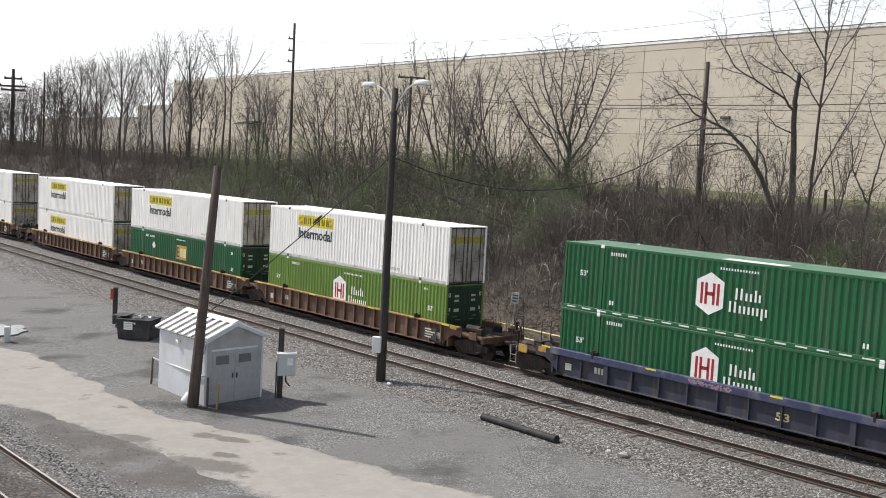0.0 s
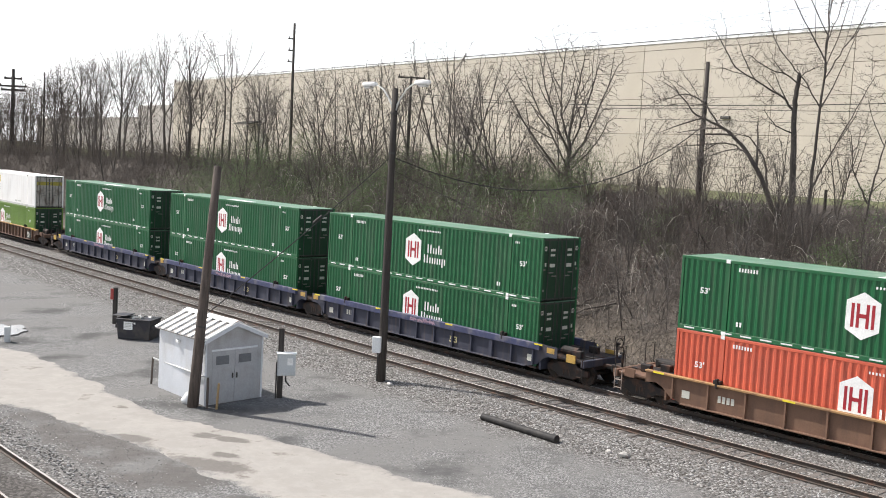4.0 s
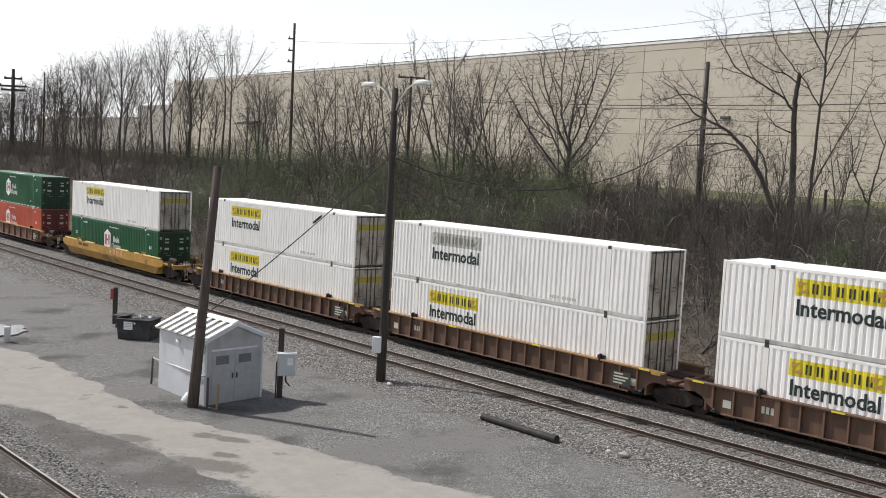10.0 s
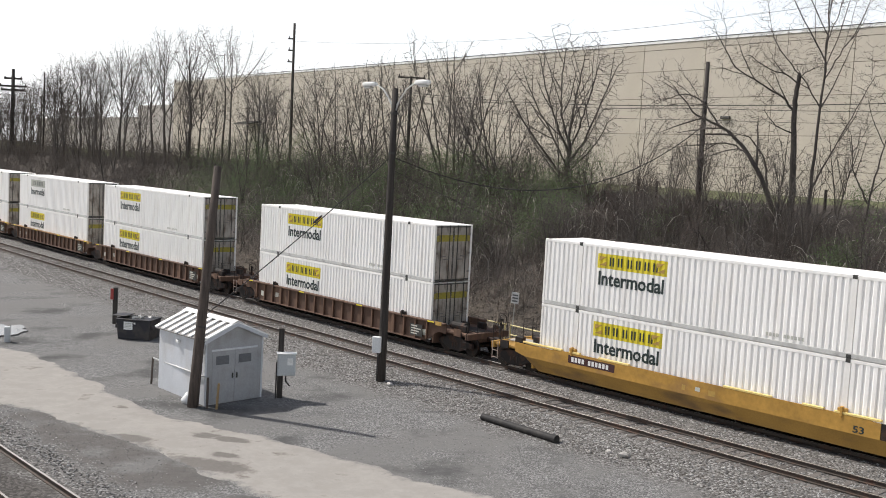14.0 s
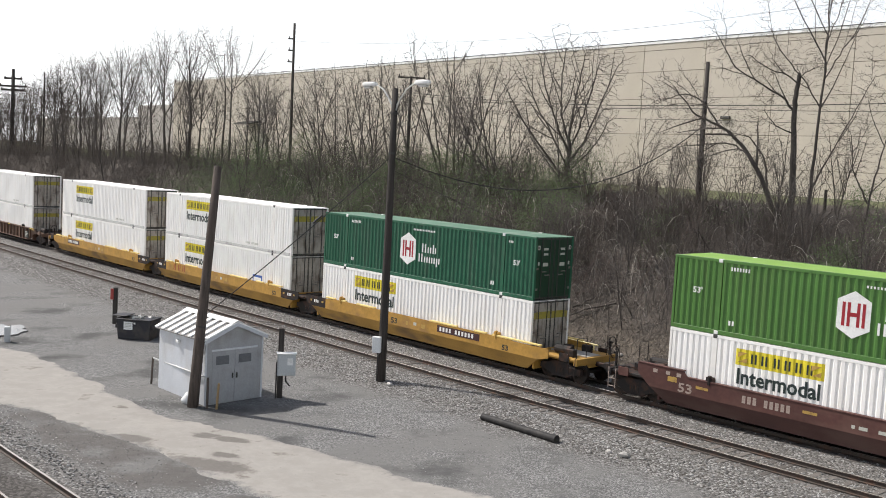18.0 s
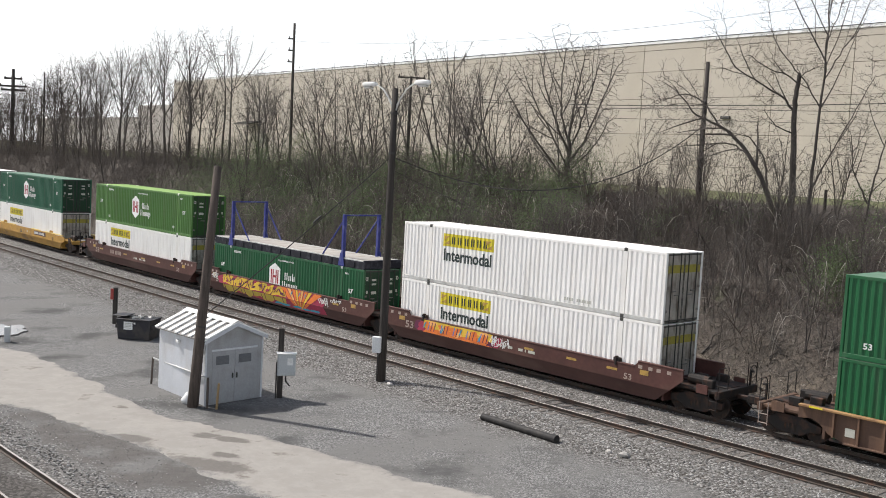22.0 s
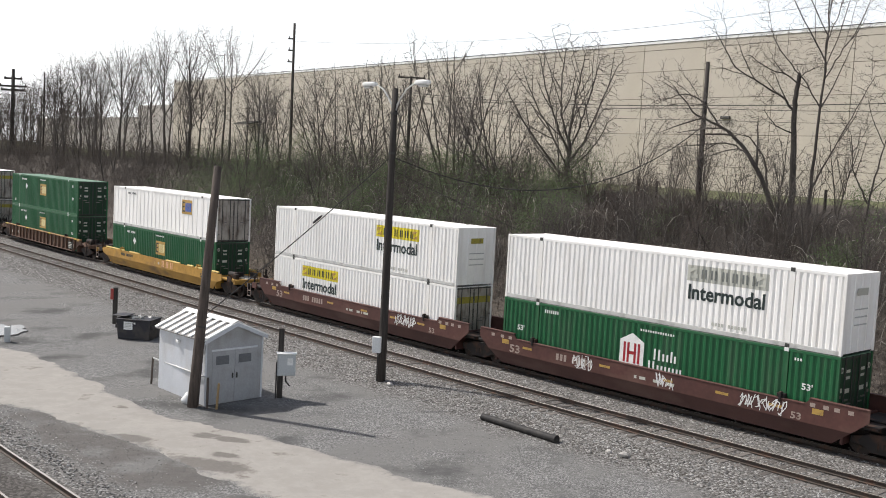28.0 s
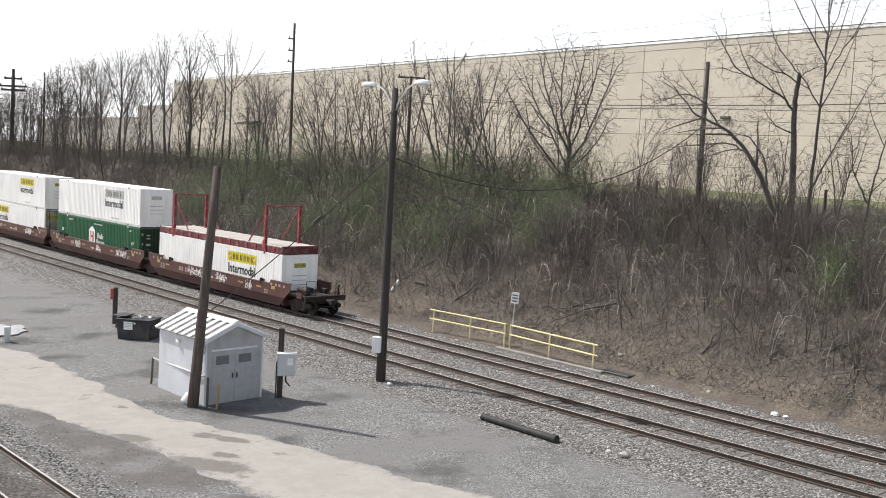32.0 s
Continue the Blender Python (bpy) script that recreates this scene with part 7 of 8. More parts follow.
def loose_bits(name, count, s_range, lat_range, seed, label, material, flat):
    """Fallen sticks (three-sided slivers), or dead leaves lying about."""
    g = np.random.default_rng(seed)
    s = g.uniform(*s_range, count)
    lat = g.uniform(*lat_range, count)
    h = np.interp(s, _s, _h)
    x, y = np.interp(s, _s, _x) - np.sin(h) * lat, np.interp(s, _s, _y) + np.cos(h) * lat
    c = np.stack((x, y, ground_z(x, y)), 1)
    if flat:
        a = g.normal(0, 1, (count, 3)) * (1, 1, 0.5)
        a /= np.linalg.norm(a, axis=1, keepdims=True)
        b = np.cross(a, g.normal(0, 0.4, (count, 3)) + (0, 0, 1))
        b /= np.linalg.norm(b, axis=1, keepdims=True)
        k = g.uniform(0.025, 0.075, (count, 1))
        c[:, 2] += g.uniform(0.02, 0.12, count)
        v = np.stack((c - a * k, c + b * k * 0.6, c + a * k, c - b * k * 0.6), 1)
        f = np.arange(count * 4).reshape(-1, 4)
    else:
        way = g.normal(0, 1, (count, 3)) * (1, 1, 0.9) + (0, 0, 0.75)
        way[:, 2] = np.abs(way[:, 2])
        way /= np.linalg.norm(way, axis=1, keepdims=True)
        long = g.uniform(0.3, 1.4, (count, 1))
        side = np.cross(way, (0.3, 0.5, 0.8))
        side /= np.linalg.norm(side, axis=1, keepdims=True)
        up = np.cross(way, side)
        r = g.uniform(0.005, 0.012, (count, 1))
        low = c - way * 0.1
        mid = c + way * long * 0.55 + g.normal(0, 0.07, (count, 3))
        tip = c + way * long + g.normal(0, 0.12, (count, 3))
        ring = lambda p, k: [p + side * k, p - side * k * 0.5 + up * k * 0.87, p - side * k * 0.5 - up * k * 0.87]
        v = np.stack(ring(low, r) + ring(mid, r * 0.8) + ring(tip, r * 0.4), 1)
        q = np.array([(0, 1, 4, 3), (1, 2, 5, 4), (2, 0, 3, 5), (3, 4, 7, 6), (4, 5, 8, 7), (5, 3, 6, 8)])
        f = (q[None] + (np.arange(count) * 9)[:, None, None]).reshape(-1, 4)
    return solo(name, array_mesh(name, v.reshape(-1, 3), f), material, Matrix(), label, "litter", kind="stuff")

# ---------------- poles and wires ----------------
pole_wood = surface("weathered_pole", (0.098, 0.078, 0.066), 0.9, big=(1.5, 0.22), small=(25, 0.25), bump=1.0, stretch=(6, 6, 0.5), dirt=((0.035, 0.030, 0.027), 0.85, 2.4, (5, 5, 0.5)))
pole_dark = surface("dark_pole", (0.040, 0.034, 0.030), 0.85, small=(25, 0.2), bump=0.5, stretch=(6, 6, 0.6), dirt=((0.085, 0.075, 0.065), 0.6, 2.0, (6, 6, 0.4)))
lamp_white = surface("lamp_housing", (0.74, 0.75, 0.74), 0.4)
lamp_glass = surface("lamp_glass", (0.55, 0.56, 0.55), 0.15, bump=0.0)
galvanised = surface("galvanised", (0.55, 0.56, 0.55), 0.45, 0.5)
box_grey = surface("cabinet_grey", (0.50, 0.52, 0.52), 0.5, dirt=((0.3, 0.28, 0.25), 0.4, 2.0, (1, 1, 0.5)))
cable_mat = surface("cable", (0.045, 0.042, 0.040), 0.7, bump=0)
BASE = ground_at(-2.39, 43.53)


def sagging(a, b, sag, n=14):
    a, b = Vector(a), Vector(b)
    return [a.lerp(b, i / n) - Vector((0, 0, sag * 4 * (i / n) * (1 - i / n))) for i in range(n + 1)]


def cable(name, a, b, sag, r, label, category="cable", group="cables and wires"):
    return solo(name, Shape().tube(sagging(a, b, sag), r, 5), cable_mat, Matrix(), label, category, group)


lamp_post = thing("street_lamp", pose(-2.40, 43.53, BASE, 0, 0, math.degrees(TRACK_TURN)), "tall dark wooden lamp post with two white lamp heads", "street lamp")
part("pole", Shape().tube([(0, 0, -0.3), (0, 0, 3), (0, 0, 7), (0.0, 0, 10), (0, 0, 12.72)], [0.185, 0.175, 0.155, 0.14, 0.125], 14), pole_dark, lamp_post, smooth=True)
for side in (-1, 1):
    flip = Matrix.Diagonal((side, 1, 1, 1))
    arm = part("arm", Shape().tube([(0.08, 0, 11.75), (0.35, 0, 12.25), (0.75, 0, 12.66), (1.15, 0, 12.86), (1.45, 0, 12.9)], 0.035, 8), galvanised, lamp_post, key=("lamp_arm",), at=flip, smooth=True)
    part("arm_brace", Shape().tube([(0.1, 0, 11.98), (0.6, 0, 12.52)], 0.018, 6), galvanised, arm, key=("lamp_brace",))
    head = part("lamp_head", Shape().prism([(1.32, -0.09), (1.45, -0.17), (1.9, -0.20), (2.16, -0.14), (2.22, 0.0), (2.16, 0.14), (1.9, 0.20), (1.45, 0.17), (1.32, 0.09)], 12.83, 13.02, "z"), lamp_white, lamp_post, key=("lamp_head",), at=flip, bevel=0.05)
    part("lens", Shape().prism([(1.62, -0.13), (2.05, -0.11), (2.05, 0.11), (1.62, 0.13)], 12.74, 12.83, "z"), lamp_glass, head, key=("lamp_lens",), bevel=0.03)
part("meter_box", Shape().box(-0.40, -0.02, -0.36, -0.10, 1.28, 1.98), lamp_white, lamp_post, "white metal box strapped to the pole", at=pose(0, 0, 0, 0, 0, 35), bevel=0.02)
part("conduit", Shape().tube([(-0.14, -0.16, -0.1), (-0.14, -0.16, 1.3)], 0.03, 6).tube([(-0.12, -0.12, 2.0), (-0.10, -0.1, 9.0)], 0.022, 6), cable_mat, lamp_post)
for z in (9.9, 11.6):
    part("pole_band", Shape().tube([(0, 0, z), (0, 0, z + 0.10)], 0.165, 14), cable_mat, lamp_post)

leaning = thing("utility_pole", pose(-9.25, 37.88, ground_at(-9.25, 37.88)), "weathered grey wooden pole leaning beside the shed", "utility pole")
part("pole", Shape().tube([(-0.02, 0, -0.3), (0.10, 0, 1.5), (0.28, 0, 4.0), (0.47, 0, 6.6), (0.66, 0, 9.22)], [0.22, 0.205, 0.185, 0.165, 0.145], 14), pole_wood, leaning, smooth=True)
part("pole_clamp", Shape().tube([(0.21, 0, 3.1), (0.22, 0, 3.16)], 0.2, 12), cable_mat, leaning)

guy = thing("guy_wire", Matrix(), "dark guy wire with insulator between two poles", "cable", "cables and wires")
lo, hi = Vector((-9.02, 37.88, 3.0)), Vector((-2.48, 43.5, 9.45))
part("wire", Shape().tube(sagging(lo, hi, 0.12), 0.022, 5), cable_mat, guy)
part("insulator", Shape().tube([lo.lerp(hi, 0.56), lo.lerp(hi, 0.57), lo.lerp(hi, 0.60), lo.lerp(hi, 0.61)], [0.025, 0.05, 0.05, 0.025], 8), cable_mat, guy)
cable("overhead_wire", (-2.3, 43.6, 8.9), (8.2, 57.0, 4.4), 0.15, 0.014, "thin wire from the lamp post to the bank")
cable("overhead_cable", (-2.3, 43.6, 9.45), (16.0, 63.8, 12.6), 2.6, 0.028, "black cable sagging between poles")


def bank_pole(s, lat, top, r, label, arms=(), lean=0.0, thick=0.06):
    x, y = beside(s, lat)
    z = ground_at(x, y)
    p = thing("utility_pole", pose(x, y, z), label, "utility pole", "poles on the bank")
    part("pole", Shape().tube([(0, 0, -0.5), (lean * 0.5, 0, (top - z) / 2), (lean, 0, top - z)], [r, r * 0.9, r * 0.75], 10), pole_dark, p, smooth=True)
    for dz, a, b in arms:
        arm = part("crossarm", Shape().box(a, b, -thick, thick, top - z - dz - thick, top - z - dz + thick), pole_dark, p, at=pose(lean, 0, 0))
        for q in (a + 0.12, b - 0.12):
            part("insulator", Shape().tube([(q, 0, top - z - dz + 0.05), (q, 0, top - z - dz + 0.22 + thick)], [thick, thick * 0.7], 6), casting_dark, arm)
    return p


bank_pole(1.84, 20.0, 16.5, 0.17, "dark bare wooden pole among the brush")
bank_pole(-45.5, 20.0, 22.0, 0.15, "tall dark pole with short side arms", [(1.5, -0.55, 0.1), (2.6, -0.55, 0.1), (3.7, -0.55, 0.1)], -0.05)
bank_pole(-27.3, 20.0, 16.4, 0.15, "brown utility pole with a wooden crossarm", [(0.1, -1.1, 1.2)])
bank_pole(-127, 20.0, 20.5, 0.34, "distant dark pole with double crossarms", [(1.5, -1.4, 1.4), (2.7, -2.1, 2.1), (3.3, -1.9, 1.9)], 0.0, 0.15)
bank_pole(-116, 21.0, 19.7, 0.14, "distant thin utility pole")
for za, zb, zc, lat, r in ((15.05, 13.80, 15.2, 20.0, 0.024), (14.85, 13.62, 14.2, 20.3, 0.018), (14.3, 12.9, 13.6, 20.2, 0.013)):
    ax, ay = beside(-27.3, lat)
    bx, by = beside(1.84, lat)
    cx2, cy2 = beside(40, lat)
    cable("power_line", (ax, ay, za), (bx, by, zb), 0.35, r, "thin dark power line along the bank")
    cable("power_line", (bx, by, zb), (cx2, cy2, zc), 0.45, r, "thin dark power line along the bank")

(ax, ay), (bx, by) = beside(-45.5, 20.0), beside(40, 20.0)
cable("power_line", (ax - 0.5, ay, 20.3), (bx, by, 22.5), 2.4, 0.011, "thin dark power line above the roof line")

# ---------------- shed ----------------
shed_wall = surface("shed_grey", (0.56, 0.58, 0.61), 0.6, dirt=((0.40, 0.37, 0.32), 0.35, 1.0, (1.2, 1.2, 0.7)), big=(0.8, 0.06))
# front gable and doors: stains, and the front's shade as a darker grey
shed_front_shaded = surface("stained_shaded_paint", (0.37, 0.375, 0.38), 0.65, dirt=((0.24, 0.225, 0.20), 0.6, 1.2, (1.0, 1.0, 0.8)), big=(0.9, 0.14))
shed_trim = surface("shed_trim", (0.62, 0.64, 0.66), 0.55)
shed_roof = surface("shed_roof_white", (0.82, 0.82, 0.80), 0.5)
shed_gap = surface("shed_roof_groove", (0.20, 0.19, 0.18), 0.7)
vent_dark = surface("vent_grey", (0.15, 0.155, 0.16), 0.7)
U, V = 3.50, 2.62          # along the eaves, and across the gable
shed = thing("equipment_shed", pose(-8.86, 38.06, ground_at(-8.6, 38.9) - 0.02, 0, 0, 45.0), "small pale grey metal shed with white ribbed roof and double doors", "shed")
EAVE, PEAK = 2.56, 3.12
# x runs across the gable, y along the eaves; the gable with the doors is at y = 0
part("gable_wall", Shape().prism([(0, 0), (V, 0), (V, EAVE), (V / 2, PEAK), (0, EAVE)], 0.0, 0.06), shed_front_shaded, shed)
part("gable_wall", Shape().prism([(0, 0), (V, 0), (V, EAVE), (V / 2, PEAK), (0, EAVE)], U - 0.06, U), shed_wall, shed)
for x in (0.0, V - 0.06):
    side = part("side_wall", Shape().box(x, x + 0.06, 0.06, U - 0.06, 0, EAVE), shed_wall, shed)
    for i in range(5):
        y = 0.06 + (U - 0.12) * (i + 0.5) / 5
        part("seam", Shape().box(x - 0.004 if x == 0 else x + 0.06, x if x == 0 else x + 0.064, y - 0.012, y + 0.012, 0.02, EAVE - 0.05), shed_wall, side)
for x in (-0.015, V - 0.065):
    part("corner_trim", Shape().box(x, x + 0.08, -0.012, 0.07, 0, EAVE), shed_trim, shed, bevel=0.008)
over = 0.14
rise = (PEAK - EAVE) / (V / 2)
for side in (0, 1):
    def slope(x, lift):
        return EAVE + rise * x + lift
    flip = Matrix() if side == 0 else Matrix.Translation((V, 0, 0)) @ Matrix.Diagonal((-1, 1, 1, 1))
    sheet = part("roof_sheet", Shape().prism([(-over, slope(-over, 0.01)), (V / 2, slope(V / 2, 0.01)), (V / 2, slope(V / 2, 0.05)), (-over, slope(-over, 0.05))], -over, U + over), shed_gap, shed, at=flip)
    n = 8
    for i in range(n):
        y = -over + (U + 2 * over - 0.22) * i / (n - 1)
        part("roof_rib", Shape().prism([(-over - 0.01, slope(-over, 0.05)), (V / 2, slope(V / 2, 0.05)), (V / 2, slope(V / 2, 0.11)), (-over - 0.01, slope(-over, 0.11))], 0, 0.22), shed_roof, sheet, at=pose(0, y, 0))
part("ridge_cap", Shape().prism([(V / 2 - 0.22, PEAK + 0.03), (V / 2, PEAK + 0.12), (V / 2 + 0.22, PEAK + 0.03), (V / 2 + 0.22, PEAK + 0.05), (V / 2, PEAK + 0.15), (V / 2 - 0.22, PEAK + 0.05)], -over, U + over), shed_roof, shed)
part("fascia", Shape().prism([(-over, slope(-over, -0.08)), (V / 2, slope(V / 2, -0.08)), (V + over, slope(-over, -0.08)), (V + over, slope(-over, 0.05)), (V / 2, slope(V / 2, 0.05)), (-over, slope(-over, 0.05))], -over - 0.02, -over), shed_wall, shed)
part("door_lintel", Shape().box(0.26, V - 0.26, -0.03, 0.0, 2.10, 2.17), shed_trim, shed)
for i in (0, 1):
    x0 = 0.30 if i == 0 else V / 2 + 0.012
    leaf = part("door", Shape().box(0, V / 2 - 0.312, -0.022, 0.0, 0.04, 2.10), shed_front_shaded, shed, "stained grey steel door leaf, darkened as if in shade", at=pose(x0, 0, 0), bevel=0.006)
    vent = part("vent", Shape().box(0.16, 0.74, -0.03, -0.022, 1.56, 1.90), vent_dark, leaf)
    for j in range(6):
        part("louvre", Shape().prism([(-0.045, 1.585 + j * 0.05), (-0.03, 1.615 + j * 0.05), (-0.03, 1.585 + j * 0.05)], 0.18, 0.72, "x"), vent_dark, vent)
    hx = V / 2 - 0.42 if i == 0 else 0.06
    part("door_handle", Shape().box(hx, hx + 0.05, -0.07, -0.022, 0.98, 1.18), casting_dark, leaf, bevel=0.01)
part("wall_lamp", Shape().box(-0.12, 0.0, 1.85, 2.05, 2.16, 2.28), lamp_white, shed, bevel=0.02)

rail_steel_white = surface("pipe_rail_paint", (0.55, 0.56, 0.55), 0.55, dirt=((0.3, 0.26, 0.2), 0.5, 4, (1, 1, 1)))
guard = thing("pipe_guard_rail", Matrix(), "thin pale pipe rail beside the shed", "railing")
g0, g1 = Vector((-11.76, 41.0, ground_at(-11.76, 41.0))), Vector((-8.66, 37.72, ground_at(-8.66, 37.72)))
part("post", Shape().tube([g0 + Vector((0, 0, -0.2)), g0 + Vector((0.05, 0, 1.12))], 0.045, 8), pole_wood, guard)
part("post", Shape().tube([g1 + Vector((0, 0, -0.2)), g1 + Vector((0, 0, 1.2))], 0.045, 8), pole_wood, guard)
part("rail", Shape().tube([g0 + Vector((0.05, 0, 1.1)), g1 + Vector((0, 0, 1.18))], 0.03, 8), rail_steel_white, guard)
stake = solo("wooden_stake", Shape().tube([(0, 0, -0.2), (0.06, 0, 1.0)], [0.05, 0.045], 7), surface("raw_stake", (0.32, 0.22, 0.11), 0.9), pose(-8.30, 37.70, ground_at(-8.3, 37.7)), "short weathered wooden stake beside the shed door", "stake")
solo("white_bag", Shape().tube([(0, 0, 0), (0.02, 0, 0.12), (0.05, 0.02, 0.3), (0.02, 0.02, 0.42)], [0.2, 0.24, 0.15, 0.04], 9), lamp_white, pose(-9.62, 38.35, ground_at(-9.62, 38.35)), "crumpled white bag at the foot of the shed", "bag", smooth=True)

# ---------------- cabinet on a post ----------------
cab = thing("electric_cabinet", pose(-6.28, 39.96, ground_at(-6.28, 39.96), 0, 0, 12), "grey electric cabinet on a dark wooden post", "cabinet")
part("post", Shape().box(-0.11, 0.11, -0.11, 0.11, -0.3, 2.84), pole_dark, cab, bevel=0.02)
body = part("cabinet_body", Shape().box(-0.14, 0.58, -0.42, -0.11, 0.98, 1.86), box_grey, cab, bevel=0.02)
part("door", Shape().box(-0.10, 0.54, -0.445, -0.42, 1.02, 1.80), box_grey, body, bevel=0.008)
part("label", Shape().box(0.24, 0.46, -0.450, -0.445, 1.42, 1.70), marking_white, body)
part("hood", Shape().box(-0.18, 0.62, -0.50, -0.09, 1.86, 1.90), lamp_white, body, bevel=0.01)
part("conduit", Shape().tube([(0.2, -0.25, 0.98), (0.22, -0.25, 0.72), (0.38, -0.3, 0.55)], 0.035, 6).tube([(-0.16, -0.12, 0.0), (-0.16, -0.12, 1.5)], 0.03, 6), cable_mat, cab)

# ---------------- dumpster ----------------
dump_mat = surface("dumpster_black", (0.022, 0.022, 0.027), 0.5, dirt=((0.10, 0.08, 0.06), 0.5, 1.5, (1, 1, 1)))
dump = thing("dumpster", pose(-15.35, 51.0, ground_at(-15.35, 51.0), 0, 0, -8) @ Matrix.Diagonal((0.82, 0.9, 0.86, 1)), "black steel dumpster with an open lid and rubbish", "dumpster")
part("body", Shape().prism([(-1.0, 0.0), (1.05, 0.0), (1.12, 1.2), (-1.12, 1.2)], -0.7, 0.7), dump_mat, dump, bevel=0.02)
part("rim", Shape().box(-1.18, 1.18, -0.76, -0.66, 1.14, 1.22).box(-1.18, 1.18, 0.66, 0.76, 1.14, 1.22).box(-1.18, -1.08, -0.76, 0.76, 1.14, 1.22).box(1.08, 1.18, -0.76, 0.76, 1.14, 1.22), dump_mat, dump, bevel=0.012)
for x in (-1.22, 1.08):
    part("lift_pocket", Shape().box(x, x + 0.14, -0.6, 0.4, 0.62, 0.84), dump_mat, dump, bevel=0.01)
part("notice", Shape().box(-0.62, -0.05, -0.712, -0.70, 0.58, 1.05), marking_white, dump, "white notice with unreadable lines")
for i in range(4):
    part("notice_line", Shape().box(-0.56, -0.12, -0.716, -0.712, 0.66 + i * 0.09, 0.70 + i * 0.09), marking_faded, dump)
part("sticker", Shape().box(0.02, 0.14, -0.712, -0.70, 0.92, 1.02), marking_white, dump)
part("lid", Shape().box(-1.5, -0.55, -0.5, 0.6, 1.30, 1.36), dump_mat, dump, "lid folded open", bevel=0.02)
rr = random.Random(4)
for i in range(16):
    part("rubbish", blob(200 + i % 4, 0.3, 0.2), (marking_white, casting_dark, white_rail)[i % 3], dump, at=pose(rr.uniform(-0.5, 0.95), rr.uniform(-0.5, 0.5), 1.22, rr.uniform(0, 70), rr.uniform(-30, 30), rr.uniform(0, 180)))
redpost = thing("marker_post", pose(-17.75, 54.6, ground_at(-17.75, 54.6), 0, 0, -10), "dark post with a faded red board", "post")
part("post", Shape().box(-0.1, 0.1, -0.1, 0.1, -0.2, 2.0), pole_dark, redpost, bevel=0.015)
part("board", Shape().box(-0.22, -0.05, -0.13, -0.1, 1.35, 1.95), surface("faded_red", (0.35, 0.06, 0.05), 0.6), redpost)

solo("steel_pipe", Shape().tube([(-1.85, 0, 0), (1.85, 0, 0)], 0.14, 18).tube([(1.70, 0, 0), (1.87, 0, 0)], 0.16, 18), surface("black_pipe", (0.016, 0.015, 0.015), 0.7, dirt=((0.05, 0.045, 0.04), 0.6, 3, (1, 1, 1))),
     pose(3.13, 36.65, ground_at(3.13, 36.65) + 0.12, 0, 0, math.degrees(math.atan2(-2.66, 2.5))), "long black steel pipe lying on the gravel", "pipe", smooth=False)

# ---------------- yellow guard rail, culvert and sign beside the track ----------------
rail_yellow = surface("rail_yellow", (0.72, 0.62, 0.32), 0.5, dirt=((0.35, 0.28, 0.16), 0.4, 5, (1, 1, 1)))
concrete = surface("old_concrete", (0.24, 0.228, 0.21), 0.9, dirt=((0.15, 0.13, 0.11), 0.5, 1.5, (1, 1, 1)))
for a, b, posts in ((-5.15, 0.68, (-4.85, -1.94, 0.60)), (1.0, 7.35, (1.02, 4.02, 7.1))):
    lat0, lat1 = (3.98, 4.32) if a < 0 else (4.32, 3.90)
    rl = thing("guard_rail", Matrix(), "yellow pipe guard rail above a culvert", "railing", "guard rails beside the track")

    def spot(s, a=a, b=b, lat0=lat0, lat1=lat1):
        x, y = beside(s, lat0 + (lat1 - lat0) * (s - a) / (b - a))
        return Vector((x, y, -0.30))
    for s in posts:
        part("post", Shape().tube([spot(s) + Vector((0, 0, -0.35)), spot(s) + Vector((0, 0, 1.12))], 0.042, 8), rail_yellow, rl)
    for z in (0.60, 1.12):
        part("rail", Shape().tube([spot(a) + Vector((0, 0, z)), spot(b) + Vector((0, 0, z))], 0.04, 8), rail_yellow, rl)
cx0, cy0, ch = on_track(4.4, 3.55)
solo("culvert_headwall", Shape().box(-3.6, 3.6, -0.12, 0.12, -0.7, 0.0), concrete, pose(cx0, cy0, -0.30, 0, 0, math.degrees(ch)), "low worn concrete headwall beside the track", "wall", kind="structure", bevel=0.03)
cx0, cy0, ch = on_track(8.3, 4.4)
solo("drain_grate", Shape().box(-0.9, 0.9, -0.4, 0.4, -0.1, 0.02), casting_dark, pose(cx0, cy0, ground_at(cx0, cy0) + 0.03, 0, 0, math.degrees(ch)), "dark rusty drain cover by the culvert", "drain cover", bevel=0.02)
sx, sy = beside(0.85, 4.55)
sign = thing("trackside_sign", pose(sx, sy, ground_at(sx, sy), 0, 3, -25), "small white sign on a thin post by the track", "sign")
part("post", Shape().tube([(0, 0, -0.3), (0, 0, 3.0)], 0.03, 6), galvanised, sign)
plate = part("plate", Shape().box(-0.22, 0.22, -0.05, -0.03, 2.38, 3.0), marking_white, sign, bevel=0.006)
for i in range(3):
    part("lettering_bar", Shape().box(-0.16, 0.16, -0.054, -0.05, 2.48 + i * 0.16, 2.56 + i * 0.16), vent_dark, plate)
for i in range(4):
    x, y = (21.66, 57.7) if i == 0 else ((21.6, 52.0) if i == 1 else beside(-4 + i * 1.5 - 3, 21.5))
    solo("fence_post", Shape().tube([(0, 0, -0.5), (0, 0, 1.15)], [0.10, 0.09], 8), pole_dark, pose(x, y, ground_at(x, y)), "short dark wooden fence post on the bank", "fence post", "fence posts on the bank")
solo("bollard", Shape().box(-0.14, 0.14, -0.14, 0.14, -0.2, 0.75), box_grey, pose(-20.9, 48.3, ground_at(-20.9, 48.3), 0, 0, 20), "short grey concrete bollard at the road edge", "bollard", bevel=0.03)
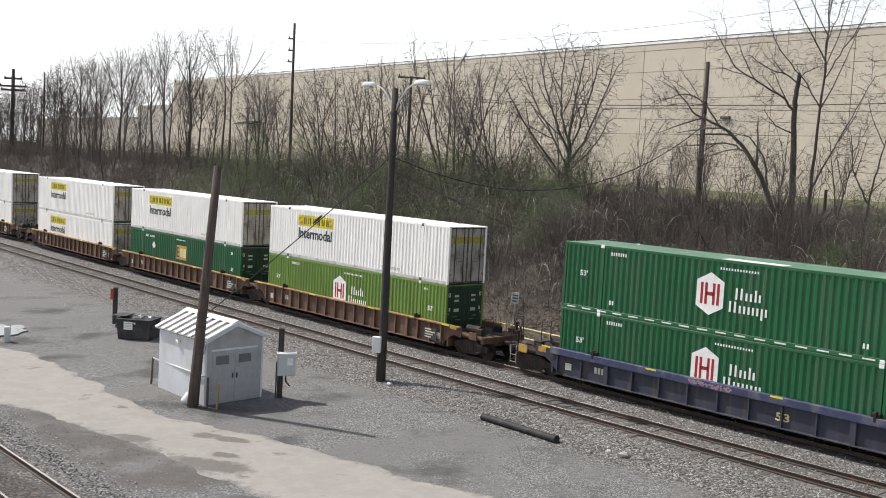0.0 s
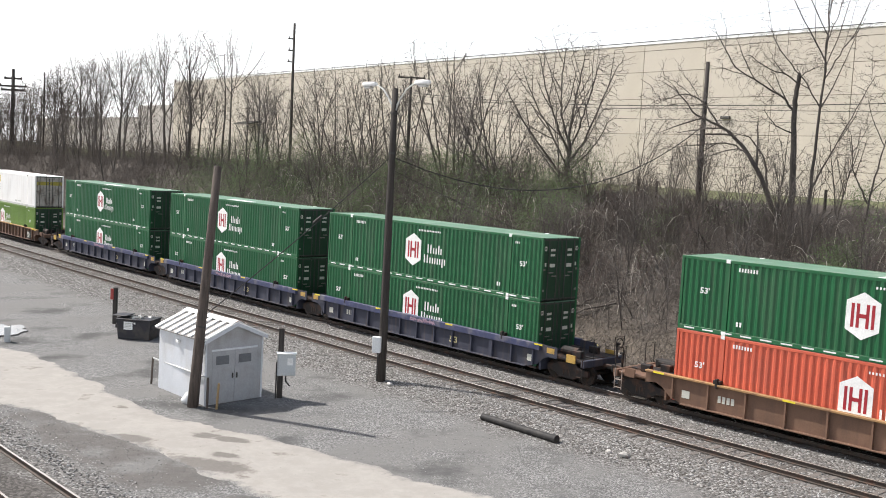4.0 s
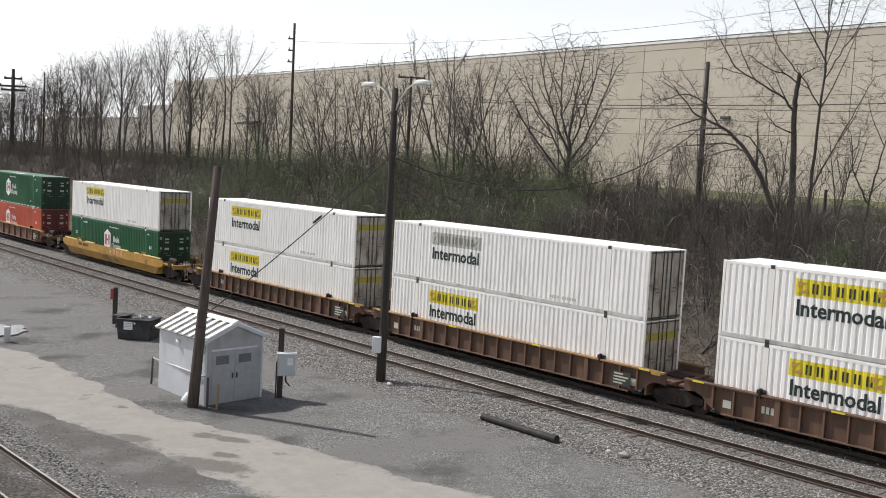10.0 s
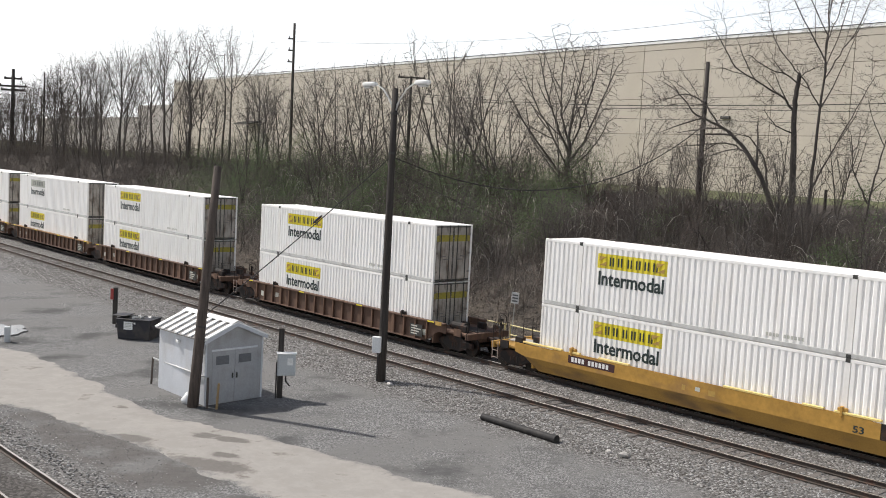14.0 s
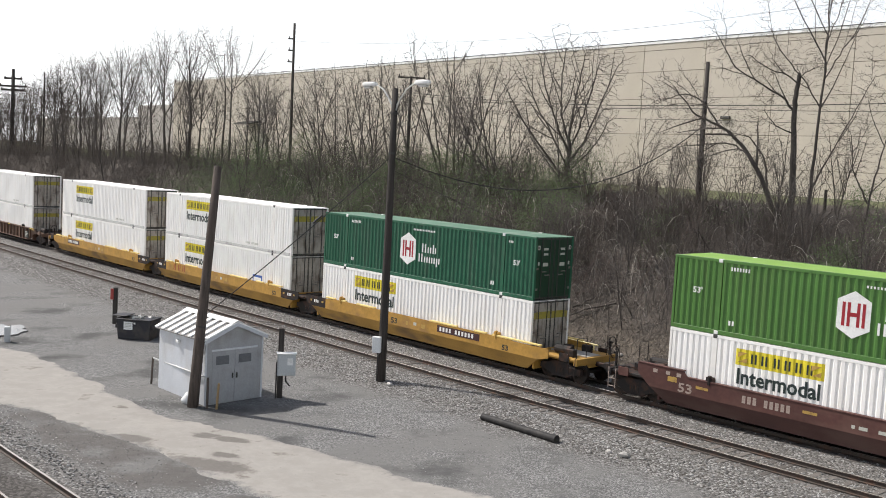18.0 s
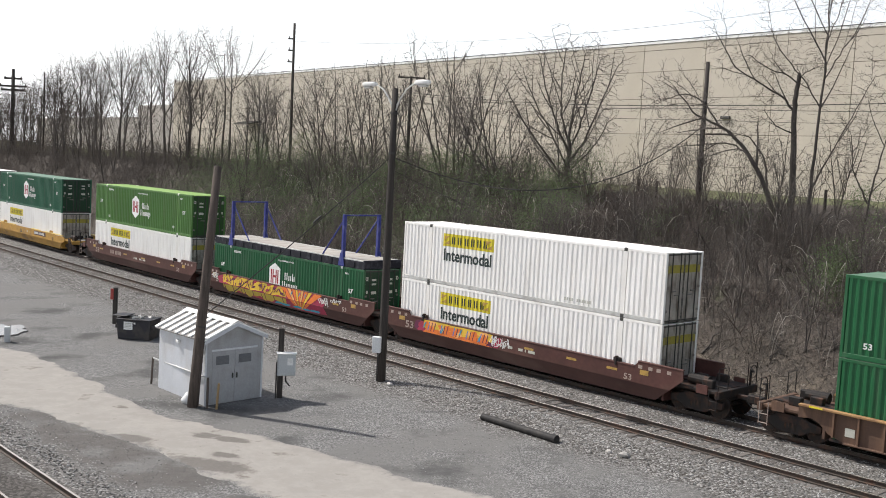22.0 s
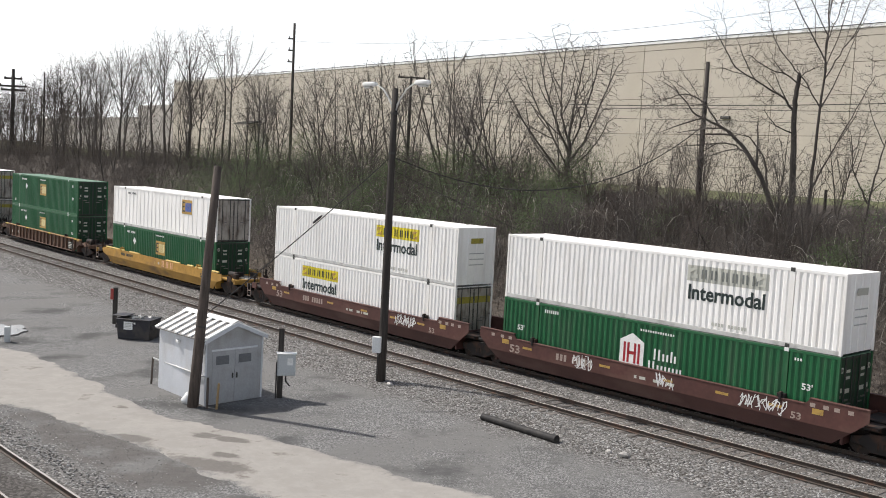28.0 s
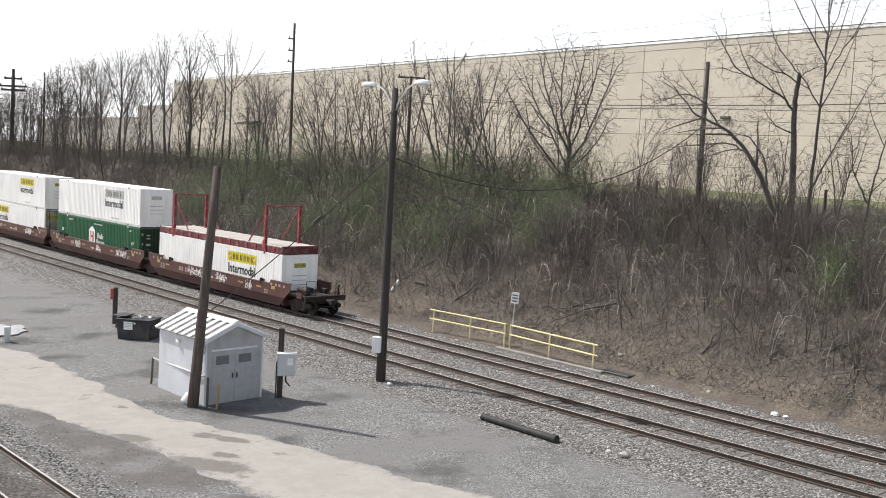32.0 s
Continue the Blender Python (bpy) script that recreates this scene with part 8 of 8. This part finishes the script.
water = surface("puddle_water", (0.16, 0.15, 0.14), 0.03, big=(1, 0.05), small=(3, 0.03), bump=0.0, spec=0.9)
solo("puddle", Shape().prism([(1.2 * math.cos(i * math.pi / 12) * (1 + 0.2 * math.sin(i * 2.3)), 1.9 * math.sin(i * math.pi / 12) * (1 + 0.15 * math.sin(i * 1.7))) for i in range(24)], -0.03, 0.035, "z"), water, pose(-22.4, 50.6, ground_at(-22.4, 50.6) + 0.02), "shallow bright puddle in the yard", "puddle")

# ---------------- litter and loose stones ----------------
stone_mat = surface("pale_stone", (0.48, 0.46, 0.43), 0.9, random=0.4)
rr = random.Random(8)
for i, (x, y, r) in enumerate(((6.55, 33.78, 0.2), (6.1, 34.2, 0.12), (9.9, 45.3, 0.12), (14.34, 41.8, 0.2), (14.7, 41.5, 0.13), (12.4, 45.1, 0.12), (18.2, 37.7, 0.15), (1.0, 55.0, 0.1), (9.2, 50.2, 0.16), (4.6, 42.7, 0.12), (-2.0, 42.9, 0.14))):
    s = Shape()
    s.tube([(0, 0, -r * 0.4), (0, 0, -r * 0.1), (r * 0.1, 0, r * 0.35), (r * 0.05, 0, r * 0.55)], [r * 0.7, r, r * 0.75, r * 0.15], 7)
    solo("pale_rock" if i != 3 else "white_rag", s, stone_mat if i not in (3, 4) else marking_white, pose(x, y, ground_at(x, y) + r * 0.3, rr.uniform(-15, 15), rr.uniform(-15, 15), rr.uniform(0, 360)), "pale rock lying beside the track" if i != 3 else "crumpled white rag at the foot of the bank", "rock" if i != 3 else "rag", "pale rocks by the track" if i != 3 else "")
rags = ((-12.6, 7.6, 0.26), (-12.4, 7.0, 0.18))
for s0, lat, r in rags:
    x, y = beside(s0, lat)
    solo("white_bag", Shape().tube([(0, 0, -0.1), (0, 0, r * 0.3), (0.05, 0, r), (0.02, 0, r * 1.4)], [r * 0.5, r * 0.6, r * 0.4, r * 0.1], 8), marking_white, pose(x, y, ground_at(x, y) + 0.1), "torn white plastic bag caught in the brush", "bag", smooth=True)


def stones(name, count, s_range, lat_range, size, seed, label, material):
    """Loose ballast stones, each a rough lump."""
    g = np.random.default_rng(seed)
    lump = np.array([(1, 0, 0), (-1, 0, 0), (0, 1, 0), (0, -1, 0), (0, 0, 0.8), (0, 0, -0.6)], float)
    faces = np.array([(0, 2, 4), (2, 1, 4), (1, 3, 4), (3, 0, 4), (2, 0, 5), (1, 2, 5), (3, 1, 5), (0, 3, 5)])
    s, lat = g.uniform(*s_range, count), g.uniform(*lat_range, count)
    h = np.interp(s, _s, _h)
    x, y = np.interp(s, _s, _x) - np.sin(h) * lat, np.interp(s, _s, _y) + np.cos(h) * lat
    z = ground_z(x, y)
    v = lump[None] * (size * g.uniform(0.5, 1.3, (count, 1, 3)))
    a = g.uniform(0, 6.28, count)
    c, d = np.cos(a)[:, None], np.sin(a)[:, None]
    vx, vy = v[:, :, 0] * c - v[:, :, 1] * d, v[:, :, 0] * d + v[:, :, 1] * c
    tilt = g.normal(0, 0.35, (count, 1))
    vz = v[:, :, 2] + tilt * vx
    verts = np.stack((vx + x[:, None], vy + y[:, None], vz + z[:, None]), -1).reshape(-1, 3)
    f = (faces[None] + (np.arange(count) * 6)[:, None, None]).reshape(-1, 3)
    return solo(name, array_mesh(name, verts, f), material, Matrix(), label, "gravel", kind="stuff")


def stone_material(name, dark, light):
    m = bpy.data.materials.new(name)
    m.use_nodes = True
    N, L = m.node_tree.nodes, m.node_tree.links
    geo = N.new("ShaderNodeNewGeometry")
    p = N.new("ShaderNodeMath")
    p.operation = "POWER"
    p.inputs[1].default_value = 1.8
    L.new(geo.outputs["Random Per Island"], p.inputs[0])
    mx = N.new("ShaderNodeMix")
    mx.data_type = "RGBA"
    mx.inputs["A"].default_value, mx.inputs["B"].default_value = (*dark, 1), (*light, 1)
    L.new(p.outputs[0], mx.inputs["Factor"])
    L.new(mx.outputs["Result"], N["Principled BSDF"].inputs["Base Color"])
    N["Principled BSDF"].inputs["Roughness"].default_value = 0.95
    return m


ballast_stone = stone_material("ballast_stone", (0.09, 0.087, 0.083), (0.46, 0.45, 0.435))
yard_stone = stone_material("yard_stone", (0.09, 0.088, 0.085), (0.31, 0.305, 0.295))
stones("ballast_stones", 18000, (-46, 30), (-8.2, 3.4), 0.055, 3, "loose grey ballast stones round the rails", ballast_stone)
stones("track_stones", 2600, (-4, 26), (-24.2, -22.0), 0.045, 6, "loose stones beside the yard track", ballast_stone)
stones("yard_stones", 9000, (-20, 26), (-23.5, -8.0), 0.030, 4, "scattered gravel stones in the yard", yard_stone)
canes("bramble_canes", 2400, (-40, 32), (7.0, 18), 61, "pale arching bramble canes and dead vines on the bank", stone_material("pale_cane", (0.10, 0.088, 0.078), (0.50, 0.46, 0.41)), (1.0, 2.6), (0.011, 0.025))
canes("dark_canes", 1300, (-60, 32), (6.5, 21), 62, "dark arching stems tangled on the bank", stone_material("dark_cane", (0.035, 0.030, 0.027), (0.11, 0.092, 0.080)), (1.5, 4.0), (0.011, 0.026))
loose_bits("fallen_sticks", 24000, (-50, 34), (4.9, 17.5), 41, "thin dead sticks and stems on the bank", stone_material("dead_stick", (0.045, 0.038, 0.033), (0.30, 0.26, 0.22)), False)
loose_bits("dead_leaves", 30000, (-45, 34), (4.9, 15), 42, "brown dead leaves strewn over the bank", stone_material("dead_leaf", (0.070, 0.060, 0.051), (0.27, 0.245, 0.215)), True)

# ---------------- motion ----------------
def rolled(t):
    """How far the train has gone after t seconds."""
    return 14.0412 * t + 0.00071 * t * t - 0.0001913 * t ** 3


def on_rails(s, z, turned):
    """The pose of a car, or of what it carries, whose middle is at s."""
    ax, ay, _ = on_track(s - TRUCK_X)
    bx, by, _ = on_track(s + TRUCK_X)
    m = Matrix.Translation(((ax + bx) / 2, (ay + by) / 2, z)) @ Matrix.Rotation(math.atan2(by - ay, bx - ax), 4, "Z")
    return m @ Matrix.Rotation(math.pi, 4, "Z") if turned else m


def motions():
    """The train rolls away to the left, slowing slightly; its wheels turn."""
    times = [i * 0.5 for i in range(65)]
    for ob, s, z, turned in MOVERS:
        walk(ob, [(t, on_rails(s - rolled(t), z, turned)) for t in times])
    start = {ob: s for ob, s, z, turned in MOVERS}
    for car, wheel, x in WHEELSETS:
        rows, spin = [], None
        for i in range(961):
            t = i / FPS
            s = start[car] - rolled(t)
            if -80 < s < 42:
                angle = -rolled(t) / WHEEL_R
            elif i % 30 == 0 or i == 960:
                angle = 0.0 if spin is None else spin
            else:
                continue
            if spin is not None and abs(angle - spin) > 1.4:
                # while out of sight, turn on in small steps
                angle = spin + (angle - spin + math.pi) % (2 * math.pi) - math.pi
                angle = max(spin - 1.4, min(spin + 1.4, angle))
            spin = angle
            rows.append((t, Matrix.Translation((x, 0, WHEEL_R)) @ Matrix.Rotation(angle, 4, "Y")))
        walk(wheel, rows)


motions()
